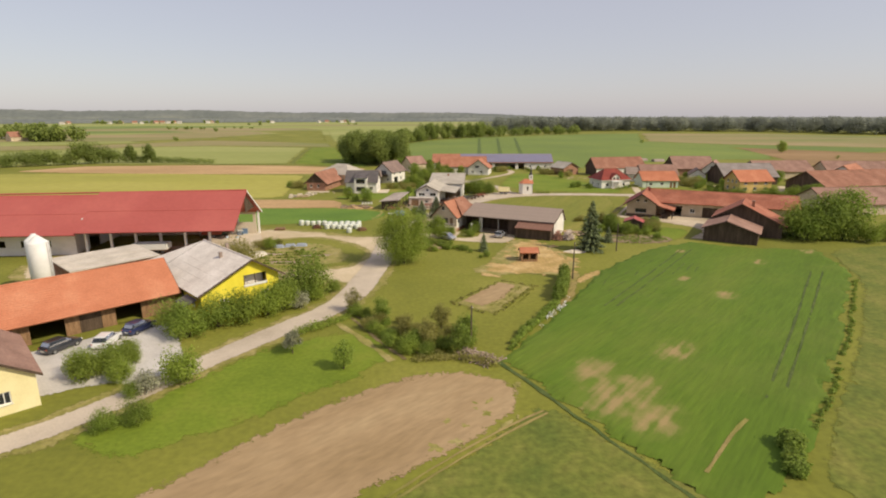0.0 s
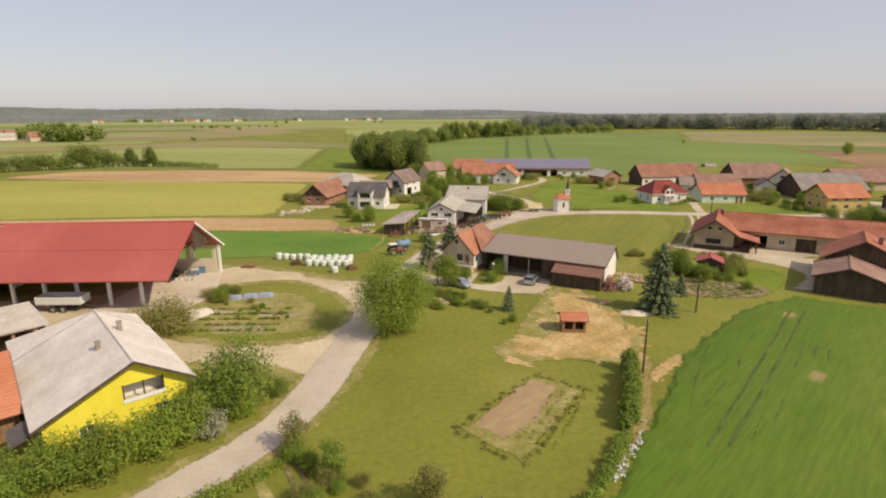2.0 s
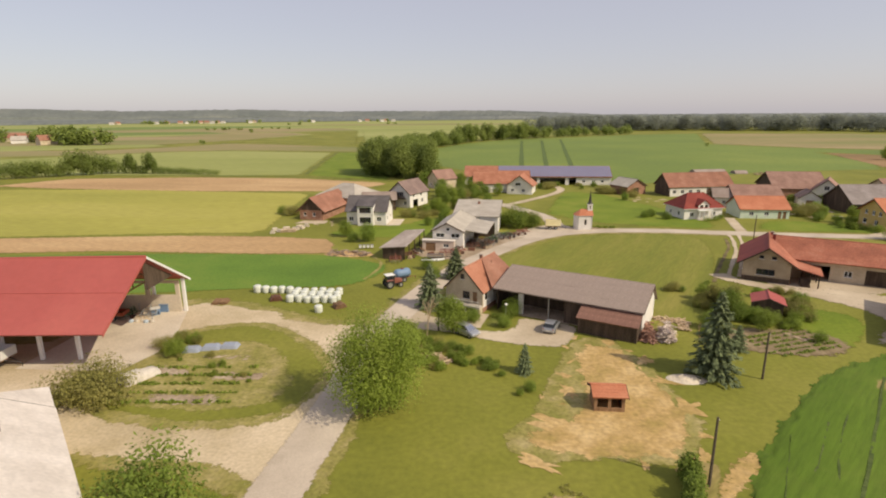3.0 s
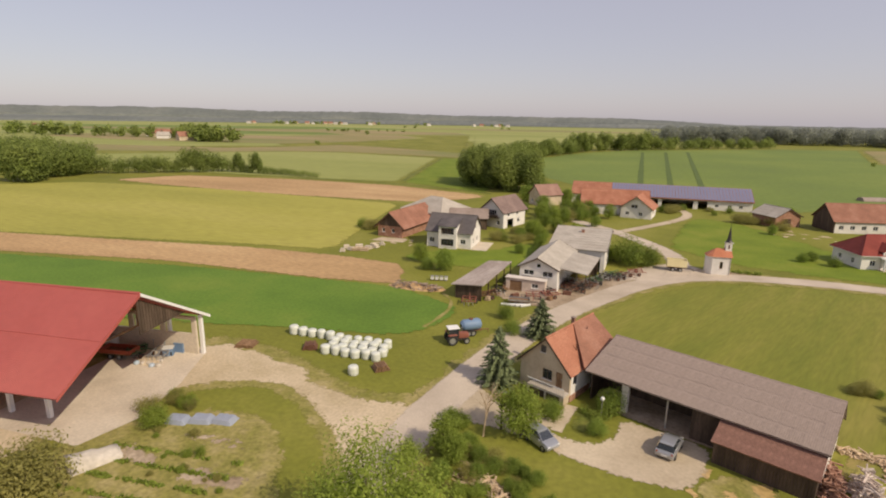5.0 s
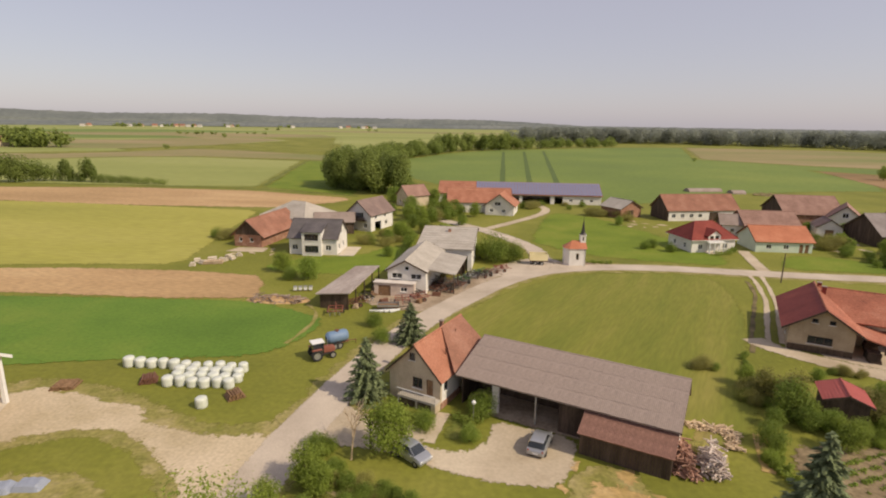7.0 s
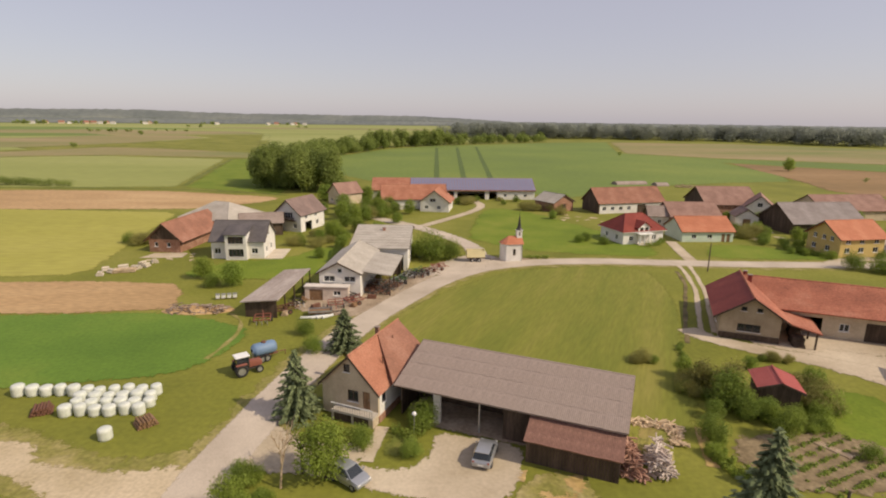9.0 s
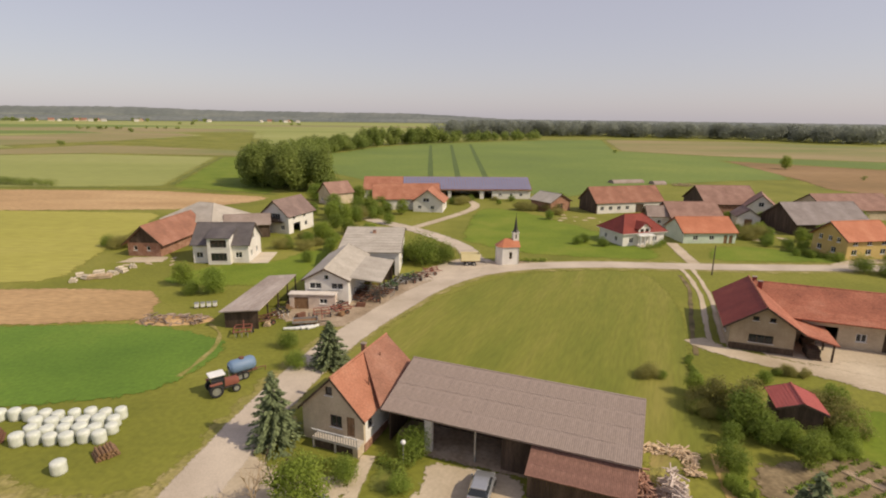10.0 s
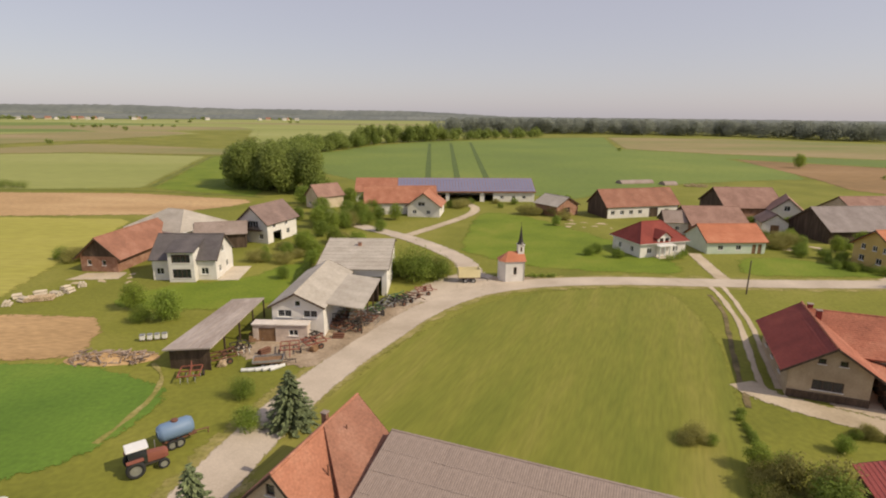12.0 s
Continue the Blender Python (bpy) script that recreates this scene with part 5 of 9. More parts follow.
def spruce(name, label, x, y, h, w, seed, count=3600, group=""):
    rng = np.random.default_rng(seed)
    t = thing(name, label, "tree", x, y, seed * 40.0, group=group)
    bm = bmesh.new()
    rod(bm, (0, 0, -0.1), (0, 0, h * 0.97), h * 0.022, 0.02, 8)
    part("trunk", bm, M["bark"], t)
    tiers = int(h * 2.4)
    k = rng.integers(0, tiers, count * 3)
    f = (k + 0.5) / tiers
    keep = rng.random(count * 3) < (1 - f) ** 0.8 + 0.03
    k, f = k[keep][:count], f[keep][:count]
    m = len(k)
    arms = np.where(f < 0.6, 11, 7)
    ang = (np.floor(rng.random(m) * arms) / arms + k * 0.37) * 2 * np.pi + rng.normal(0, 0.09, m)
    reach = (w / 2) * (1 - f ** 1.25) ** 0.8 * (0.82 + 0.3 * np.sin(ang * 3 + k * 1.7))
    r = reach * np.sqrt(rng.random(m))
    z = h * (0.06 + 0.92 * f) - r * 0.32 + rng.normal(0, 0.07, m) + (r / np.maximum(reach, 0.05)) ** 2 * 0.12
    c = np.stack([np.cos(ang) * r, np.sin(ang) * r, np.maximum(z, 0.15)], 1)
    out = np.stack([np.cos(ang), np.sin(ang), -0.35 + rng.normal(0, 0.15, m)], 1)
    side = np.stack([-np.sin(ang), np.cos(ang), rng.normal(0, 0.5, m)], 1)
    s = rng.uniform(0.22, 0.48, m)[:, None]
    vs = np.stack([c - out * s * 0.6, c + side * s * 0.32, c + out * s * 0.75, c - side * s * 0.32], 1).reshape(-1, 3)
    mesh_part("needles", vs.tolist(), np.arange(m * 4).reshape(-1, 4).tolist(), M["needle"], t)
    return t


def again(ob, x, y, s=1.0, turn=0.0, z=0.0, sz=None, label=""):
    """Another plant of the same kind."""
    c = copy_thing(ob, Matrix.LocRotScale((x, y, z), Euler((0, 0, radians(turn))), (s, s, sz or s)))
    if label:
        c["label"] = label
    return c


def woodland(name, spots, mat, label, per, size, seed, kind="stuff"):
    """Many far trees joined: each a bole and a crown of leaf clumps with gaps. spots: (x, y, height, width)."""
    rng = np.random.default_rng(seed)
    V, Fq = [], []
    base = 0
    for x, y, h, w in spots:
        n = per
        d = rng.normal(size=(n, 3))
        d /= np.linalg.norm(d, axis=1)[:, None]
        lob = rng.integers(0, 4, n)
        la = lob * 1.6 + x
        lz = 0.34 + 0.14 * ((lob * 7 + int(abs(x))) % 4)
        r = 1 - rng.random(n) ** 2 * 0.5
        c = np.stack([x + np.cos(la) * w * 0.2 + d[:, 0] * r * w * 0.36, y + np.sin(la) * w * 0.2 + d[:, 1] * r * w * 0.36, h * (lz + d[:, 2] * r * 0.3)], 1)
        c[:, 2] = np.maximum(c[:, 2], 0.2)
        nn = d + rng.normal(0, 0.5, (n, 3))
        nn[:, 2] += 0.8
        u = np.cross(nn, rng.normal(size=(n, 3)))
        u /= np.linalg.norm(u, axis=1)[:, None]
        v = np.cross(nn / np.linalg.norm(nn, axis=1)[:, None], u)
        s = size * rng.uniform(0.6, 1.3, n)[:, None] * (h / 12)
        q = np.stack([c - u * s * 0.5, c + v * s * 0.4, c + u * s * 0.6, c - v * s * 0.4], 1).reshape(-1, 3)
        V.append(q)
        Fq.append(np.arange(n * 4).reshape(-1, 4) + base)
        base += n * 4
        tr = np.array([[x - 0.2, y, 0], [x + 0.2, y, 0], [x + 0.08, y, h * 0.6], [x - 0.08, y, h * 0.6]])
        V.append(tr)
        Fq.append(np.arange(4).reshape(1, 4) + base)
        base += 4
    return tagged(mesh_part(name, np.concatenate(V).tolist(), np.concatenate(Fq).tolist(), mat), label, "trees", kind=kind)

# ---- the buildings of the village ----
W = windows

# farmhouse with balcony and the long grey-roofed shed
house = gabled("house", "small beige farmhouse with steep orange tile roof and balcony", "house", 0.4, 125.0, 64, 10.2, -3.1, 3.2, 3.3, 3.3, 6.5, "plaster_white", "tile_orange",
               {"front": [(2.5, 3.2, 4.75, 5.6, "w"), (2.9, 4.1, 1.75, 2.95, "w"), (4.6, 5.4, 1.2, 3.05, "d")], "right": W([1.2], 0.9, 1.7, 2.8), "left": W([3, 6.5], 1.0, 1.7, 2.8)},
               over=0.32, verge=0.3, chimneys=[(6.6, 0.5, 7.0, 0.2)], frame_mat=M["wood_dark"], gable="plaster_beige")
inv = house.matrix_basis.inverted()
slab_roof(house, "side_roof", "tile_old", [inv @ Vector(p) for p in ((4.6, 125.0, 3.55), (7.9, 131.0, 4.6), (4.9, 134.4, 6.72), (2.9, 130.0, 6.72))], course=0.35)
bm = bmesh.new()
box(bm, -1.15, -0.004, -3.1, 1.5, 0.9, 1.12)
for yy in (-3.0, -0.8, 1.4):
    box(bm, -1.1, -0.95, yy - 0.08, yy + 0.08, -0.1, 0.897)
balcony = part("balcony", bm, M["eternit_pale"], house)
# Dark panel added in place of the shaded opening below the balcony.
part("plinth_wall", box(bmesh.new(), -0.94, -0.8, -2.6, 1.5, -0.1, 0.897), M["wood_dark"], house)
part("corner_pier", box(bmesh.new(), -1.13, -0.01, -3.12, -2.62, -0.1, 0.894), M["plaster_beige"], house)
part("side_plinth", box(bmesh.new(), 0.0, 4.5, -3.2, -3.104, -0.1, 0.7), M["brick"], house)
bm = bmesh.new()
box(bm, -1.19, -1.12, -3.1, 1.5, 1.86, 1.93)
part("handrail", bm, M["white_paint"], balcony)
for i in range(17):
    yy = -3.05 + i * 0.265
    part("baluster", box(bmesh.new(), -1.16, -1.13, yy, yy + 0.05, 1.125, 1.855), M["metal_grey"], balcony)
for vx, vy, vz in ((3.2, -1.9, 4.4), (6.8, -1.2, 5.2)):
    bm = bmesh.new()
    rod(bm, (vx, vy, vz), (vx, vy, vz + 1.1), 0.06, n=8)
    part("vent_pipe", bm, M["rust"], house)
shed = gabled("shed", "long farm shed with weathered grey corrugated roof and white end wall", "shed", 8.0, 130.7, -26, 21.2, -6.3, 2.2, 3.72, 3.3, 5.42, "plaster_white", "eternit",
              {"left": W([4, 9, 14, 18], 1.0, 1.4, 2.4)}, over=0.75, verge=0.25, skip=("right", "front"), course=1.6, lift=0.012)
part("end_wall", box(bmesh.new(), 0.02, 0.14, -6.0, 2.19, -0.1, 3.3), M["wood_dark"], shed)
part("pier", box(bmesh.new(), 3.6, 4.3, -6.3, -5.9, -0.1, 3.6), M["plaster_white"], shed)
part("post", box(bmesh.new(), 8.2, 8.34, -6.3, -6.16, -0.1, 3.6), M["metal_grey"], shed)
bm = bmesh.new()
box(bm, 0.2, 21, -2.2, -2.0, -0.1, 4.9)
part("inner_wall", bm, M["wood_dark"], shed)
bm = bmesh.new()
box(bm, 10.6, 20.9, -6.3, -6.05, -0.1, 3.7)
part("board_wall", bm, M["wood_dark"], shed)
# eave 0.75 m out from the wall at y = -6.3; ridge at y = 0
sheets(shed, "eternit", [(-0.25, -7.05, 3.64), (21.45, -7.05, 3.64), (21.45, 0, 5.54), (-0.25, 0, 5.54)], 22, 4)
lean = thing("lean_to", "lean-to with rusty brown corrugated roof and dark board walls", "shed", 17.1, 119.25, -26)
slab_roof(lean, "roof", "eternit_brown", [(0.0, -2.95, 2.3), (8.1, -2.95, 2.3), (8.1, 0.05, 3.5), (0.0, 0.05, 3.5)], course=1.4)
sheets(lean, "eternit_brown", [(0.0, -2.95, 2.3), (8.1, -2.95, 2.3), (8.1, 0.05, 3.5), (0.0, 0.05, 3.5)], 10, 3)
boards(lean, "board", "wood_dark", [(0.15 + i * 0.25, i * 0.25 + 0.385, -2.5, -2.46, -0.05, 2.38) for i in range(31)]
       + [(xx, xx + 0.04, -2.45 + i * 0.245, -2.22 + i * 0.245, -0.05, 2.4 + i * 0.095) for i in range(10) for xx in (0.15, 7.85)])

# big red barn
barn = thing("barn", "huge farm barn with red sheet-metal roof and white posts", "barn", -41.2, 111.65, 184.5)
for s in (-1, 1):
    bm = bmesh.new()
    roof_side(bm, -0.6, 28.4, s * 10.9, 5.0, 0, 11.3, course=6.2, lift=0.05, sag=0.01, step=4)
    part("roof_slope", bm, M["metal_red"], barn)
    bm = bmesh.new()
    roof_side(bm, 28.4, 64, s * 10.9, 4.6, 0, 10.75, course=6.2, lift=0.05, sag=0.01, step=4)
    part("roof_slope", bm, M["metal_red"], barn)
    bm = bmesh.new()
    gable_trim(bm, -0.68, 0.07, s * 10.9, 5.0, 0, 11.3, 0.3)
    part("verge_board", bm, M["white_paint" if s < 0 else "metal_red"], barn)
bm = bmesh.new()
rod(bm, (-0.6, 0, 11.33), (64, 0, 10.9), 0.16, n=8)
part("ridge_cap", bm, M["metal_red"], barn)
for i in range(7):
    for yy in (-10.0, 6.8):
        bm = bmesh.new()
        px = 0.1 + i * 4.6 if yy < 0 else 5.3 + i * 4.68
        if px > 33:
            continue
        box(bm, px - 0.2, px + 0.2, yy - 0.2, yy + 0.2, -0.1, 5.3 if yy < 0 else 7.1)
        part("post", bm, M["white_paint"], barn)
bm = bmesh.new()
for i in range(1, 7):
    xx = 0.1 + i * 4.6
    for s in (-1, 1):
        rod(bm, (xx, s * 10.0, 5.2), (xx, 0, 10.9), 0.14, n=6)
    rod(bm, (xx, -10, 5.3), (xx, 6.8, 5.3), 0.12, n=6)
    rod(bm, (xx, 0, 5.3), (xx, 0, 10.8), 0.1, n=6)
    for s in (-5, 5):
        rod(bm, (xx, s, 5.3), (xx, s, 8.1), 0.09, n=6)
part("truss", bm, M["wood"], barn)
for p, q, prof, hs in (((63.5, 7.2), (30.5, 7.2), [(0, 6.3), (33, 6.3)], [(1.2, 3.8, 0, 3.2)] + [(6 + i * 4.2, 7.4 + i * 4.2, 1.6, 2.9) for i in range(6)]),
                       ((63.5, -9.9), (63.5, 6.88), [(0, 4.9), (9.9, 10.5), (16.78, 6.4)], []),
                       ((0.6, -9.9), (63.18, -9.9), [(0, 5.0), (62.6, 4.8)], [(0.6 + i * 4.6, 4.5 + i * 4.6, 2.7, 4.6) for i in range(6)]),
                       ((30.9, 6.87), (30.9, -9.57), [(0, 6.4), (6.87, 10.4), (16.44, 5)], [(5, 9, 0, 4)])):
    bm = bmesh.new()
    wall_mesh(bm, p, q, prof, hs)
    part("wall", bm, M["plaster_white" if p[0] > 30 else "concrete"], barn, weld=True)
for i in range(24):
    yy = -9.6 + i * 0.4
    bm = bmesh.new()
    box(bm, 0.0, 0.05, yy, yy + 0.36, 6.6, 5.15 + (10 + yy) * 0.56)
    if 5.15 + (10 + yy) * 0.56 > 6.7:
        part("gable_board", bm, M["wood_dark"], barn)
    else:
        bm.free()

# yellow house and its orange-roofed wing
yellow = gabled("house", "bright yellow house with pale grey roof and gable loggia", "house", -26.5, 72.6, 135, 15.0, -4.1, 7.0, 4.4, 3.7, 7.0, "plaster_yellow", "eternit_light",
                {"front": [(6.0, 9.2, 3.2, 4.8, "n"), (2.4, 3.6, 1.0, 2.2, "w"), (8.3, 9.5, 1.0, 2.2, "w")], "left": W([3, 8, 12], 1.2, 1.2, 2.4), "right": W([3, 8, 12], 1.2, 1.2, 2.4)},
                over=0.75, verge=0.8, chimneys=[(6.0, 1.5, 7.1, 0.2), (9.5, -1.0, 7.4, 0.2)], course=1.2, lift=0.012, chimney_mat="eternit")
bm = bmesh.new()
top = bm.verts.new((15.75, 0, 7.13))
low_edge = [bm.verts.new(p) for p in ((15.75, 7.75, 3.4), (23.2, 7.75, 3.4), (21.0, -4.8, 4.0), (15.75, -4.8, 4.0))]
under = [bm.verts.new(v.co - Vector((0, 0, 0.2))) for v in low_edge]
for p, q in zip(low_edge, low_edge[1:]):
    bm.faces.new((q, p, top))
for k in range(3):
    bm.faces.new((low_edge[k], low_edge[k + 1], under[k + 1], under[k]))
bm.faces.new(under)
part("rear_roof", bm, M["eternit_light"], yellow)
bm = bmesh.new()
for p, q in (((15.02, -4.1), (20.4, -4.1)), ((20.4, -3.78), (22.4, 7.0)), ((22.1, 7.0), (15.02, 7.0))):
    wall_mesh(bm, p, q, [(0, 3.2), (math.hypot(q[0] - p[0], q[1] - p[1]), 3.2)], [])
part("rear_wall", bm, M["plaster_white"], yellow, weld=True)
slab_roof(yellow, "canopy", "tile_dark", [(0.2, 9.2, 2.3), (3.4, 9.2, 2.3), (3.4, 7.5, 2.9), (0.2, 7.5, 2.9)], course=0.4)
part("loggia_wall", box(bmesh.new(), 1.5, 1.6, -2.4, 1.2, 3.0, 4.95), M["plaster_white"], yellow)
part("loggia_floor", box(bmesh.new(), 0.32, 1.497, -2.4, 1.2, 3.0, 3.1), M["concrete"], yellow)
part("balustrade", box(bmesh.new(), -0.1, -0.04, -2.3, 1.1, 3.15, 3.5), M["white_paint"], yellow)
for yy in (-2.2, -0.6, 1.0):
    part("post", box(bmesh.new(), -0.03, 0.09, yy - 0.06, yy + 0.06, 3.1, 4.85), M["wood_dark"], yellow)
wing = gabled("barn", "long low farm building with bright orange tile roof", "barn", -39.6, 74.3, 225, 29.5, -4.3, 4.3, 3.5, 3.5, 6.5, "wood", "tile_bright",
              {"left": [(1, 3.2, 0, 2.6, "g"), (4.4, 7.4, 0, 2.6, "n"), (8.6, 11.5, 0, 2.8, "g"), (13, 16.5, 0, 2.8, "n"), (18, 20.4, 0, 2.4, "g"), (22, 25, 0, 2.7, "n")]}, over=1.2, verge=0.3)
low = thing("cattle_shed", "low cattle shed with flat pale grey roof", "shed", -55.9, 87.1, 51)
slab_roof(low, "roof", "eternit_pale", [(-6.7, -5.0, 3.3), (6.7, -5.0, 3.3), (6.7, 5.0, 3.7), (-6.7, 5.0, 3.7)], course=2.4)
bm = bmesh.new()
wall_mesh(bm, (-6.3, -4.5), (6.3, -4.5), [(0, 3.15), (12.6, 3.15)], [(0.6 + 3.0 * i, 3.3 + 3.0 * i, 0.9, 2.8) for i in range(4)])
wall_mesh(bm, (6.3, -4.18), (6.3, 4.5), [(0, 3.15), (8.6, 3.5)], [(3, 5.5, 0, 2.6)])
wall_mesh(bm, (5.98, 4.5), (-6.3, 4.5), [(0, 3.5), (12.28, 3.5)], [])
wall_mesh(bm, (-6.3, 4.18), (-6.3, -4.18), [(0, 3.45), (8.3, 3.15)], [])
part("wall", bm, M["brick"], low, weld=True)
for sx, sy, sh, sr in ((-61.6, 79.9, 9.0, 1.3), (-59.4, 77.6, 9.2, 1.4)):
    silo = thing("silo", "tall round white feed silo with a cone top", "silo", sx, sy, group="feed silos")
    bm = bmesh.new()
    lathe(bm, [(sr * 0.35, 1.1), (sr, 2.6), (sr, sh - 1.0), (sr * 0.97, sh - 0.95), (sr * 0.25, sh - 0.1), (sr * 0.22, sh)], 18)
    part("tank", bm, M["white_paint"], silo, smooth=True)
    for k in range(4):
        a = k * math.pi / 2 + 0.4
        bm = bmesh.new()
        rod(bm, (math.cos(a) * sr * 0.9, math.sin(a) * sr * 0.9, -0.05), (math.cos(a) * sr * 0.97, math.sin(a) * sr * 0.97, 2.8), 0.07, n=6)
        part("leg", bm, M["metal_grey"], silo)
    bm = bmesh.new()
    for k in range(20):
        rod(bm, (sr + 0.05, -0.2, 0.6 + k * 0.34), (sr + 0.05, 0.2, 0.6 + k * 0.34), 0.02, n=5)
    for yy in (-0.2, 0.2):
        rod(bm, (sr + 0.05, yy, 0.2), (sr + 0.05, yy, sh - 0.9), 0.025, n=5)
    part("ladder", bm, M["metal_grey"], silo)
gabled("house", "pale cream house with brown tile roof at the yard", "house", -38.6, 44.6, 135, 12, -2, 6.5, 3.4, 3.4, 6.2, "plaster_cream", "tile_brown", {"front": W([2, 6], 1.0, 1.0, 2.2), "right": W([3, 7], 1.0, 1.0, 2.2)}, ridge_y=2.2)

# farmhouse with the swept red roof, its wing and barns
redhouse = gabled("house", "beige farmhouse with a dark red and orange swept tile roof", "house", 52.4, 141.7, 64.5, 13.6, -3.6, 3.7, 3.75, 3.6, 6.1, "plaster_old", "tile_farm",
                  {"front": [(2.4, 3.1, 4.1, 4.7, "w"), (4.3, 5.0, 4.1, 4.7, "w"), (2.2, 5.0, 1.2, 2.3, "w")], "left": W([2.5, 6, 10], 1.1, 1.1, 2.3)}, roof_left="tile_red", over=0.95, verge=0.7, chimneys=[(10.0, -0.8, 6.7, 0.26), (12.6, -0.5, 6.6, 0.26)], frame_mat=M["wood_dark"], chimney_mat="tile_red")
part("plinth", box(bmesh.new(), -0.12, -0.004, -3.6, 3.7, -0.1, 0.85), M["wood_dark"], redhouse)
slab_roof(redhouse, "porch_roof", "tile_farm", [(-0.7, -8.2, 2.35), (8.0, -8.2, 2.35), (8.0, -4.35, 3.3), (-0.7, -4.35, 3.3)], course=0.35)
for px in (-0.3, 3.6, 7.6):
    bm = bmesh.new()
    box(bm, px - 0.1, px + 0.1, -7.8, -7.6, -0.1, 2.3)
    part("post", bm, M["wood_dark"], redhouse)
gabled("barn", "long farm wing with weathered orange tile roof", "barn", 58.2, 152.4, -25.5, 35.5, -6.6, 4.5, 3.7, 4.0, 6.0, "plaster_beige", "tile_farm",
       {"right": [(5, 9, 0, 2.7, "n"), (11, 12.2, 1.1, 2.2, "w"), (14, 17.5, 0, 2.7, "g"), (19, 20.2, 1.1, 2.2, "w"), (23, 26, 0, 2.7, "g")]}, over=0.8, verge=0.3)
gabled("barn", "dark board barn with low brown tile roof", "barn", 59.8, 112.2, 58, 9.5, -6.0, 4.2, 2.5, 2.9, 4.5, "wood_dark", "tile_brown", {}, over=0.5, verge=0.5)
gabled("barn", "tall barn with red tile roof and white chimney", "barn", 66.6, 119.5, 58, 9.5, -8.2, 5.0, 3.0, 4.0, 7.0, "wood_dark", "tile_farm", {"right": [(2, 5, 0, 2.8, "n"), (8, 11, 0, 2.8, "g")]}, over=0.9, verge=0.5, chimneys=[(3.5, -2.0, 7.4)])

# chapel
chapel = thing("chapel", "small white wayside chapel with orange roof and slim dark spire", "chapel", 28.2, 185.8, 3)
ring = [(-2.1, -0.9), (-1.3, -1.75), (2.1, -1.75), (2.1, 1.75), (-1.3, 1.75), (-2.1, 0.9)]
bm = bmesh.new()
for i, (p, q) in enumerate(zip(ring, ring[1:] + ring[:1])):
    ln = math.hypot(q[0] - p[0], q[1] - p[1])
    wall_mesh(bm, p, q, [(0, 3.75), (ln, 3.75)], [(1.4, 2.0, 1.3, 2.7)] if i in (1, 3) else ([(1.2, 2.3, 0.0, 2.3)] if i == 2 else []), 0.3)
part("wall", bm, M["plaster_white"], chapel, weld=True)
opening(chapel, ring[1], ring[2], (1.4, 2.0, 1.3, 2.7, "w"), 0.3, M["wood"])
opening(chapel, ring[3], ring[4], (1.4, 2.0, 1.3, 2.7, "w"), 0.3, M["wood"])
opening(chapel, ring[2], ring[3], (1.2, 2.3, 0.0, 2.3, "d"), 0.3, M["wood"])
bm = bmesh.new()
top0, top1 = bm.verts.new((-0.5, 0, 5.15)), bm.verts.new((2.3, 0, 5.15))
ev = [bm.verts.new((x * 1.12, y * 1.14, 3.7)) for x, y in ring]
for tri in ((ev[5], ev[0], top0), (ev[0], ev[1], top0), (ev[4], ev[5], top0)):
    bm.faces.new(tri)
bm.faces.new((ev[1], ev[2], top1, top0))
bm.faces.new((ev[3], ev[4], top0, top1))
bm.faces.new((ev[2], ev[3], top1))
bm.faces.new(list(reversed(ev)))
part("roof", bm, M["tile_bright"], chapel)
bm = bmesh.new()
box(bm, 1.15, 2.25, -0.55, 0.55, 3.9, 6.3)
box(bm, 1.05, 2.35, -0.65, 0.65, 6.303, 6.45)
tower = part("bell_tower", bm, M["plaster_white"], chapel)
for ax in ((1.55, 1.85, -0.57, -0.552), (1.55, 1.85, 0.552, 0.57)):
    bm = bmesh.new()
    box(bm, *ax, 5.2, 6.0)
    part("louvre", bm, M["wood_dark"], tower)
bm = bmesh.new()
lathe(bm, [(0.75, 6.453), (0.5, 6.8), (0.36, 7.3), (0.16, 8.8), (0.02, 9.8)], 8, 1.7, 0)
part("spire", bm, M["copper"], chapel)
bm = bmesh.new()
rod(bm, (1.7, 0, 9.75), (1.7, 0, 10.4), 0.025, n=5)
rod(bm, (1.55, 0, 10.2), (1.85, 0, 10.2), 0.02, n=5)
part("cross", bm, M["copper"], chapel)

# white workshop row beside the road
gabled("workshop", "white gabled workshop with pale grey corrugated roof", "workshop", -5.0, 162.2, 82, 15.8, -3.6, 3.2, 4.2, 4.2, 5.9, "plaster_white", "eternit_mid",
       {"front": [(0.7, 2.6, 2.6, 3.6, "w"), (4.1, 6.0, 2.6, 3.6, "w"), (3.0, 3.8, 4.1, 4.9, "w")]}, over=0.4, verge=0.5, course=1.4)
annex = thing("annex", "low pinkish flat-roofed annex before the white workshop", "outbuilding", -6.6, 161.05, -6)
for p, q, holes in (((-3.6, -0.75), (3.4, -0.75), [(0.7, 2.9, 0.0, 1.9), (4.6, 5.8, 0.9, 1.7)]), ((3.4, -0.53), (3.4, 0.75), []), ((-3.6, 0.75), (-3.6, -0.53), [])):
    bm = bmesh.new()
    ln = math.hypot(q[0] - p[0], q[1] - p[1])
    wall_mesh(bm, p, q, [(0, 2.3), (ln, 2.3)], holes, 0.22)
    part("wall", bm, M["plaster_pink"], annex, weld=True)
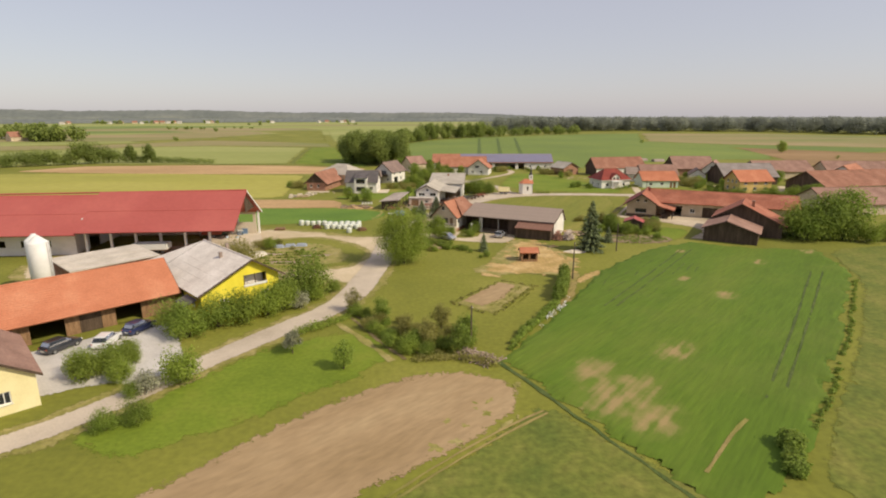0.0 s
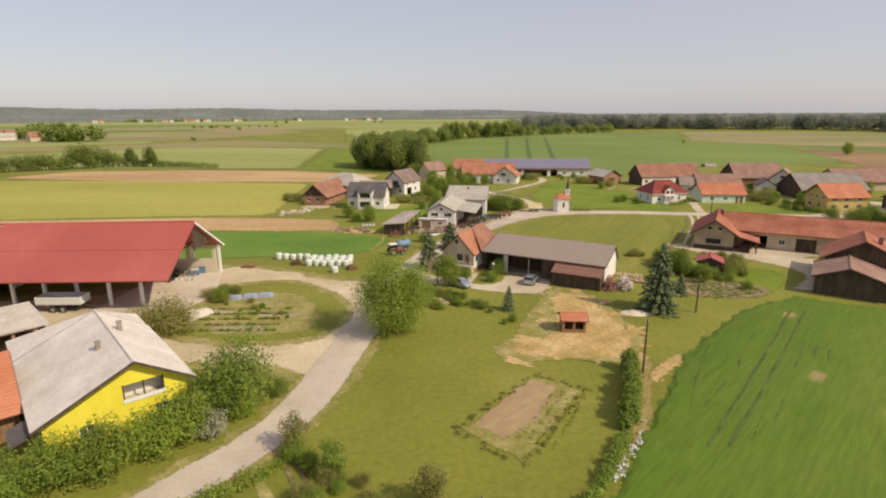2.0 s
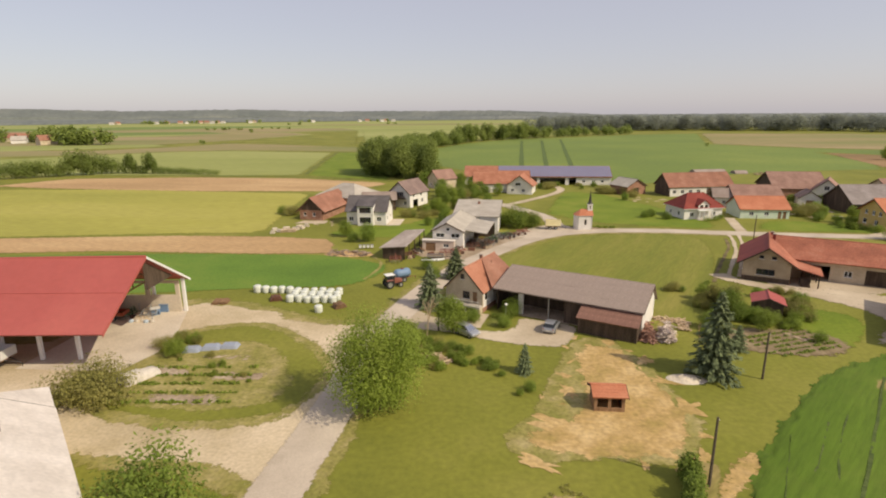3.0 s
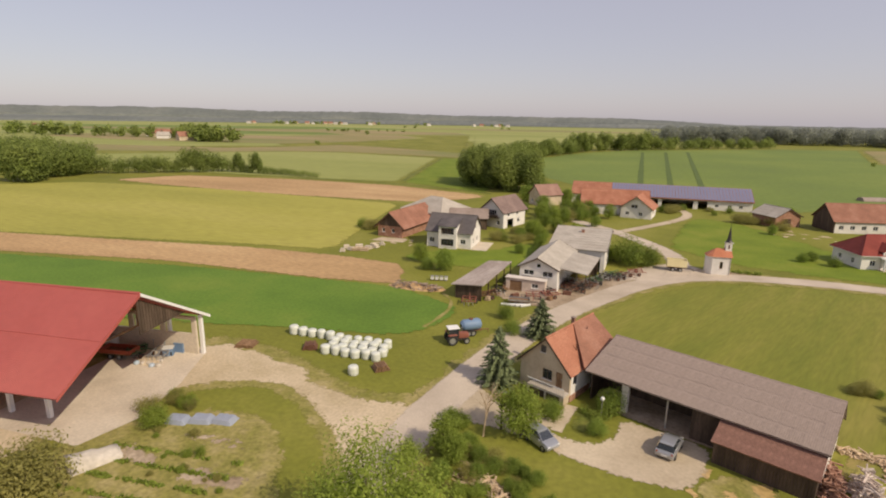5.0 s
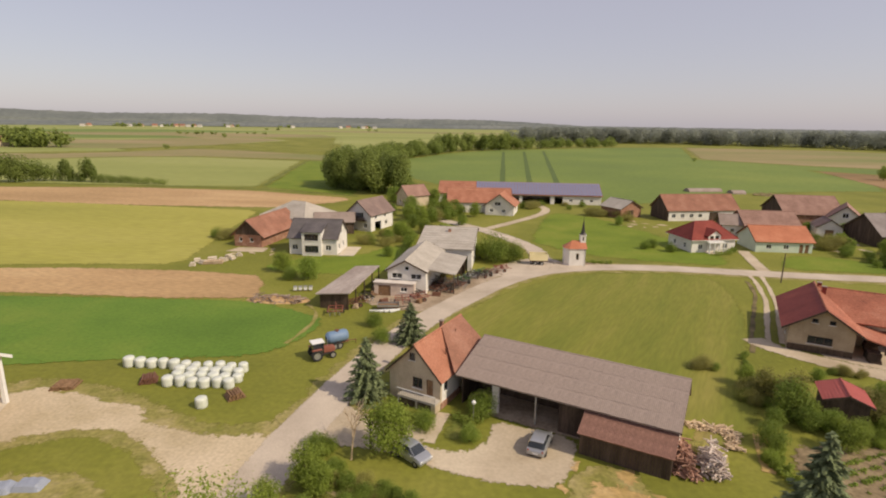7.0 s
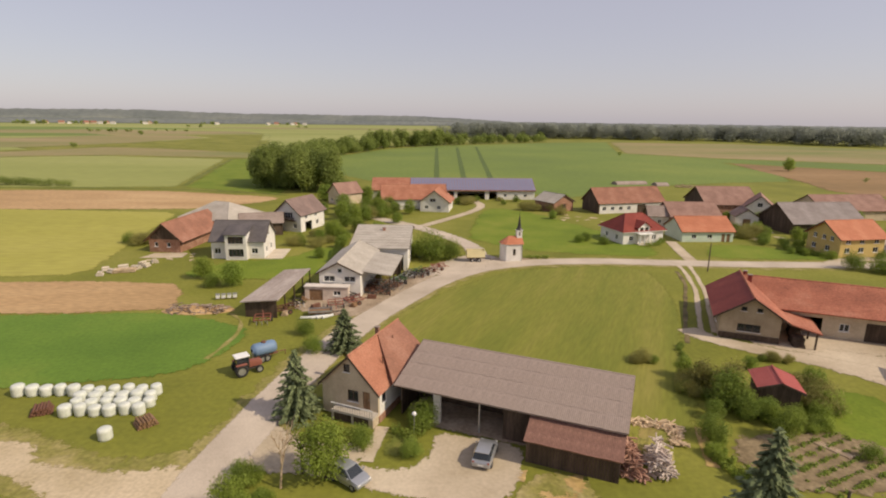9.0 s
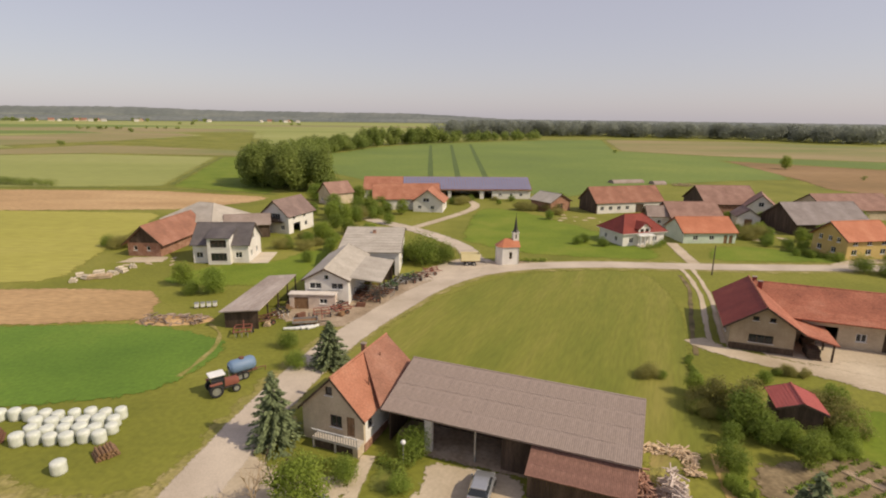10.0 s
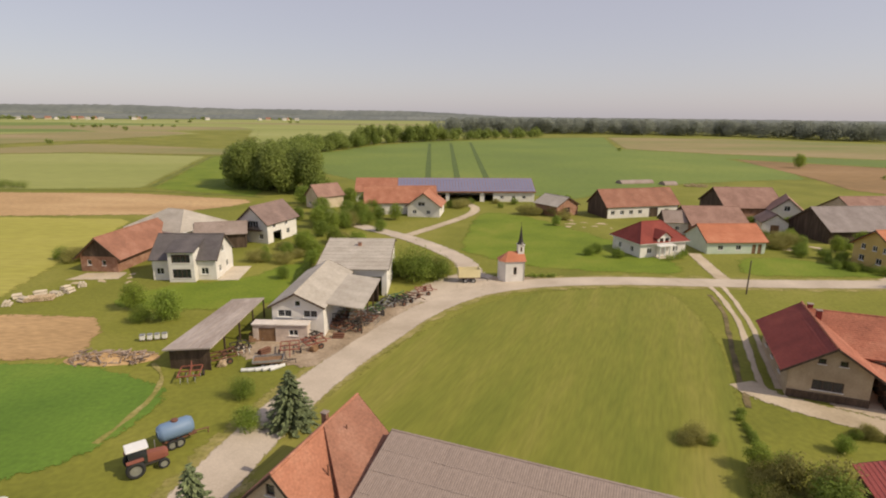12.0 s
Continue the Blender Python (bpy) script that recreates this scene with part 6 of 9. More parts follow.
opening(annex, (-3.6, -0.75), (3.4, -0.75), (0.7, 2.9, 0.0, 1.9, "d"), 0.22, M["plaster_pink"])
opening(annex, (-3.6, -0.75), (3.4, -0.75), (4.6, 5.8, 0.9, 1.7, "w"), 0.22, M["white_paint"])
part("roof", box(bmesh.new(), -3.75, 3.55, -0.95, 0.75, 2.303, 2.47, 0.03), M["eternit_light"], annex)
lean2 = thing("lean_to", "open machine shelter with pale grey corrugated roof", "shed", -1.2, 163.0, 82)
slab_roof(lean2, "roof", "eternit_mid", [(-0.4, -5.0, 3.7), (13.0, -5.0, 3.7), (13.0, 0.2, 4.35), (-0.4, 0.2, 4.35)], course=1.4)
for px in (0.1, 4.3, 8.5, 12.6):
    bm = bmesh.new()
    box(bm, px - 0.1, px + 0.1, -4.7, -4.5, -0.1, 3.65)
    part("post", bm, M["wood_dark"], lean2)
bm = bmesh.new()
box(bm, 12.7, 12.8, -4.6, 0, -0.1, 3.7)
part("back_wall", bm, M["wood_dark"], lean2)
gabled("barn", "white barn with broad pale grey corrugated roof", "barn", -3.6, 190.6, -4.5, 11.0, -12.0, 3.0, 4.5, 5.6, 6.5, "plaster_white", "eternit_mid",
       {"right": [(6.6, 10.2, 0, 3.2, "n")], "back": [(3, 4.2, 1.4, 2.4, "w"), (8, 9.2, 1.4, 2.4, "w")]}, over=0.5, verge=0.4, course=1.4, chimneys=[(5.5, -3.0, 6.7)])
wshed = thing("shed", "low dark wooden shed with worn grey corrugated roof", "shed", -15.5, 152.7, 81.5)
slab_roof(wshed, "roof", "eternit_worn", [(0, -2.9, 3.0), (17.0, -2.3, 3.0), (17.0, 2.4, 2.6), (0, 2.8, 2.5)], course=1.3)
boards(wshed, "board", "wood_dark", [(0.5, 0.54, -2.5 + i * 0.24, -2.275 + i * 0.24, -0.05, 2.75 - 0.015 * i) for i in range(20)] + [(0.55 + i * 0.25, 0.785 + i * 0.25, 2.1, 2.14, -0.05, 2.3) for i in range(64)])
for px in (0.6, 4.8, 9.0, 13.2, 17.0):
    bm = bmesh.new()
    box(bm, px - 0.09, px + 0.09, -2.2, -2.02, -0.1, 2.85)
    part("post", bm, M["wood_dark"], wshed)

# white house with dark roof, brick house, grey barn and the house behind
wh = gabled("house", "modern white house with anthracite tile roof and balcony bay", "house", -34.0, 192.6, -2, 10.8, -4.3, 4.3, 3.9, 3.9, 7.2, "plaster_white", "tile_dark",
            {"right": [(0.6, 1.9, 1.0, 2.2, "w"), (8.2, 9.5, 1.0, 2.2, "w")], "back": [(1.5, 2.7, 1.0, 2.2, "w"), (5, 6.2, 1.0, 2.2, "w"), (3.2, 4.6, 4.2, 5.4, "w")]}, over=0.5, verge=0.4)
bm = bmesh.new()
wall_mesh(bm, (3.3, -5.6), (7.6, -5.6), [(0, 5.4), (4.3, 5.4)], [(0.6, 3.7, 0.7, 2.3), (0.6, 3.7, 3.4, 4.9)], 0.25)
wall_mesh(bm, (7.6, -5.34), (7.6, -2.0), [(0, 5.4), (3.3, 5.4)], [], 0.25)
wall_mesh(bm, (3.3, -2.0), (3.3, -5.34), [(0, 5.4), (3.3, 5.4)], [], 0.25)
bay = part("bay", bm, M["plaster_white"], wh, weld=True)
for z0, z1 in ((0.7, 2.3), (3.4, 4.9)):
    opening(wh, (3.3, -5.6), (7.6, -5.6), (0.6, 3.7, z0, z1, "w"), 0.25, M["wood_dark"])
slab_roof(wh, "dormer_roof", "tile_dark", [(3.0, -6.0, 5.35), (7.9, -6.0, 5.35), (7.9, -0.8, 6.7), (3.0, -0.8, 6.7)], course=0.4)
tagged(part("terrace", box(bmesh.new(), -23.1, -19.6, 187.4, 196, -0.05, 0.14), M["concrete"]), "white concrete terrace beside the white house", "terrace", kind="structure")
brickhouse = gabled("house", "unplastered brick house with weathered brown tile roof", "house", -45.9, 193.9, 81, 18.5, -3.5, 3.5, 3.2, 3.2, 6.3, "brick", "tile_old",
       {"front": [(1.2, 2.0, 1.2, 2.2, "w"), (4.0, 4.8, 1.2, 2.2, "w")]}, over=1.0, verge=0.6, gable="brick")
for i in range(22):
    yy = -3.42 + i * 0.31
    top = 3.25 + (3.5 - abs(yy + 0.14)) * 0.86
    if top > 3.5:
        part("gable_board", box(bmesh.new(), -0.05, -0.006, yy, yy + 0.29, 2.9, top), M["wood_dark"], brickhouse)
hipped("barn", "broad barn with pale grey hipped roof", "barn", -47.2, 220.0, -25, 14.5, -6.5, 6.5, 4.3, 7.6, "plaster_beige", "eternit_mid", 5.0, 9.5, over=0.6)
gabled("shed", "low link building with worn grey roof", "shed", -35, 212.5, 12, 10, -3.0, 3.0, 3.4, 3.4, 5.2, "wood_dark", "eternit", {}, over=0.6)
h3 = gabled("house", "two-storey white house with dark brown roof and wooden balcony", "house", -24.2, 216.2, 66, 11, -3.9, 3.9, 4.7, 4.7, 8.1, "plaster_white", "tile_slate",
            {"front": W([1.6, 6.0], 1.1, 0.9, 2.1) + [(2.4, 5.4, 3.4, 5.0, "w")], "right": [(2, 5, 0, 2.4, "n"), (7, 8.2, 1, 2.2, "w")] + W([2.5, 7], 1.1, 3.2, 4.3)}, over=0.6, verge=0.7)
bm = bmesh.new()
box(bm, -1.0, -0.004, -2.6, 2.6, 2.85, 3.0)
for i in range(18):
    yy = -2.55 + i * 0.285
    box(bm, -0.97, -0.93, yy, yy + 0.17, 3.003, 3.9)
part("balcony", bm, M["wood_dark"], h3)

# solar barn and the houses at the far side
solar = gabled("barn", "long white barn with orange tiles and a roof of solar panels", "barn", -5.5, 281.8, -1.5, 60, -7.3, 7.3, 3.5, 3.5, 6.9, "plaster_white", "tile_orange",
               {"right": [(26, 30, 0, 2.9, "n"), (31.2, 41.5, 0, 2.9, "n"), (43, 46, 0, 2.9, "n")] + W([49, 53, 56.5], 1.2, 1.0, 2.0)}, over=0.7, verge=0.4)
bm = bmesh.new()
box(bm, 0, 0.9, 0, 1.62, 0, 0.05)
panel_mesh = bpy.data.meshes.new("solar_panel")
bm.to_mesh(panel_mesh)
bm.free()
panel_mesh.materials.append(M["solar"])
sl = math.atan2(3.4, 7.3)
for i in range(45):
    for j in range(5):
        p = new("solar_panel", panel_mesh)
        p.parent = solar
        s = -0.3 + j * 1.7
        p.matrix_basis = Matrix.Translation((14.0 + i * 1.03, -7.6 + s * math.cos(sl), 3.66 + s * math.sin(sl))) @ Matrix.Rotation(sl, 4, "X")
hs = gabled("house", "white farmhouse with orange tile roof facing the drive", "house", -1.5, 256, 3, 21, -5.6, 5.6, 3.6, 3.6, 7.4, "plaster_white", "tile_orange", {"right": W([2, 5, 13], 1.1, 0.9, 2.0)}, over=0.6)
gabled("house", "white gabled house front with wooden balcony", "house", 15.5, 246, 78, 10, -4.6, 4.6, 3.4, 3.4, 6.8, "plaster_white", "tile_orange", {"front": W([2, 6], 1.2, 0.9, 2.0) + [(3, 5, 3.1, 4.3, "w")], "right": W([3, 6], 1.1, 0.9, 2.0)}, over=0.7, verge=0.8)
gabled("house", "small house half hidden by trees with grey roof", "house", -18, 262, 40, 9, -3.5, 3.5, 4, 4, 7, "plaster_beige", "tile_brown", {"front": W([2, 5], 1, 1, 2)}, over=0.6)
gabled("shed", "brick shed with pale grey gable roof", "shed", 57.6, 246.6, 119, 9, -4.3, 4.3, 3.2, 3.2, 5.4, "brick", "eternit_mid", {"front": [(3, 5.4, 0, 2.5, "g")]}, over=0.5, verge=0.5, course=1.3)
gabled("barn", "white-walled barn with orange tile roof and dark gable", "barn", 66.6, 247, 11, 24, -5.2, 5.2, 3.5, 3.5, 7.6, "plaster_white", "tile_old", {"right": W([2, 5, 8, 11, 20], 1.3, 1.0, 2.2) + [(14, 17, 0, 2.7, "g")]}, over=0.5, gable="wood_dark")
rw = hipped("house", "white house with dark red hipped roof and porch columns", "house", 57.0, 203.4, 14, 11.5, -4.6, 4.6, 3.2, 6.7, "plaster_white", "tile_red", 3.4, 8.4, {"right": W([2, 8.6], 1.2, 0.8, 2.0), "front": W([2.5, 6.5], 1.0, 0.8, 2.0)}, over=0.6)
bm = bmesh.new()
box(bm, 3.4, 7.6, -6.4, -4.604, 2.5, 2.7)
part("porch_roof", bm, M["white_paint"], rw)
part("porch_step", box(bmesh.new(), 3.4, 7.6, -6.4, -4.604, -0.1, 0.2), M["concrete"], rw)
for k in range(4):
    bm = bmesh.new()
    rod(bm, (3.6 + k * 1.27, -6.2, 0.2), (3.6 + k * 1.27, -6.2, 2.5), 0.14, n=8)
    part("column", bm, M["white_paint"], rw)
bm = bmesh.new()
wall_mesh(bm, (3.9, -5.0), (7.1, -5.0), [(0, 4.1), (1.6, 5.3), (3.2, 4.1)], [(0.4, 1.4, 2.9, 4.0), (1.8, 2.8, 2.9, 4.0)], 0.25)
part("dormer", bm, M["plaster_white"], rw, weld=True)
for u in (0.4, 1.8):
    opening(rw, (3.9, -5.0), (7.1, -5.0), (u, u + 1.0, 2.9, 4.0, "w"), 0.25, M["wood_dark"])
for s in (-1, 1):
    slab_roof(rw, "dormer_roof", "tile_red", [(5.5 + s * 2.0, -5.4, 4.0), (5.5 + s * 2.0, -1.0, 4.0), (5.5, -1.0, 5.5), (5.5, -5.4, 5.5)], course=0.4)
gabled("house", "long mint green house with new orange tile roof", "house", 74.3, 206.4, -1, 13.0, -4.7, 4.7, 2.75, 2.75, 5.5, "plaster_mint", "tile_bright", {"right": W([3, 7], 1.2, 0.8, 1.9) + [(10, 10.9, 0, 2.0, "d"), (11.3, 12.2, 0, 2.0, "d")]}, over=0.5)
gabled("barn", "old barn with weathered brown tile roof", "barn", 103, 249, -5, 17, -8, 8, 3.4, 3.4, 8.0, "brick", "tile_brown", {}, over=0.6, gable="wood_dark")
gabled("barn", "low barn with dark brown tile roof", "barn", 80.5, 225, -4, 14, -6.5, 6, 2.8, 2.8, 6.4, "brick", "tile_brown", {}, over=0.5)
gabled("house", "small pale house with worn grey roof", "house", 75.2, 224.4, -10, 6.0, -2.8, 2.8, 3.2, 3.2, 5.4, "plaster_white", "eternit", {"right": W([3], 1.0, 1.0, 2.0)}, over=0.5, verge=0.4, gable="wood_dark")
gabled("shed", "small white gabled outbuilding", "shed", 103.0, 220.6, 72, 7, -3.0, 3.0, 2.9, 2.9, 4.9, "plaster_white", "tile_slate", {"front": [(2, 4, 0, 2.2, "d")]}, over=0.3, verge=0.3)
gabled("house", "white house with dark brown roof and gable window", "house", 114, 231.5, 58, 10, -4.0, 4.0, 3.8, 3.8, 7.2, "plaster_white", "tile_brown", {"front": W([2, 5.6], 1.1, 1.0, 2.2) + [(3.2, 4.7, 3.8, 5.2, "w")]}, over=0.6, verge=0.6)
gabled("barn", "dark board barn with broad grey roof", "barn", 108, 215.8, 2, 21, -6.6, 6.6, 3.3, 3.3, 7.6, "wood_dark", "slate_grey", {}, over=0.7)
gabled("house", "ochre yellow house with orange roof and roof window", "house", 100.9, 189.4, 6, 11.5, -4.4, 4.4, 4.5, 4.5, 7.5, "plaster_ochre", "tile_bright", {"front": W([2, 5.6], 1.2, 1.0, 2.2) + W([2, 4.4, 6.5], 1.0, 3.4, 4.5), "right": W([2, 5.6, 9.4], 1.4, 1.0, 2.2) + W([2, 5.6, 9.4], 1.3, 3.1, 4.1)}, over=0.7, verge=0.7)
gabled("barn", "long barn with orange tile roof beyond the village", "barn", 132.5, 236, 2, 24, -7, 7, 3.2, 3.2, 7.0, "plaster_beige", "tile_brown", {}, over=0.6)
gabled("barn", "wide barn with pale orange tile roof", "barn", 124, 186, 12, 32, -8, 8, 3.4, 3.4, 7.5, "plaster_beige", "tile_old", {}, over=0.6, gable="wood_dark")
gabled("barn", "low barn with weathered brown tile roof", "barn", 103, 151, 3, 34, -7, 7, 3.0, 3.0, 6.4, "plaster_beige", "tile_brown", {}, over=0.6)
gabled("house", "house with pale red tile roof among trees", "house", 150, 205, 40, 16, -5, 5, 4, 4, 7.6, "plaster_white", "tile_orange", {}, over=0.6)
gabled("barn", "barn with dark red roof behind the houses", "barn", 160, 232, -8, 30, -7, 7, 3.4, 3.4, 7.2, "plaster_beige", "tile_brown", {}, over=0.6)
osh = gabled("shed", "small orange-roofed open wooden shelter", "shed", 14.6, 97.9, 0, 3.0, -1.2, 1.2, 1.75, 1.75, 2.25, "wood", "tile_bright", {"right": [(0.3, 1.35, 0.45, 1.6, "n"), (1.65, 2.7, 0.45, 1.6, "n")]}, over=0.3, verge=0.25, th=0.12)
gabled("shed", "dark wooden garden shed with red roof", "shed", 44.6, 124.6, 68, 3.8, -1.9, 1.9, 2.0, 2.0, 2.7, "wood_dark", "metal_red", {}, over=0.35, verge=0.3, th=0.12)

# ---- woods, trees, hedges ----
RT = random.Random(11)
standing_crop("crop", [(6.5, 55.5), (13, 65.5), (19.4, 76.7), (22, 81.5), (28.7, 92.0), (36, 100.5), (43.6, 107.6), (52.6, 112.6), (62, 107.5), (75, 106), (70.5, 90), (60, 76), (48.4, 61.4), (39, 50), (32.7, 42), (26, 35), (20.5, 31.5), (18.0, 34.6), (14.8, 40.5), (12.1, 45.8), (9.2, 51.4)],
              0.22, (M["crop"], (0.155, 0.19, 0.032), (0.36, 0.25, 0.12)), "bright green young grain with tramlines and bare patches", 49, ((31.0, 47.0, 63.4, 89.8), (32.6, 47.0, 65.4, 89.8), (23.0, 72.5, 48.1, 105.8), (24.8, 72.5, 50.2, 105.9)), ((17.6, 48.0, 8.0), (16.0, 53.0, 5.0), (19.4, 43.5, 5.0), (42.6, 77.3, 3.6), (58, 96, 3.0), (39.8, 85.8, 2.4), (27, 58, 5.0), (72, 104, 3.4), (47, 104, 2.2)))
# thin dark ribbons on the canopy, coloured as the shade between the drilled rows
for gap in ([(31.8, 93.5), (26.6, 84.5), (23.6, 78.0)], [(39.2, 97.5), (35.2, 92.2), (31.9, 86.7)], [(44.1, 95.1), (41.2, 91.2), (38.8, 88.0)],
            [(29.8, 84.2), (27.1, 81.2), (25.4, 79.0)], [(46.2, 95.8), (44.0, 93.0), (42.2, 90.3)], [(45.5, 92.7), (44.2, 91.0), (43.1, 89.2)], [(30.2, 77.7), (28.6, 75.6), (27.0, 73.4)], [(36.5, 96.0), (33.5, 91.6), (31.0, 88.2)], [(33.6, 80.6), (31.2, 77.4), (29.4, 75.2)]):
    ribbon("row_gap", gap, 0.1, M["tram"], 0.19, "thin dark ribbon painted as the shade between grain rows", "track", 0.14)

big = broad_tree("tree", "large round tree with fresh green leaves at the road", -6.9, 95.6, 11.2, 10.6, 28000, M["leaf_bright"], 3, 0.19, 0.05, lobes=26, full=0.97, inner=0.45, low=0.08)
sp = spruce("spruce", "dark green spruce tree", 29.5, 105.3, 10.2, 6.0, 1, 5200)
again(sp, -4.9, 125.6, 0.82, 40, sz=0.7, label="dark green spruce beside the farmhouse")
again(sp, -1.8, 141.0, 0.84, 190, sz=0.56, label="small dark spruce at the roadside")
again(sp, 8.2, 104.6, 0.37, 10, label="young spruce on the meadow")
again(sp, 35.2, 112.4, 0.42, 70, sz=0.34)
app = broad_tree("tree", "small fruit tree with young olive leaves", -12.0, 70.6, 3.5, 3.0, 1900, M["leaf_olive"], 5, 0.16, 0.04, lobes=8, low=0.15)
app2 = broad_tree("tree", "small green fruit tree on the meadow", -7.7, 67.1, 3.6, 3.0, 2000, M["leaf_mid"], 6, 0.16, 0.04, lobes=8, low=0.15)
for x, y, s, a in ((0.1, 64.5, 1.05, 30), (3.0, 60.2, 1.1, 80), (-4.2, 61.8, 0.9, 150), (-10.2, 53.4, 0.95, 200), (-1.5, 59.5, 1.0, 250), (-6.0, 58.5, 0.6, 20), (2.2, 57.2, 1.15, 60)):
    again(app if a % 20 else app2, x, y, s, a)
pale = broad_tree("tree", "small fruit tree in pale blossom", -16.7, 57.2, 2.7, 2.7, 1100, M["leaf_pale"], 8, 0.18, 0.25, lobes=6)
again(pale, -17.3, 58.4, 0.7, 70)
bushm = shrub("shrub", "dense green garden shrub", -30.8, 61.8, 4.6, 5.0, 4200, M["leaf_mid"], 2, 0.19)
bushb = shrub("shrub", "bright yellow-green garden shrub", -23.6, 69.2, 4.2, 4.4, 3600, M["leaf_bright"], 4, 0.21)
busho = shrub("shrub", "wide olive green garden bush", -37.2, 95.0, 4.8, 8.2, 5200, M["leaf_olive"], 5, 0.24)
bushp = shrub("shrub", "pale flowering lilac bush", -19.8, 72.2, 2.6, 3.0, 1300, M["leaf_pale"], 6, 0.2)
for ob, x, y, s, a in ((bushm, -33.0, 63.6, 1.0, 40), (bushm, -28.4, 65.2, 1.05, 100), (bushb, -26.0, 66.8, 1.1, 60), (bushb, -22.0, 71.6, 1.1, 200), (bushm, -20.2, 77.6, 1.55, 260), (bushb, -18.6, 75.5, 0.7, 10),
                       (bushm, -22.5, 74.8, 0.9, 300), (bushm, -16.5, 79.5, 0.5, 20), (bushb, -36.4, 50.8, 0.75, 44), (bushb, -34.4, 52.4, 0.7, 140), (bushm, -37.6, 52.8, 0.65, 70), (bushb, -32.4, 50.6, 0.6, 300), (bushm, -36.0, 54.4, 0.6, 190), (bushb, -33.6, 54.8, 0.45, 90), (bushb, -26.0, 50.4, 0.9, 240), (bushp, -28.6, 48.6, 0.9, 20), (bushm, -26.4, 43.0, 0.55, 20), (bushm, -28.6, 41.8, 0.5, 120), (bushb, -35.0, 56.4, 0.55, 320), (bushm, -29.5, 47.5, 0.4, 30),
                       (bushb, -34.8, 106.2, 0.6, 130), (busho, -37.6, 108.4, 0.35, 200),
                       (bushm, -27.6, 168.5, 0.6, 150), (bushm, 11.8, 185.5, 1.45, 20), (bushm, 15.5, 186.5, 1.0, 120), (bushb, 8.5, 188.5, 1.0, 220),
                       (bushm, -5.6, 140.5, 0.55, 33), (bushm, 1.9, 119.9, 0.5, 12), (bushm, 6.3, 118.2, 0.42, 70), (bushm, 7.4, 123.2, 0.62, 170),
                       (bushm, 78, 114.6, 1.95, 0), (bushm, 82.5, 116, 1.7, 140), (bushm, 86.5, 114.5, 1.3, 260), (bushb, 90, 112, 1.1, 20), (bushb, 95, 113, 1.0, 80), (bushm, 99, 116, 1.2, 40),
                       (bushb, 44.0, 121.5, 0.5, 90), (bushb, 47.0, 121.8, 0.5, 180), (busho, 49.5, 127.0, 0.55, 300), (bushm, 39.5, 130.5, 0.55, 100), (busho, 35.0, 136.0, 0.34, 45), (bushm, 36.2, 135.4, 0.26, 145), (busho, 34.0, 135.6, 0.22, 245), (bushm, 8.6, 100.4, 0.3, 15), (bushm, 5.6, 103.6, 0.2, 95), (bushb, 7.4, 99.4, 0.2, 195), (bushm, -7.6, 146.4, 0.55, 25), (bushm, 41.5, 122.5, 0.5, 20),
                       (bushm, 34.5, 119.5, 0.6, 60), (bushm, 46.8, 115.5, 0.4, 90), (bushm, 97, 196.5, 0.6, 10), (bushb, 99, 184, 0.5, 60), (bushm, 110, 183.5, 0.5, 120), (bushm, 94, 200.5, 0.6, 200), (bushm, 68.6, 200.5, 0.35, 10), (busho, 48.7, 124.1, 0.55, 10), (busho, 37.9, 130.1, 0.4, 60)):
    again(ob, x, y, s, a)
mid = broad_tree("tree", "leafy garden tree with bright new leaves", -0.8, 115.7, 5.8, 5.2, 4600, M["leaf_bright"], 9, 0.2, 0.05, lobes=12, low=0.12)
mid2 = broad_tree("tree", "spreading dark green garden tree", 39.2, 124.9, 4.4, 4.8, 3600, M["leaf_mid"], 10, 0.2, 0.05, lobes=13, low=0.12)
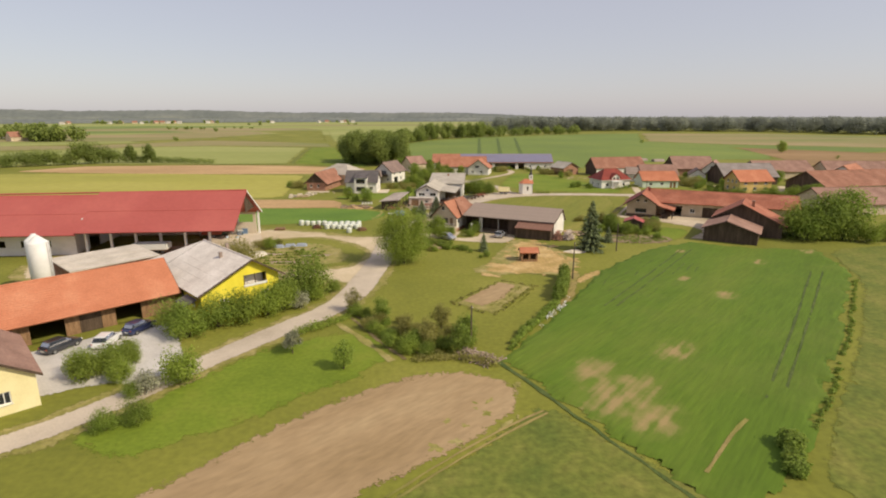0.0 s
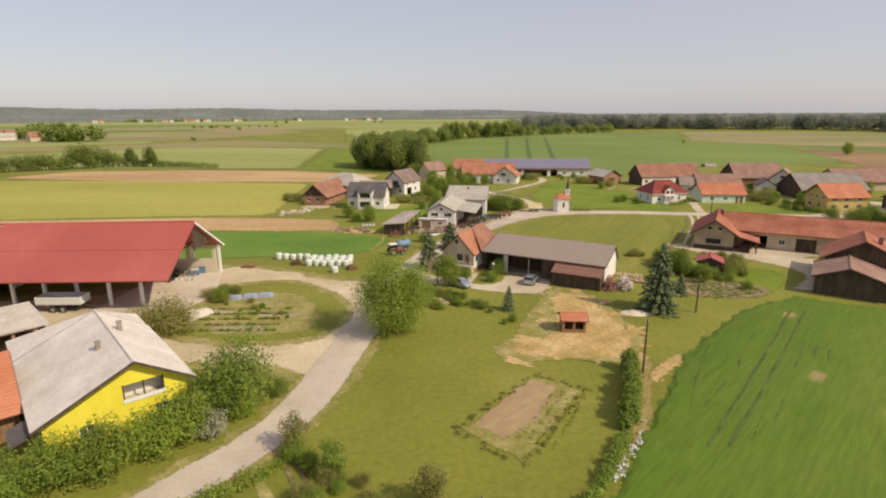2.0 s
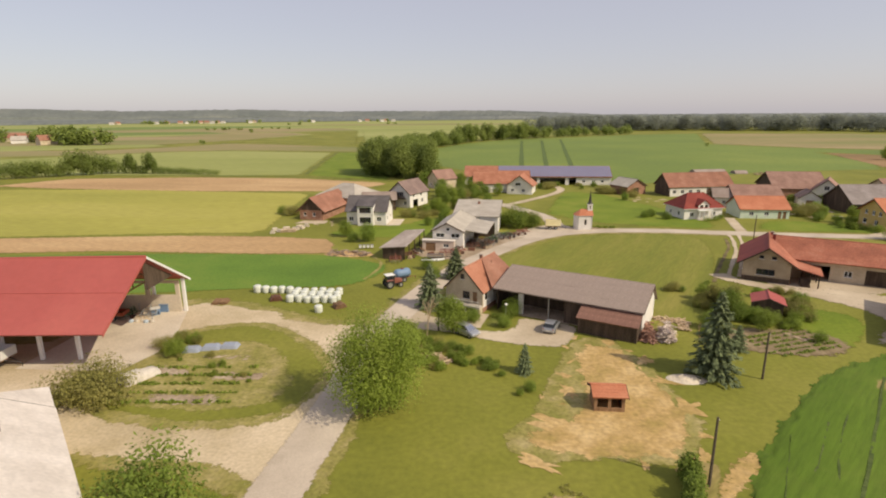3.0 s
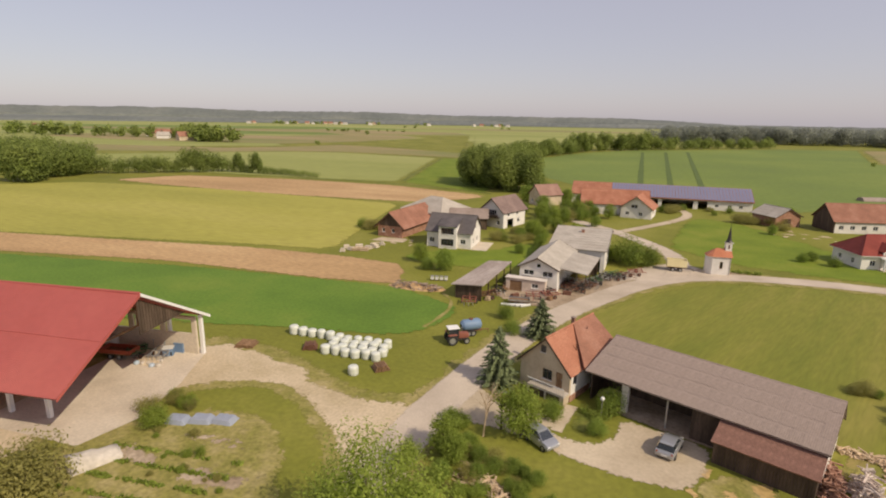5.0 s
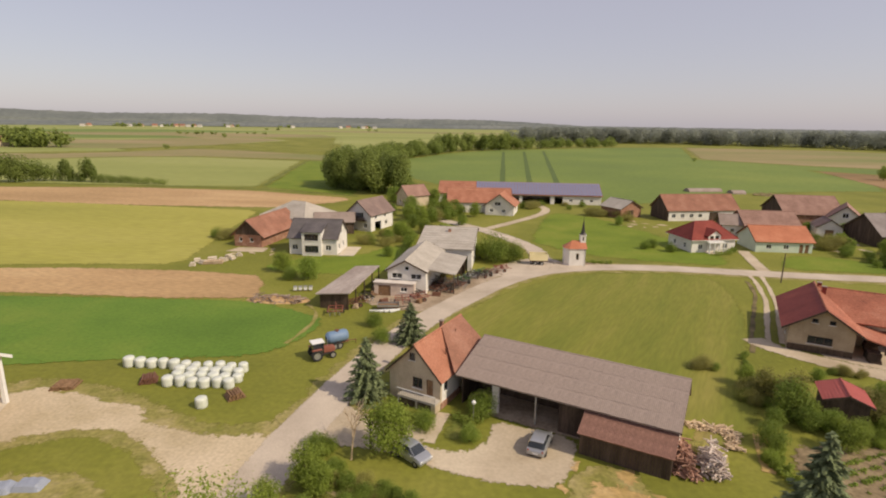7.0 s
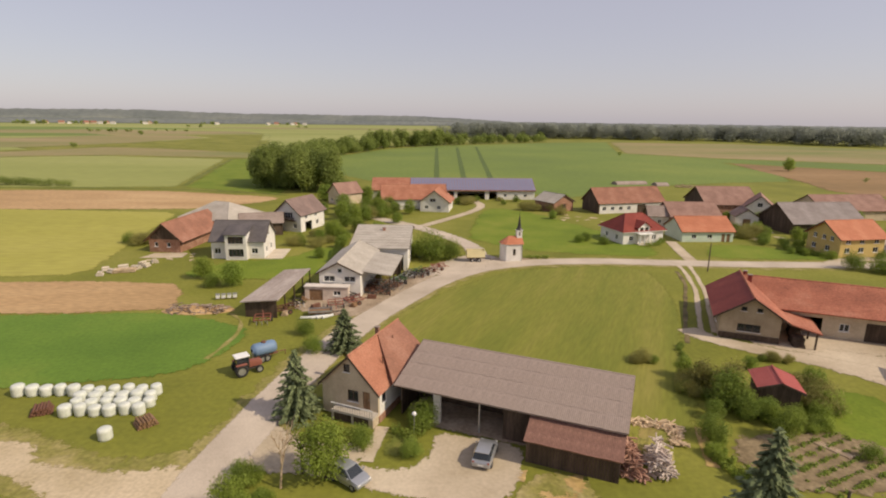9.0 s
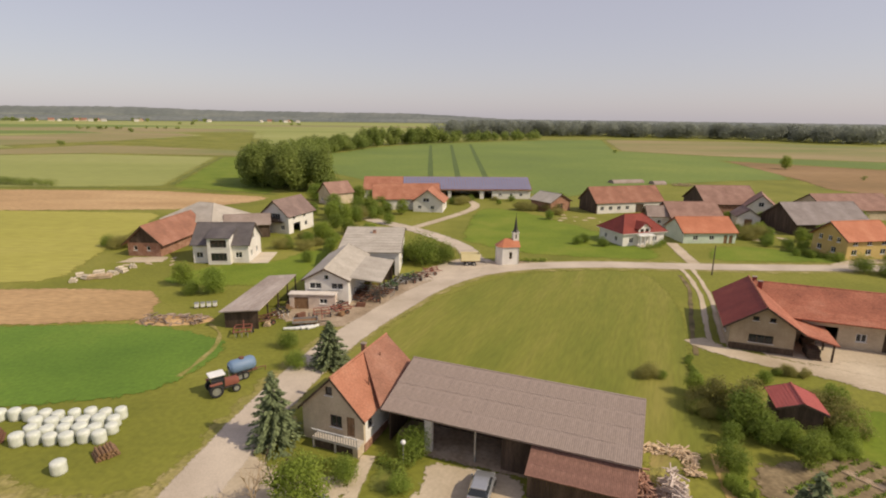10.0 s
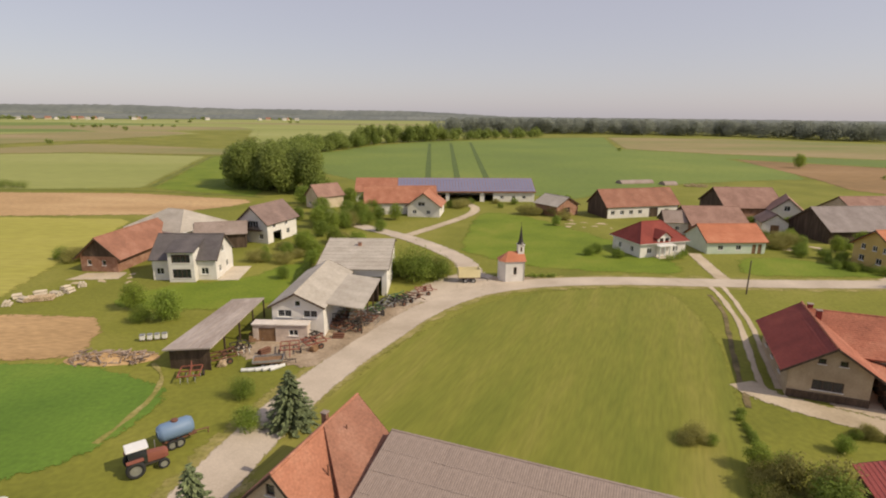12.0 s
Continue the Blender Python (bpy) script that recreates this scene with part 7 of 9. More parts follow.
for ob, x, y, s, a in ((mid, -7.2, 111.0, 0.72, 30), (mid, -5.6, 109.6, 0.6, 200), (mid2, -3.6, 110.4, 0.45, 70), (mid, -9.4, 107.6, 0.55, 12), (mid2, -3.3, 108.2, 0.4, 150), (mid2, -6.2, 107.0, 0.5, 99), (mid2, 0.6, 109.6, 0.28, 250), (mid2, -24.2, 169.0, 1.1, 40), (mid, -30.6, 173.5, 0.8, 140), (mid2, 82.5, 115, 2.5, 10), (mid2, 88.5, 117.5, 2.7, 200), (mid2, 79.5, 118.5, 1.7, 110), (mid2, 39.6, 122.6, 0.62, 50), 
                       (mid2, 46, 282, 1.1, 0), (mid2, 58.6, 262, 1.1, 80), (mid2, 63, 264, 0.9, 10), (mid2, -6, 247, 1.2, 50), (mid, -2, 240, 1.1, 100), (mid2, 3, 243, 0.9, 130), (mid, -8, 228, 0.9, 40), (mid2, -10, 222, 1.0, 140), (mid2, -13, 212, 0.8, 15), (mid, -6, 214, 0.8, 75),
                       (mid2, -13, 240, 1.1, 200), (mid2, -2, 262, 1.2, 33), (mid2, 2, 268, 1.0, 250), (mid, -9, 203, 0.7, 90), (mid2, -12, 188, 0.6, 10), (mid2, 98, 205, 0.8, 20), (mid, 104, 202, 0.7, 10), (mid2, 123, 178, 1.1, 66), (mid2, 116, 172, 1.2, 166), (mid, 108, 166, 1.0, 216),
                       (mid2, 95, 236, 0.9, 70), (mid2, 126, 226, 0.9, 170), (mid2, 14, 192, 0.8, 30), 
                       (mid, 41.0, 127.6, 0.6, 120), (mid2, 42.0, 122.6, 0.55, 200), (mid2, 43.0, 121.0, 0.42, 10), (mid2, 50.6, 127.6, 0.7, 280), (mid, 48.8, 123.4, 0.45, 111), (mid, 37.9, 131.5, 0.5, 45),
                       (mid2, -14.2, 203, 0.8, 70), (mid2, -8.4, 197.4, 0.75, 170), (mid, -11.4, 208, 0.9, 270), (mid2, -7.8, 184.5, 0.6, 15), (mid2, -5.4, 231, 1.1, 25), (mid, -1.2, 210, 0.7, 55), (mid2, 3.8, 227, 0.8, 155), (mid, -12, 232, 1.0, 215),
                       (mid2, -1.2, 235, 0.9, 31), (mid2, 1.0, 250.4, 1.1, 131), (mid2, -7.3, 271, 1.3, 231), (mid, 7.4, 242, 0.9, 331), (mid2, -13.6, 251, 1.3, 71), (mid2, -16, 283, 1.5, 171), (mid2, -19, 243, 0.9, 41), (mid2, -22, 270, 1.5, 141), (mid2, -25, 252, 1.0, 241),
                       (mid2, 50.3, 233, 0.7, 18), (mid2, 53.5, 259, 1.0, 118), (mid2, 93.6, 211, 0.7, 218), (mid2, 95.4, 201, 0.55, 318), (mid2, 101.5, 196.5, 0.4, 48), (mid2, 110, 225, 0.9, 148), (mid2, 88, 232, 0.9, 248), (mid2, 130, 212, 0.9, 28), (mid2, 140, 196, 1.0, 128),
                       (mid2, 90.5, 222, 1.0, 30), (mid, 96, 226, 0.9, 130), (mid2, 101.5, 228, 0.8, 220), (mid2, 92, 217, 0.8, 45), (mid, 99, 210, 0.7, 77), (mid2, 88.6, 208.5, 0.5, 99), (mid2, 107.5, 199.5, 0.6, 10), (mid, 112, 204, 0.8, 111), (mid2, 84, 233, 0.9, 12), (mid2, 121, 222, 0.9, 60), (mid, 128, 230, 1.0, 200), (mid2, 137, 222, 1.1, 300), (mid2, 146, 214, 1.0, 20), (mid, 136, 206, 0.9, 60), (mid2, 118, 208, 0.7, 90),
                       (app, 38.5, 128.6, 1.15, 15), (app, 40.2, 126.5, 1.35, 115), (mid2, 36.6, 122.9, 0.5, 215), (mid, 41.2, 118.9, 0.62, 315), (mid2, 47.2, 133.4, 0.42, 72), (mid, 40.6, 123.9, 0.5, 172), (mid, 41.6, 121.4, 0.42, 272),
                       (mid, 242, 394, 1.6, 30), (mid2, 24.5, 262, 0.6, 200)):
    again(ob, x, y, s, a)

def bare_tree(label, x, y, h, seed):
    """A dead tree: forked stem and thin upright twigs."""
    rnd = random.Random(seed)
    t = thing("tree", label, "tree", x, y)
    stem, twig = bmesh.new(), bmesh.new()

    def grow(p, d, ln, r, level):
        q = p + d * ln
        rod(stem if level < 2 else twig, p, q, r, r * 0.65, 6 if level < 2 else 4)
        if level == 4:
            return
        for _ in range(3 if level < 3 else 2):
            e = (d + Vector((rnd.uniform(-0.7, 0.7), rnd.uniform(-0.7, 0.7), rnd.uniform(-0.1, 0.5)))).normalized()
            grow(p.lerp(q, rnd.uniform(0.55, 1.0)), e, ln * rnd.uniform(0.6, 0.85), r * 0.6, level + 1)

    grow(Vector((0, 0, -0.1)), Vector((0.08, 0.05, 1)).normalized(), h * 0.32, 0.11, 0)
    part("trunk", stem, M["wood_pale"], t)
    tagged(part("twig", twig, M["wood_pale"], t), kind="stuff")
    return t


bare_tree("leafless grey tree on the gravel before the farmhouse", -4.2, 114.6, 6.6, 5)

# scrub along the orchard ditch, thorns by the road bend, shrubs of the kitchen garden
ro = random.Random(17)
for (ax, ay), (bx, by), n, w, s0, s1, kinds in (((-11.4, 69.0), (-1.4, 56.4), 16, 1.3, 0.24, 0.5, (busho, bushm, bushb)), ((-9.0, 67.6), (1.0, 62.0), 9, 1.2, 0.22, 0.42, (busho, bushm)), ((-2.0, 60.0), (4.0, 58.6), 8, 1.3, 0.25, 0.5, (busho, bushb, bushm)),
                                                ((-8.8, 117.0), (-4.6, 110.2), 7, 1.4, 0.3, 0.55, (bushm, bushb)), ((-5.0, 110.6), (2.0, 108.8), 9, 0.9, 0.2, 0.4, (busho, bushm)), ((-0.6, 107.6), (5.2, 105.4), 13, 0.8, 0.18, 0.36, (busho, bushb, bushm)), ((-5.0, 107.6), (-1.0, 104.6), 8, 1.2, 0.2, 0.4, (busho, bushb)), ((36.4, 129.4), (38.6, 124.8), 7, 1.1, 0.3, 0.55, (busho, busho, bushm)),
                                                ((40.6, 122.6), (46.0, 119.4), 7, 0.9, 0.3, 0.5, (bushb, bushm)), ((48.0, 127.4), (49.6, 123.6), 5, 0.8, 0.4, 0.65, (busho, bushm)), ((32.6, 115.4), (34.6, 119.2), 5, 0.5, 0.25, 0.4, (bushb,)),
                                                ((41.8, 140.0), (40.2, 134.6), 7, 0.25, 0.12, 0.22, (bushm,)), ((49.2, 135.9), (54.0, 134.2), 6, 0.6, 0.2, 0.36, (bushm, busho)), ((98, 176), (118, 166), 10, 3.0, 0.7, 1.2, (bushm, bushb)), ((-40.6, 93.4), (-38.4, 96.0), 3, 0.8, 0.3, 0.5, (busho,)),
                                                ((-37.6, 111.0), (-33.6, 109.0), 4, 0.8, 0.3, 0.5, (bushb, busho)), ((-34.0, 103.6), (-24.0, 101.6), 12, 3.2, 0.1, 0.24, (bushb, busho))):
    for i in range(n):
        f = (i + ro.uniform(0.2, 0.8)) / n
        k = ro.uniform(s0, s1)
        kind = ro.choice(kinds)
        again(kind, ax + (bx - ax) * f + ro.uniform(-w, w), ay + (by - ay) * f + ro.uniform(-w, w), k * (0.6 if kind is busho else 1.0), ro.uniform(0, 360), sz=k * ro.uniform(0.7, 1.0))

# loose shrubs and young trees round the farms of the village
rs = random.Random(31)
for x0, x1, y0, y1, n, s0, s1, kinds in ((-22, -10, 196, 214, 7, 0.35, 0.7, (busho, bushm)), (-12, 6, 198, 216, 9, 0.4, 0.8, (bushm, bushb, busho)), (-14, 2, 222, 246, 10, 0.5, 1.0, (bushm, busho)), (20, 48, 258, 272, 8, 0.35, 0.7, (bushm, busho)),
                                         (44, 56, 236, 252, 7, 0.4, 0.8, (bushm, busho)), (48, 56, 196, 206, 5, 0.3, 0.55, (bushm,)), (86, 98, 204, 222, 8, 0.4, 0.85, (bushm, busho)), (92, 100, 186, 200, 6, 0.3, 0.6, (bushm, bushb)),
                                         (70, 100, 214, 219, 5, 0.35, 0.6, (busho,)), (-60, -48, 196, 206, 5, 0.4, 0.7, (busho, bushm)), (6, 16, 188, 198, 5, 0.4, 0.8, (bushm, busho)), (104, 124, 196, 206, 6, 0.4, 0.8, (bushm,))):
    for _ in range(n):
        again(rs.choice(kinds), rs.uniform(x0, x1), rs.uniform(y0, y1), rs.uniform(s0, s1), rs.uniform(0, 360))

# far woods
spots = []
for i in range(38):
    f = RT.random()
    spots.append((-53 + f * 28 + RT.uniform(-8, 6), 316 - f * 26 + RT.uniform(-6, 16), RT.uniform(12, 18), RT.uniform(8, 12)))
for i in range(64):
    f = i / 64
    x = np.interp(f, [0, 0.25, 0.45, 0.6, 0.8, 1], [-50, -55, -35, -4, 60, 200])
    y = np.interp(f, [0, 0.25, 0.45, 0.6, 0.8, 1], [345, 480, 545, 632, 695, 805])
    for _ in range(3):
        h = RT.uniform(9, 14) + (5 if 0.5 < f < 0.8 and i % 3 else 0)
        spots.append((x + RT.uniform(-9, 3), y + RT.uniform(0, 16), h, RT.uniform(8, 13)))
woodland("tree_clump", spots[:38], M["woods"], "clump of tall leafy trees at the field corner", 2600, 0.5, 12)
woodland("tree_belt", spots[38:], M["woods"], "belt of tall leafy trees between the fields", 1000, 0.75, 2)
spots = []
for i in range(46):
    f = RT.random()
    spots.append((np.interp(f, [0, 0.5, 1], [-230, -238, -240]) + RT.uniform(-14, 2), 238 + 46 * f + RT.uniform(-3, 3), RT.uniform(11, 18) - 4 * f, RT.uniform(9, 13)))
for i in range(70):
    f = RT.random()
    spots.append((-246 - 90 * f + RT.uniform(-12, 4), 262 + 28 * f + RT.uniform(0, 40), RT.uniform(11, 17), RT.uniform(10, 14)))
for i in range(34):
    f = i / 34
    spots.append((-234 + 46 * f, 282 + 34 * f + RT.uniform(-1, 3), RT.uniform(6, 9) + (4 if 20 < i < 29 else 0), RT.uniform(6, 9)))
for i in range(34):
    f = i / 34
    spots.append((-184 + 54 * f, 315 - 6 * f + RT.uniform(-1, 1.5), (RT.uniform(8, 12) if i in (0, 2, 3, 8, 9, 10) else 4.6 - 2.0 * f), 5.0))
woodland("hedgerow", spots, M["woods"], "leafy hedgerow along the barley field", 850, 0.7, 3)
spots = [(x + RT.uniform(-w, w), y + RT.uniform(-14, 14), RT.uniform(11, 19), RT.uniform(10, 15)) for x, y, w, n in ((-660, 640, 40, 10), (-590, 640, 30, 8), (-520, 660, 26, 16), (-480, 640, 24, 16), (-410, 590, 20, 16), (-440, 600, 24, 14), (-760, 640, 60, 16)) for _ in range(n)]
spots += [(x + RT.uniform(-w, w), y + RT.uniform(-6, 6), h * RT.uniform(0.7, 1.1), h * RT.uniform(0.8, 1.2)) for x, y, w, h, n in ((-290, 591, 1, 4.5, 2), (194, 543, 2, 3.5, 2), (241, 338, 0, 3, 1), (-403, 962, 5, 6, 3), (-516, 1100, 40, 6, 12), (-434, 1158, 30, 5, 7), (-553, 1592, 30, 8, 5), (-276, 1649, 20, 8, 4), (-1140, 1860, 55, 13, 14), (-1035, 1990, 60, 12, 14), (-880, 2060, 40, 12, 6), (-680, 2130, 40, 11, 6), (-430, 2200, 60, 11, 8)) for _ in range(n)]
woodland("grove", spots, M["forest"], "distant groves round a hamlet", 140, 2.2, 4)
spots = []
for i in range(640):
    f = RT.random()
    x = np.interp(f, [0, 0.2, 0.45, 0.6, 1], [90, 290, 510, 640, 1500])
    y = np.interp(f, [0, 0.2, 0.45, 0.6, 1], [900, 950, 850, 690, 420])
    spots.append((x + RT.uniform(-20, 60), y + RT.uniform(0, 160), RT.uniform(20.5, 24), RT.uniform(20, 28)))
woodland("forest", spots, M["forest_far"], "dense forest closing the plain, haze put into its pale colour", 620, 0.95, 5)


def ridge_line(name, a0, a1, dist, h0, h1, mat, label, seed, depth=500):
    """A low wooded hill range along an arc about the valley, with an uneven tree-top edge."""
    rng = random.Random(seed)
    n = 420
    verts, faces = [], []
    for i in range(n + 1):
        a = radians(a0 + (a1 - a0) * i / n)
        f = i / n
        fall = min(1.0, max(0.0, (0.645 - f) / 0.07))
        hh = 0.8 * noise.noise(Vector((f * 60, seed, 3))) * 5 + h0 + (h1 - h0) * (0.75 - 0.6 * f) * (0.8 + 0.5 * noise.noise(Vector((f * 5 + seed, 0, 0))) + 0.25 * noise.noise(Vector((f * 14, seed, 0))))
        hh = 14 + (hh - 14) * fall
        for j, (dd, k) in enumerate(((0, 0.0), (20, 0.35), (depth * 0.3, 0.7), (depth * 0.6, 1.0), (depth, 0.9))):
            z = hh * k + (rng.uniform(-1, 1) * 2.2 if j else 0)
            verts.append((math.sin(a) * (dist + dd), math.cos(a) * (dist + dd), max(-2, z)))
    for i in range(n):
        for j in range(4):
            p = i * 5 + j
            faces.append((p, p + 5, p + 6, p + 1))
    return tagged(mesh_part(name, verts, faces, mat), label, "hills", kind="structure")


# Both ranges wear the haze-tinted hill colour; the air itself is clear.
ridge_line("backdrop", -80, 62, 2500, 10, 26, M["hills_far"], "low wooded hills on the horizon with a haze-tinted colour", 1)
ridge_line("backdrop", -80, 62, 3900, 16, 118, M["hills_far"], "farther hills on the horizon, haze put into their colour", 4, 400)
# far hamlets: pale house rows on the plain
far_house = gabled("house", "far-off white village house with pale roof", "house", -1278, 1827, 20, 14, -5, 5, 4, 4, 8, "plaster_white", "eternit_mid", {}, over=0.6, course=3, group="far hamlet")
far_red = gabled("house", "far-off beige village house with red roof", "house", -1035, 1961, 65, 16, -6, 6, 5, 5, 10, "plaster_beige", "tile_old", {}, over=0.6, course=3, group="far hamlet")
for x, y, a, kind in ((-1262, 1836, 80, far_red), (-1162, 1895, 15, far_house), (-1132, 1911, 70, far_red), (-1095, 1931, 20, far_red), (-1068, 1940, 110, far_house), (-1018, 1972, 10, far_red), (-999, 1978, 15, far_house), (-985, 1990, 75, far_red),
                      (-966, 1993, 10, far_house), (-880, 2030, 30, far_house), (-864, 2042, 100, far_red), (-666, 2106, 40, far_house), (-496, 2153, 60, far_house), (-470, 2160, 10, far_red), (-413, 2171, 30, far_house), (-400, 2180, 80, far_red), (-370, 2179, 0, far_house)):
    copy_thing(kind, pose(x, y, 0, 0, 0, a))
for x, y, a in ((-985, 811, 20), (-1010, 830, 80), (-960, 800, 40), (-573, 661, 20), (-548, 650, 70), (-600, 680, 0), (-528, 621, 30), (-470, 590, 60), (-560, 690, 10)):
    copy_thing(far_red if a in (20, 60, 70) else far_house, pose(x, y, 0, 0, 0, a))

# ---- vehicles and machines ----


def wheel(parent, x, y, r, w, rim="metal_grey", side=1):
    """A tyre with its rim, standing on the ground."""
    bm = bmesh.new()
    n = 18
    rings = [(r * 0.62, -w / 2), (r * 0.93, -w / 2), (r, -w * 0.3), (r, w * 0.3), (r * 0.93, w / 2), (r * 0.62, w / 2)]
    vs = [[bm.verts.new((x + rr * math.cos(2 * math.pi * k / n), y + t, r + rr * math.sin(2 * math.pi * k / n))) for k in range(n)] for rr, t in rings]
    for a, b in zip(vs, vs[1:] + vs[:1]):
        for k in range(n):
            bm.faces.new((a[k], a[(k + 1) % n], b[(k + 1) % n], b[k]))
    tyre = part("wheel", bm, M["tyre"], parent, smooth=True)
    bm = bmesh.new()
    rod(bm, (x, y - w * 0.36, r), (x, y + w * 0.36, r), r * 0.63, n=16)
    rod(bm, (x, y - w * 0.42, r), (x, y + w * 0.42, r), r * 0.2, n=10)
    part("rim", bm, M[rim], tyre)


def loft(bm, rows):
    """A body from cross-sections (x, half width below, half width above, z below, z above)."""
    vs = []
    for x, w0, w1, z0, z1 in rows:
        zc = z0 + (z1 - z0) * 0.55
        vs.append([bm.verts.new(p) for p in ((x, -w0 * 0.94, z0), (x, w0 * 0.94, z0), (x, w0, zc), (x, w1, z1), (x, -w1, z1), (x, -w0, zc))])
    for a, b in zip(vs, vs[1:]):
        for k in range(6):
            bm.faces.new((a[k], b[k], b[(k + 1) % 6], a[(k + 1) % 6]))
    bm.faces.new(list(reversed(vs[0])))
    bm.faces.new(vs[-1])


def car(label, x, y, yaw, paint, ln=4.3, h=1.48, van=False):
    t = thing("car", label, "car", x, y, yaw)
    k = ln / 4.3
    bm = bmesh.new()
    loft(bm, [(-2.15 * k, 0.72, 0.66, 0.42, 0.72), (-2.05 * k, 0.84, 0.78, 0.3, 0.9), (-1.2 * k, 0.88, 0.8, 0.24, 0.96), (0.9 * k, 0.88, 0.8, 0.24, 0.93), (1.6 * k, 0.86, 0.76, 0.26, 0.84), (2.05 * k, 0.8, 0.68, 0.3, 0.72), (2.15 * k, 0.7, 0.6, 0.4, 0.6)])
    body = part("body", bm, paint, t, smooth=False)
    bm = bmesh.new()
    b0 = -2.0 if van else -1.85
    loft(bm, [(b0 * k, 0.76, 0.6, 0.86, 1.0), ((b0 + 0.35) * k, 0.78, 0.6, 0.88, h - 0.06), (0.25 * k, 0.78, 0.6, 0.88, h - 0.04), (1.1 * k, 0.76, 0.66, 0.86, 0.92)])
    cabin = part("cabin_glazing", bm, M["glass"], t)
    bm = bmesh.new()
    loft(bm, [((b0 + 0.28) * k, 0.6, 0.5, h - 0.1, h - 0.04), ((b0 + 0.5) * k, 0.63, 0.55, h - 0.06, h), (0.1 * k, 0.63, 0.55, h - 0.06, h), (0.32 * k, 0.6, 0.5, h - 0.1, h - 0.04)])
    part("roof_panel", bm, paint, t)
    for s in (-1, 1):
        bm = bmesh.new()
        rod(bm, (1.12 * k, s * 0.72, 0.9), (0.28 * k, s * 0.6, h - 0.05), 0.035, n=5)
        part("pillar", bm, paint, cabin)
        bm = bmesh.new()
        rod(bm, (-0.75 * k, s * 0.79, 0.9), (-0.75 * k, s * 0.62, h - 0.05), 0.045, n=5)
        part("pillar", bm, paint, cabin)
        part("headlight", box(bmesh.new(), 2.02 * k, 2.12 * k, s * 0.6 - 0.14, s * 0.6 + 0.14, 0.58, 0.7), M["white_paint"], t)
        part("tail_light", box(bmesh.new(), -2.14 * k, -2.06 * k, s * 0.64 - 0.08, s * 0.64 + 0.08, 0.66, 0.86), M["machine_red"], t)
        part("mirror", box(bmesh.new(), 0.78 * k, 0.92 * k, s * 0.93 - 0.08, s * 0.93 + 0.08, 0.93, 1.05), paint, t)
        for wx in (-1.3 * k, 1.35 * k):
            wheel(t, wx, s * 0.78, 0.31, 0.2)
    part("number_plate", box(bmesh.new(), -2.19 * k, -2.16 * k, -0.26, 0.26, 0.5, 0.61), M["white_paint"], t)
    return t


car("silver hatchback parked on the gravel yard", 12.7, 117.6, 70, M["car_silver"], 3.8)
car("small grey van parked at the yard edge", 1.2, 115.2, -40, M["car_silver"], 3.5, van=True)
car("white car parked in the paved yard", -39.4, 59.8, 95, M["car_white"], 4.1)
car("dark blue car parked beside the orange-roofed barn", -37.8, 63.9, 75, M["car_blue"], 4.2)
car("dark grey car parked by the barn wall", -43.9, 58.4, 70, M["car_dark"], 4.2)


def tractor(label, x, y, yaw, paint, roof="white_paint"):
    t = thing("tractor", label, "tractor", x, y, yaw)
    bm = bmesh.new()
    loft(bm, [(0.2, 0.36, 0.33, 0.75, 1.5), (1.5, 0.34, 0.28, 0.72, 1.42), (1.75, 0.3, 0.22, 0.75, 1.3)])
    part("hood", bm, paint, t)
    bm = bmesh.new()
    loft(bm, [(-1.15, 0.62, 0.58, 1.0, 2.2), (0.2, 0.66, 0.58, 0.9, 2.2)])
    cab = part("cab", bm, M["glass"], t)
    bm = bmesh.new()
    box(bm, -1.3, 0.35, -0.72, 0.72, 2.2, 2.32, 0.05)
    part("roof", bm, M[roof], cab)
    bm = bmesh.new()
    box(bm, -1.3, 1.5, -0.22, 0.22, 0.45, 0.85)
    part("chassis", bm, M["dark"], t)
    for s in (-1, 1):
        bm = bmesh.new()
        box(bm, -1.35, -0.1, s * 0.85 - 0.22, s * 0.85 + 0.22, 1.42, 1.5, 0.02)
        part("fender", bm, paint, t)
        wheel(t, -0.75, s * 0.88, 0.72, 0.4)
        wheel(t, 1.3, s * 0.72, 0.44, 0.26)
    bm = bmesh.new()
    rod(bm, (0.9, 0.3, 1.4), (0.9, 0.3, 2.2), 0.04, n=6)
    part("exhaust", bm, M["metal_grey"], t)
    return t


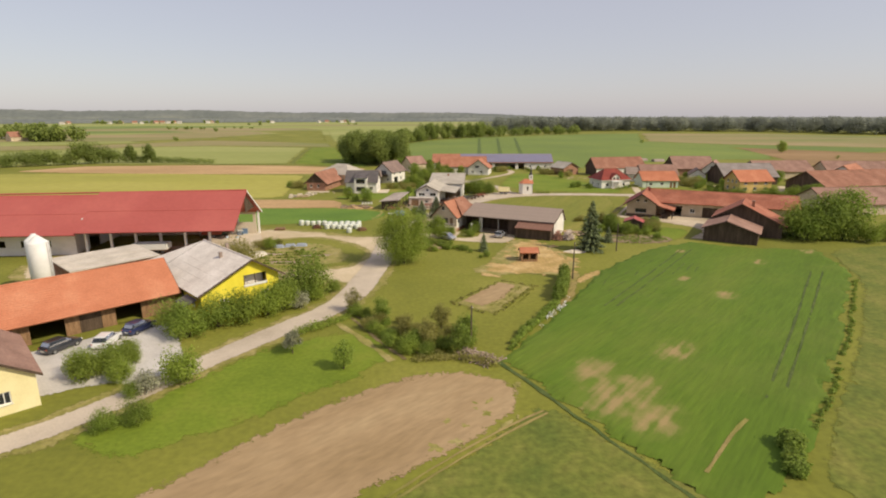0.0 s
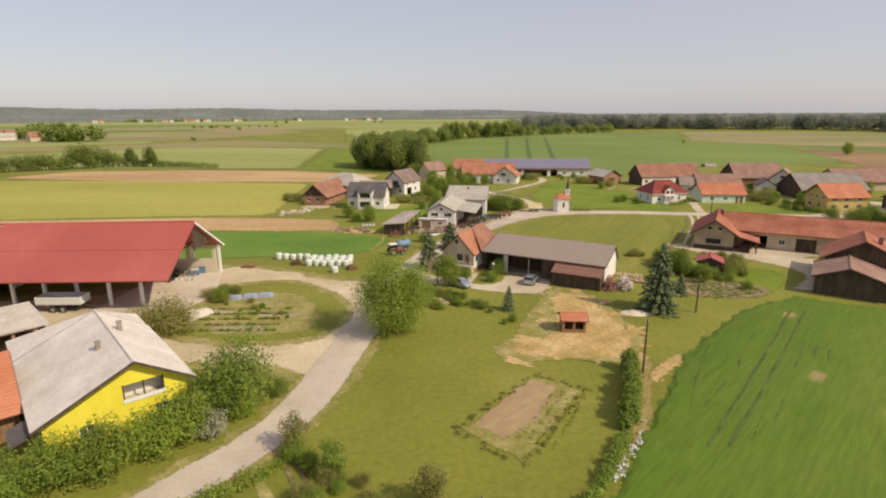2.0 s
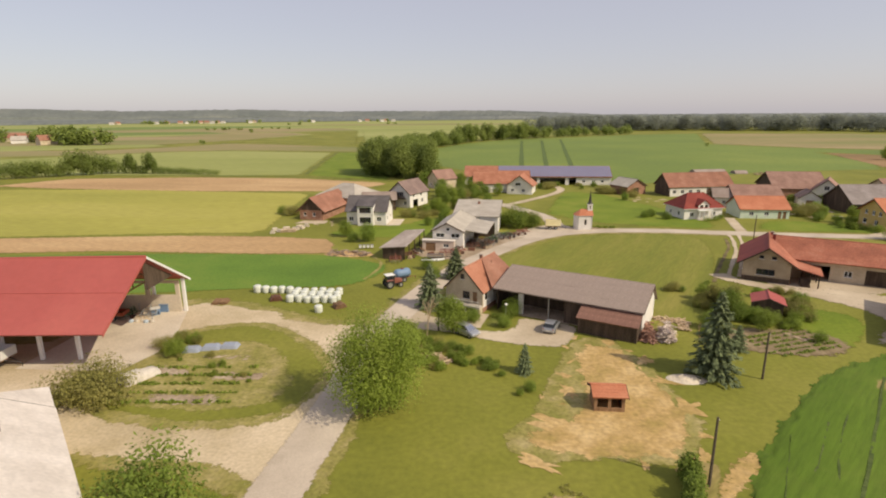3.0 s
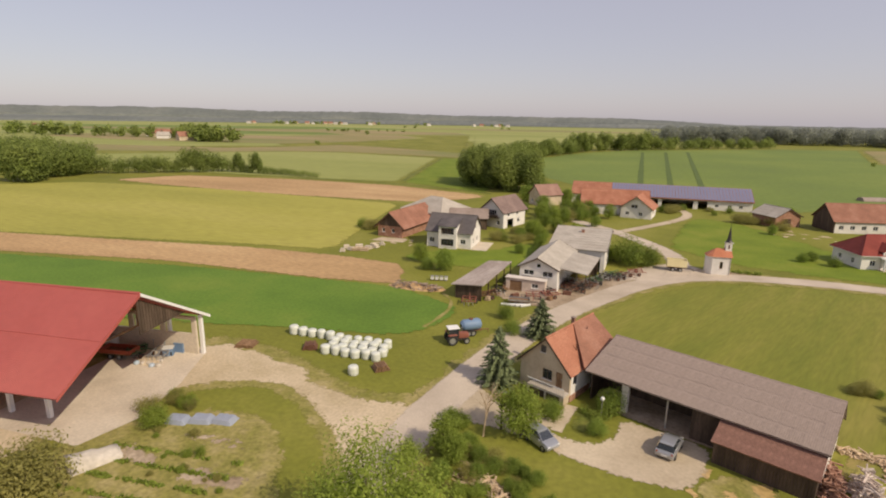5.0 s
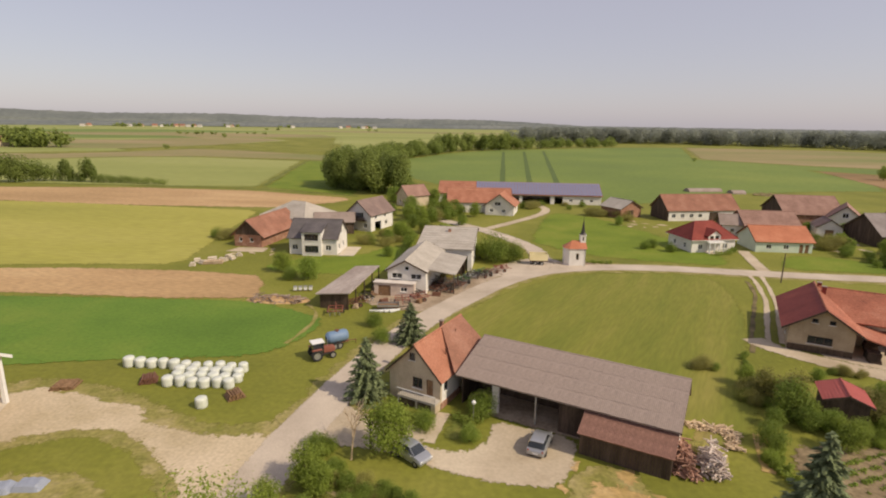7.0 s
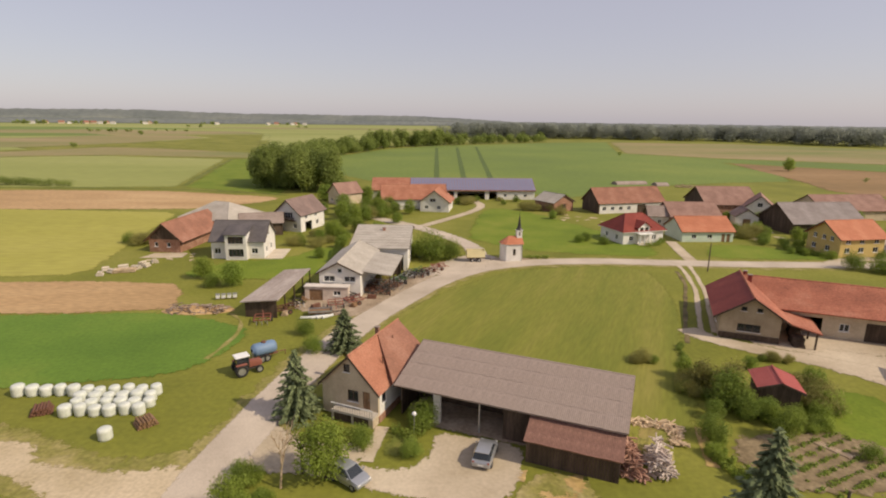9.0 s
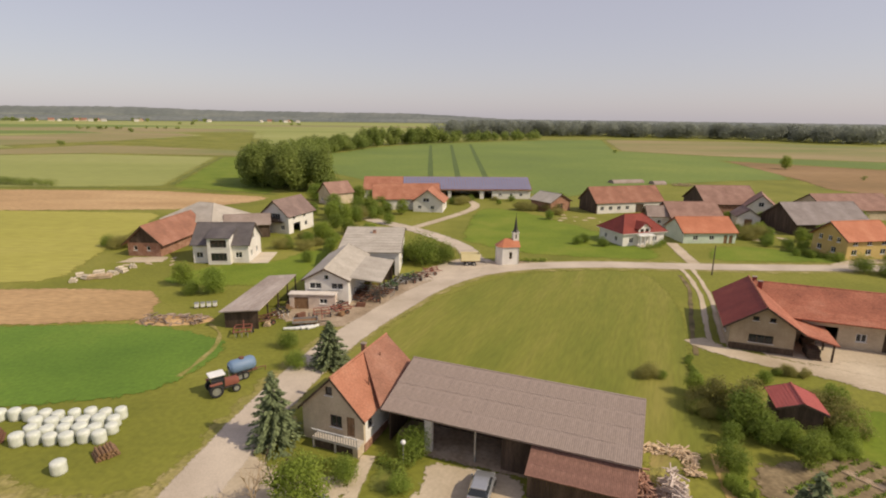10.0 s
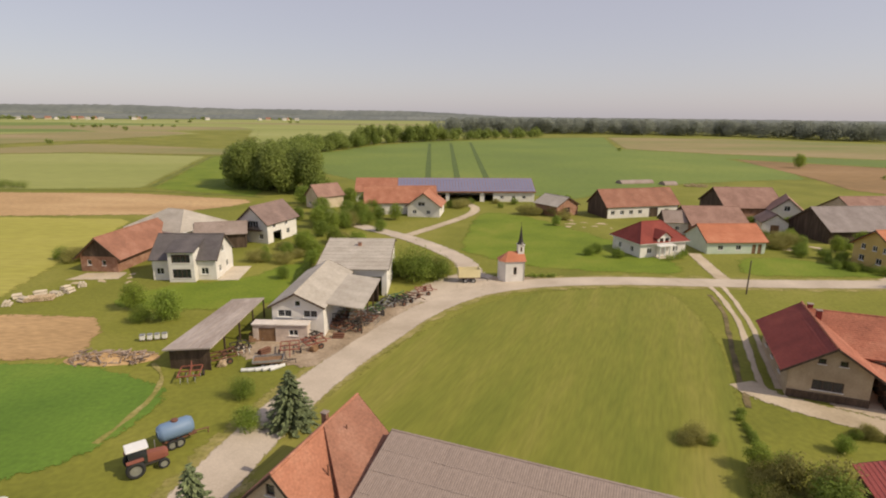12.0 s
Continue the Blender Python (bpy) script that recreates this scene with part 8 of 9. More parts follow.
def trailer(label, x, y, yaw, ln, w, h, side, axles, wheel_r=0.42, deck=0.95):
    t = thing("trailer", label, "trailer", x, y, yaw)
    bm = bmesh.new()
    box(bm, -ln / 2, ln / 2, -w / 2, w / 2, deck, deck + 0.1)
    part("deck", bm, M["wood"], t)
    for y0, y1, x0, x1 in ((-w / 2, -w / 2 + 0.05, -ln / 2, ln / 2), (w / 2 - 0.05, w / 2, -ln / 2, ln / 2), (-w / 2 + 0.053, w / 2 - 0.053, -ln / 2, -ln / 2 + 0.05), (-w / 2 + 0.053, w / 2 - 0.053, ln / 2 - 0.05, ln / 2)):
        bm = bmesh.new()
        box(bm, x0, x1, y0, y1, deck + 0.103, deck + h)
        k = max(2, int((x1 - x0 + y1 - y0) / 0.9))
        part("side_board", bm, side, t)
    bm = bmesh.new()
    box(bm, -ln / 2 + 0.2, ln / 2 - 0.2, -0.45, -0.35, deck - 0.25, deck - 0.003)
    box(bm, -ln / 2 + 0.2, ln / 2 - 0.2, 0.35, 0.45, deck - 0.25, deck - 0.003)
    for ax in axles:
        rod(bm, (ax, -w / 2 + 0.1, wheel_r), (ax, w / 2 - 0.1, wheel_r), 0.06, n=6)
        box(bm, ax - 0.08, ax + 0.08, -0.45, 0.45, wheel_r, deck - 0.2)
    rod(bm, (ln / 2 - 0.3, -0.4, deck - 0.2), (ln / 2 + 1.4, 0, 0.55), 0.05, n=6)
    rod(bm, (ln / 2 - 0.3, 0.4, deck - 0.2), (ln / 2 + 1.4, 0, 0.55), 0.05, n=6)
    rod(bm, (ln / 2 + 1.35, 0, -0.02), (ln / 2 + 1.35, 0, 0.6), 0.04, n=6)
    part("chassis", bm, M["dark"], t)
    for ax in axles:
        for s in (-1, 1):
            wheel(t, ax, s * (w / 2 - 0.12), wheel_r, 0.24)
    return t


tractor("old red tractor with white cab roof on the grass", -12.5, 135.2, 32, M["rust_red"])
trailer("pale grey tipping trailer in front of the barn", -56.2, 101.9, 4, 6.4, 2.4, 1.2, M["tarp"], (-0.9, 0.5), 0.5, 1.2)
trailer("cream farm trailer standing at the junction", 20.6, 184.6, 0, 3.8, 2.0, 1.5, M["plaster_cream"], (-0.7, 0.7))
def tank_wagon(label, x, y, yaw, half, r, mat):
    """A round tank on a two-axle chassis with a drawbar."""
    t = thing("tank_wagon", label, "tank wagon", x, y, yaw)
    bm = bmesh.new()
    prev = None
    z = 0.72 + r
    for xx, rr in ((-half, 0.3), (-half + 0.1, r * 0.8), (-half + 0.4, r), (half - 0.4, r), (half - 0.1, r * 0.8), (half, 0.3)):
        ring = [bm.verts.new((xx, rr * math.cos(k * math.pi / 9), z + rr * math.sin(k * math.pi / 9))) for k in range(18)]
        if prev:
            for k in range(18):
                bm.faces.new((prev[k], ring[k], ring[(k + 1) % 18], prev[(k + 1) % 18]))
        else:
            bm.faces.new(list(reversed(ring)))
        prev = ring
    bm.faces.new(prev)
    part("tank", bm, mat, t, smooth=True)
    bm = bmesh.new()
    lathe(bm, [(0.3, z + r - 0.05), (0.3, z + r + 0.12), (0.1, z + r + 0.16)], 10)
    part("hatch", bm, M["rust"], t)
    bm = bmesh.new()
    box(bm, -half + 0.3, half + 0.1, -0.4, 0.4, 0.6, 0.72)
    for xx in (-half * 0.65, 0.0, half * 0.65):
        box(bm, xx - 0.1, xx + 0.1, -r * 0.65, r * 0.65, 0.72, 0.72 + r * 0.3)
    rod(bm, (half, 0, 0.66), (half + 1.3, 0, 0.5), 0.06, n=6)
    rod(bm, (half + 1.2, 0, -0.02), (half + 1.2, 0, 0.55), 0.05, n=6)
    part("chassis", bm, M["rust"], t)
    for ax in (-half * 0.36, half * 0.05):
        for s in (-1, 1):
            wheel(t, ax, s * r * 0.82, 0.45, 0.28)
    return t


tank_wagon("dull blue round tank wagon parked on the grass", -11.3, 138.6, 38, 1.5, 0.8, M["machine_blue"])


def implement(label, x, y, yaw, paint, ln=2.6, w=2.2, tines=7, z=0.75):
    """A drawn tillage implement: frame, tines, two wheels and a drawbar."""
    t = thing("farm_implement", label, "farm machine", x, y, yaw, group="parked farm machines")
    bm = bmesh.new()
    for yy in (-w / 2, 0, w / 2):
        box(bm, -ln / 2, ln / 2, yy - 0.06, yy + 0.06, z, z + 0.12)
    for xx in (-ln / 2, 0, ln / 2):
        box(bm, xx - 0.06, xx + 0.06, -w / 2, w / 2, z + 0.12, z + 0.22)
    rod(bm, (ln / 2, 0, z), (ln / 2 + 1.0, 0, 0.45), 0.06, n=6)
    rod(bm, (ln / 2 - 0.1, 0, z), (ln / 2 - 0.1, 0, z + 0.8), 0.06, n=6)
    rod(bm, (-ln / 2, -0.3, z + 0.2), (ln / 2 - 0.1, 0, z + 0.8), 0.045, n=6)
    part("frame", bm, paint, t)
    for i in range(tines):
        bm = bmesh.new()
        yy = -w / 2 + w * i / (tines - 1)
        xx = -ln / 2 if i % 2 else -0.1
        rod(bm, (xx, yy, z), (xx - 0.3, yy, z * 0.5), 0.035, n=5)
        rod(bm, (xx - 0.3, yy, z * 0.5), (xx - 0.05, yy, -0.03), 0.035, 0.02, n=5)
        part("tine", bm, M["metal_grey"], t)
    for s in (-1, 1):
        wheel(t, 0.5, s * (w / 2 + 0.16), 0.36, 0.18, "rust")
    return t


i1 = implement("rusty red cultivator parked by the workshop", -2.4, 158.8, 30, M["rust_red"])
i4 = implement("rusty brown field machine in the yard", 0.6, 165.6, 75, M["rust"], 2.8, 2.2, 9)
i5 = implement("dark grey machine frame in the yard", 2.6, 165.4, 15, M["dark"], 2.4, 2.0, 7)
i2 = implement("grey hay machine parked under the shelter", 1.4, 167.6, 80, M["metal_grey"], 3.0, 2.0, 9)
i3 = implement("green harrow parked in the yard", 4.6, 169.8, 50, M["machine_green"], 2.2, 2.4, 7)
for ob, x, y, a in ((i4, -12.4, 155.2, 30), (i5, -11.0, 157.6, 120), (i4, -9.6, 162.4, 80), (i5, -3.0, 160.8, 140), (i4, 0.9, 163.4, 320), (i5, 2.2, 164.0, 20), (i4, 3.8, 166.2, 160), (i5, 5.0, 168.4, 90), (i1, -5.0, 157.2, 280), (i1, -14.6, 151.0, 100),
                    (i5, 9.0, 174.0, 210), (i4, 10.4, 175.4, 330), (i1, 12.4, 178.6, 10), (i2, 3.4, 168.2, 20), (i2, 6.4, 172.4, 65), (i3, 8.2, 175.2, 30), (i2, 0.0, 168.8, 120), (i4, 1.8, 169.8, 100), (i5, 7.0, 173.4, 130), (i5, 0.2, 166.4, 200), (i3, -49.5, 118.6, 40), (i2, -46.3, 119.0, 110)):
    copy_thing(ob, pose(x, y, 0, 0, 0, a))
trailer("low flat trailer loaded with white tubes", -6.8, 153.8, 6, 3.4, 1.7, 0.35, M["metal_grey"], (-0.5, 0.5), 0.3, 0.6)
for k in range(5):
    tb = thing("plastic_tube", "white plastic tube lying on the grass", "tube", -8.6 + k * 0.75, 152.3 + 0.12 * k, 4 + k * 9, group="white tubes")
    bm = bmesh.new()
    rod(bm, (-0.9, 0, 0.2), (0.9, 0, 0.2), 0.21, n=10)
    part("tube", bm, M["tarp"], tb)

drum = thing("water_tank", "round white plastic tank standing in the barn", "tank", -54.4, 119.6)
bm = bmesh.new()
lathe(bm, [(0.62, -0.02), (0.7, 0.1), (0.7, 1.25), (0.6, 1.4), (0.22, 1.48), (0.2, 1.58)], 16)
part("body", bm, M["tarp"], drum, smooth=True)
for k, (x, y, w, h) in enumerate(((-45.2, 121.3, 1.3, 1.2), (-46.9, 121.6, 1.4, 1.7), (-48.6, 121.4, 1.3, 1.3), (-45.9, 119.9, 1.2, 1.0))):
    cr = thing("crate", "blue plastic crate stacked by the barn wall", "crate", x, y, 4 + k * 9, group="blue crates")
    part("box", box(bmesh.new(), -w / 2, w / 2, -0.55, 0.55, 0.02, h, 0.03), M["machine_blue"], cr)
    part("rim", box(bmesh.new(), -w / 2 - 0.04, w / 2 + 0.04, -0.59, 0.59, h + 0.003, h + 0.08), M["tarp" if k % 2 else "machine_blue"], cr)
trailer("faded red low trailer parked under the barn roof", -51.2, 117.6, 8, 4.2, 1.9, 0.6, M["machine_red"], (-0.6, 0.6), 0.36, 0.7)
for k in range(9):
    sk = thing("feed_sack", "pale grey sack dropped at the barn corner", "sack", -47.6 + (k % 5) * 0.75, 116.6 + (k // 5) * 0.9 + 0.2 * (k % 3), k * 37, group="feed sacks")
    bm = bmesh.new()
    lathe(bm, [(0.2, -0.02), (0.36, 0.06), (0.4, 0.22), (0.3, 0.4), (0.12, 0.46)], 9)
    part("bag", bm, M["eternit_pale" if k % 3 else "tarp_blue"], sk, smooth=True)

# ---- bales, wood, heaps ----
bale_src = None
rb = random.Random(5)
spots = [(-34.8 + i * 1.42, 131.0 - 0.05 * i + rb.uniform(-0.2, 0.2)) for i in range(11)]
spots += [(-27.6 + i * 1.4 + (0.35 if j % 2 else 0), 129.4 - j * 1.32 + rb.uniform(-0.1, 0.1)) for j in range(3) for i in range(6)]
spots.append((-21.6, 122.4))
for x, y in spots:
    if bale_src is None:
        bale_src = thing("silage_bale", "round silage bale wrapped in white film", "bale", x, y, group="silage bales by the barn")
        bm = bmesh.new()
        lathe(bm, [(0.56, -0.03), (0.64, 0.08), (0.66, 0.3), (0.655, 0.9), (0.63, 1.12), (0.5, 1.22), (0.2, 1.25)], 16)
        part("wrapped_body", bm, M["film_white"], bale_src, smooth=True)
        bm = bmesh.new()
        for k in range(7):
            a = k * 0.9
            rod(bm, (0.66 * math.cos(a), 0.66 * math.sin(a), 0.05), (0.665 * math.cos(a + 0.9), 0.665 * math.sin(a + 0.9), 1.05), 0.012, n=4)
        part("film_edge", bm, M["tarp"], bale_src)
    else:
        copy_thing(bale_src, Matrix.LocRotScale((x, y, 0), Euler((0, 0, rb.uniform(0, 6))), (rb.uniform(0.84, 0.98),) * 2 + (rb.uniform(0.74, 0.92),)))


def log_pile(label, x, y, yaw, ln, rows, r=0.13, length=1.1, mat="wood_pale", seed=1):
    t = thing("log_pile", label, "logs", x, y, yaw, group="firewood")
    rnd = random.Random(seed)
    for j in range(rows):
        n = int(ln / (2 * r)) - j
        for i in range(n):
            xx = -ln / 2 + r + j * r + i * 2 * r + rnd.uniform(-0.02, 0.02)
            zz = r + j * r * 1.72
            o = rnd.uniform(-0.1, 0.1)
            bm = bmesh.new()
            rod(bm, (xx, -length / 2 + o, zz), (xx + rnd.uniform(-0.03, 0.03), length / 2 + o, zz), r * rnd.uniform(0.8, 1.0), n=7)
            part("log", bm, M[mat], t)
    return t


def brush_pile(label, ax, ay, bx, by, w, h, count, mat, seed):
    """A long loose pile of cut branches and billets lying across one another."""
    rnd = random.Random(seed)
    t = thing("wood_pile", label, "wood pile", ax, ay, group="firewood")
    for k in range(3):
        bm = bmesh.new()
        for i in range(count // 3):
            f, c = rnd.random(), rnd.uniform(-1, 1)
            z = h * (1 - c * c) * rnd.uniform(0.1, 1.0) + 0.05
            p = Vector(((bx - ax) * f + rnd.uniform(-0.2, 0.2), (by - ay) * f + rnd.uniform(-0.2, 0.2), z)) + Vector((by - ay, ax - bx, 0)).normalized() * c * w / 2
            a, ln = rnd.uniform(0, math.pi), rnd.uniform(0.25, 0.8)
            d = Vector((math.cos(a) * ln, math.sin(a) * ln, rnd.uniform(-0.25, 0.25) * ln))
            q, e = p - d, p + d
            q.z, e.z = max(0.03, q.z), max(0.03, e.z)
            rod(bm, q, e, rnd.uniform(0.05, 0.12), rnd.uniform(0.03, 0.1), 5)
        tagged(part("brushwood", bm, M[mat], t), kind="stuff")
    return t


brush_pile("reddish heap of cut branches beside the lean-to", 25.7, 118.2, 24.6, 114.0, 1.5, 1.3, 200, "branch_red", 1)
brush_pile("tall heap of pale firewood on the grass", 28.2, 117.6, 26.9, 114.0, 1.6, 1.6, 220, "brushwood_pale", 2)
brush_pile("low rim of sticks and sawdust behind the firewood", 28.0, 122.4, 31.6, 121.6, 0.9, 0.4, 90, "wood_pale", 3)
brush_pile("low rim of sticks and sawdust behind the firewood", 31.7, 121.4, 30.6, 118.4, 0.7, 0.3, 60, "wood_pale", 4)
log_pile("dark timber stacked under the porch roof", 58.2, 140.2, 64, 3.2, 5, 0.14, 1.4, "wood_dark", 31)
log_pile("dark timber stacked under the porch roof", 60.2, 143.6, 64, 3.0, 6, 0.14, 1.4, "wood_dark", 32)
brush_pile("loose heap of pale cut twigs under the trees", -4.6, 108.6, -0.8, 106.4, 2.2, 0.5, 110, "wood_pale", 9)
log_pile("dark logs lying on the grass", -38.5, 125.5, 10, 2.6, 2, 0.14, 2.0, "wood", 4)
log_pile("pile of brown roof battens", -30.2, 127.4, 25, 2.0, 3, 0.14, 1.6, "rust", 5)
log_pile("pile of brown timber beside the bales", -19.0, 124.6, 40, 2.0, 3, 0.14, 1.6, "wood", 6)
log_pile("heap of pale stones and timber by the field", -47, 178.5, 15, 4.0, 2, 0.2, 1.6, "wood_pale", 7)
for k, (sx, sy) in enumerate(((-50.2, 176.2), (-49.0, 178.0), (-48.4, 181.0), (-46.0, 183.4), (-44.4, 185.2), (-45.8, 180.4), (-50.8, 179.4), (-44.6, 182.0))):
    log_pile("short pile of pale stone posts by the field", sx, sy, 20 + k * 47, 1.4, 2, 0.22, 1.2 + 0.2 * (k % 3), "concrete", 20 + k)
for k, (sx, sy, sm) in enumerate(((-12.0, 154.2, "wood_pale"), (-11.2, 158.6, "wood_pale"), (-10.2, 161.0, "wood"), (-2.2, 157.6, "wood"), (-3.4, 162.8, "wood_pale"), (0.4, 161.2, "rust"), (-8.0, 157.0, "rust"), (3.2, 165.0, "wood_pale"))):
    log_pile("small stack of timber and scrap in the workshop yard", sx, sy, k * 53, 1.2, 3, 0.13, 1.4, sm, 60 + k)


def heap(label, x, y, w, d, h, mat, seed, name="earth_mound", category="mound"):
    """A loose heap with an uneven surface."""
    bm = bmesh.new()
    bmesh.ops.create_grid(bm, x_segments=26, y_segments=26, size=1)
    for v in bm.verts:
        r = v.co.length
        q = noise.noise(Vector((v.co.x * 2.5 + seed, v.co.y * 2.5, 0))) * 0.5 + noise.noise(Vector((v.co.x * 9, v.co.y * 9, seed))) * 0.35
        v.co.z = max(-0.05, h * (1 - r ** 1.6) * (0.8 + q) - 0.02)
        v.co.x *= w / 2
        v.co.y *= d / 2
    return tagged(bmesh_thing(name, bm, M[mat], x, y), label, category)


def bmesh_thing(name, bm, mat, x, y, yaw=0.0):
    ob = part(name, bm, mat)
    ob.matrix_basis = pose(x, y, 0, 0, 0, yaw)
    return ob


brush_pile("brown brushwood heap at the orchard corner", 2.4, 57.6, 6.0, 54.6, 2.2, 0.5, 150, "brushwood", 8)
heap("heap of brown earth and brushwood", -25.6, 156.6, 11.0, 4.0, 0.8, "soil", 1)
brush_pile("brushwood thrown on the earth heap", -29.6, 156.8, -21.4, 156.2, 3.4, 0.9, 150, "brushwood", 9)
heap("grey gravel heap on the sandy ground", 26.2, 104.2, 4.6, 2.6, 0.5, "concrete", 3)
heap("mossy earth heap by the firewood", 28.0, 117.8, 3.4, 4.4, 0.6, "verge", 4)
heap("heap of pale rubble on the concrete apron", -46.6, 117.4, 4.0, 2.2, 0.8, "gravel", 6)
heap("overgrown earth heap beside the yard", -41.5, 98.3, 4.0, 3.0, 0.9, "grass", 7)

dead = thing("tree", "bare dead tree with grey branches", "tree", -2.8, 116.4, 30)
trunk_part(dead, 3.4, 0.13, [(1.3, 0.4, 3.7), (-1.2, 0.8, 4.2), (0.3, -1.4, 3.9), (-0.5, 1.2, 4.6), (0.9, -0.8, 4.8), (1.5, 1.0, 4.0), (-1.4, -0.6, 3.6)], 5)
log_pile("long grey beams lying under the trees", -5.4, 110.4, 60, 0.6, 1, 0.12, 3.6, "wood_pale", 8)
log_pile("stack of pale boards at the garden", 44.5, 117.0, 30, 0.8, 1, 0.1, 3.0, "wood_pale", 9)

# hives
for i in range(4):
    hv = thing("beehive", "white wooden beehive on short legs", "beehive", -24.3 + i * 0.85, 161.6 + i * 0.15, 8, group="beehives")
    part("box", box(bmesh.new(), -0.28, 0.28, -0.26, 0.26, 0.25, 0.85, 0.02), M["white_paint"], hv)
    part("lid", box(bmesh.new(), -0.32, 0.32, -0.3, 0.3, 0.853, 0.93, 0.01), M["metal_grey"], hv)
    for lx in (-0.22, 0.22):
        for ly in (-0.2, 0.2):
            part("leg", box(bmesh.new(), lx - 0.03, lx + 0.03, ly - 0.03, ly + 0.03, -0.03, 0.247), M["wood"], hv)

# poles
for x, y, h, lab in ((21.6, 85.9, 6.2, "wooden utility pole at the field edge"), (65.9, 175.4, 5.8, "dark wooden utility pole by the road"), (34.6, 104.8, 5.6, "thin wooden pole beside the garden"), (3.6, 59.2, 5.0, "thin grey pole among the fruit trees")):
    pl = thing("utility_pole", lab, "pole", x, y, 20)
    bm = bmesh.new()
    rod(bm, (0, 0, -0.3), (0.05, 0.03, h), 0.13, 0.09, 8)
    part("pole", bm, M["bark"], pl)
    bm = bmesh.new()
    rod(bm, (-0.02, 0, h - 0.3), (0.12, 0.03, h - 0.3), 0.03, n=5)
    lathe(bm, [(0.05, h - 0.28), (0.06, h - 0.2), (0.03, h - 0.12)], 8, 0.14, 0.03)
    part("insulator", bm, M["white_paint"], pl)
lamp = thing("garden_lamp", "garden lamp with a white globe shade", "lamp", 6.6, 121.7)
bm = bmesh.new()
rod(bm, (0, 0, -0.05), (0, 0, 1.9), 0.04, n=8)
part("post", bm, M["metal_grey"], lamp)
bm = bmesh.new()
bmesh.ops.create_icosphere(bm, subdivisions=2, radius=0.22, matrix=Matrix.Translation((0, 0, 2.08)))
part("globe", bm, M["white_paint"], lamp, smooth=True)

# farmyard island: plastic sheets, beds, tunnel
for x, y, a in ((-33.6, 107.8, 8), (-31.4, 108.6, 12), (-29.2, 109.2, 5)):
    sh = thing("plastic_sheet", "dull grey sheet over stacked boards", "sheet", x, y, a, group="sheeted stacks")
    bm = bmesh.new()
    bmesh.ops.create_grid(bm, x_segments=12, y_segments=8, size=1)
    for v in bm.verts:
        e = max(abs(v.co.x), abs(v.co.y))
        v.co.z = 0.55 * (1 - max(0, e - 0.72) / 0.28) + noise.noise(v.co * 4 + Vector((x, 0, 0))) * 0.08
        v.co.x *= 1.2
        v.co.y *= 0.8
        v.co.z = max(0.0, v.co.z)
    part("cover", bm, M["sheet_grey"], sh)
    part("stack", box(bmesh.new(), -0.85, 0.85, -0.55, 0.55, -0.03, 0.42), M["wood"], sh)
tt = thing("tarpaulin", "pale tarpaulin stretched over a frame", "tarpaulin", -35.7, 100.3, 62)
bm = bmesh.new()
rows = []
for i in range(9):
    xx = -2.0 + 0.5 * i
    hh = 1.5 - 0.1 * i + 0.06 * math.sin(i * 2.1)
    rows.append([bm.verts.new((xx + 0.04 * math.sin(k * 3 + i), -1.15 * math.cos(math.pi * k / 10), hh * math.sin(math.pi * k / 10) + 0.04 * math.sin(k * 1.7 + i))) for k in range(11)])
for p, q in zip(rows, rows[1:]):
    for k in range(10):
        bm.faces.new((p[k], q[k], q[k + 1], p[k + 1]))
bm.faces.new(rows[0])
bm.faces.new(list(reversed(rows[-1])))
part("cover", bm, M["eternit_pale"], tt, smooth=True)


def rows_of_plants(name, label, x0, y0, x1, y1, nrows, width, count, size, mat, seed, h=0.3):
    """Garden plants in rows, too many to count."""
    rng = np.random.default_rng(seed)
    d = Vector((x1 - x0, y1 - y0))
    ln = d.length
    d.normalize()
    n = Vector((-d.y, d.x))
    blobs = []
    for r in range(nrows):
        off = (r - (nrows - 1) / 2) * width / max(1, nrows - 1)
        k = int(ln / 0.5)
        for i in range(k):
            if rng.random() < 0.25:
                continue
            p = Vector((x0, y0)) + d * (i + 0.5) * ln / k + n * off
            s = rng.uniform(0.6, 1.2)
            blobs.append((p.x, p.y, h * 0.4 * s, 0.28 * s, 0.28 * s, h * 0.7 * s))
    return tagged(leaf_mesh(name, blobs, count, size, mat, None, seed, 0.4), label, "plants", kind="stuff")


rows_of_plants("vegetable_rows", "green and brown vegetable rows on the yard island", -36, 98.8, -23, 99.8, 5, 8.0, 2200, 0.34, M["leaf_bright"], 1, 0.34)
rows_of_plants("vegetable_rows", "low weeds and seedlings in the fenced plot", 8.4, 72.2, 13.0, 81.0, 5, 3.0, 900, 0.12, M["tuft"], 2, 0.14)
rows_of_plants("vegetable_rows", "kitchen garden plants in rows", 38, 113.2, 48, 117, 6, 5.6, 3200, 0.2, M["leaf_mid"], 3, 0.35)
rows_of_plants("vegetable_rows", "bright green bean rows by the garden", 33.2, 117.5, 34.4, 112.5, 3, 1.6, 1600, 0.22, M["leaf_bright"], 4, 0.7)

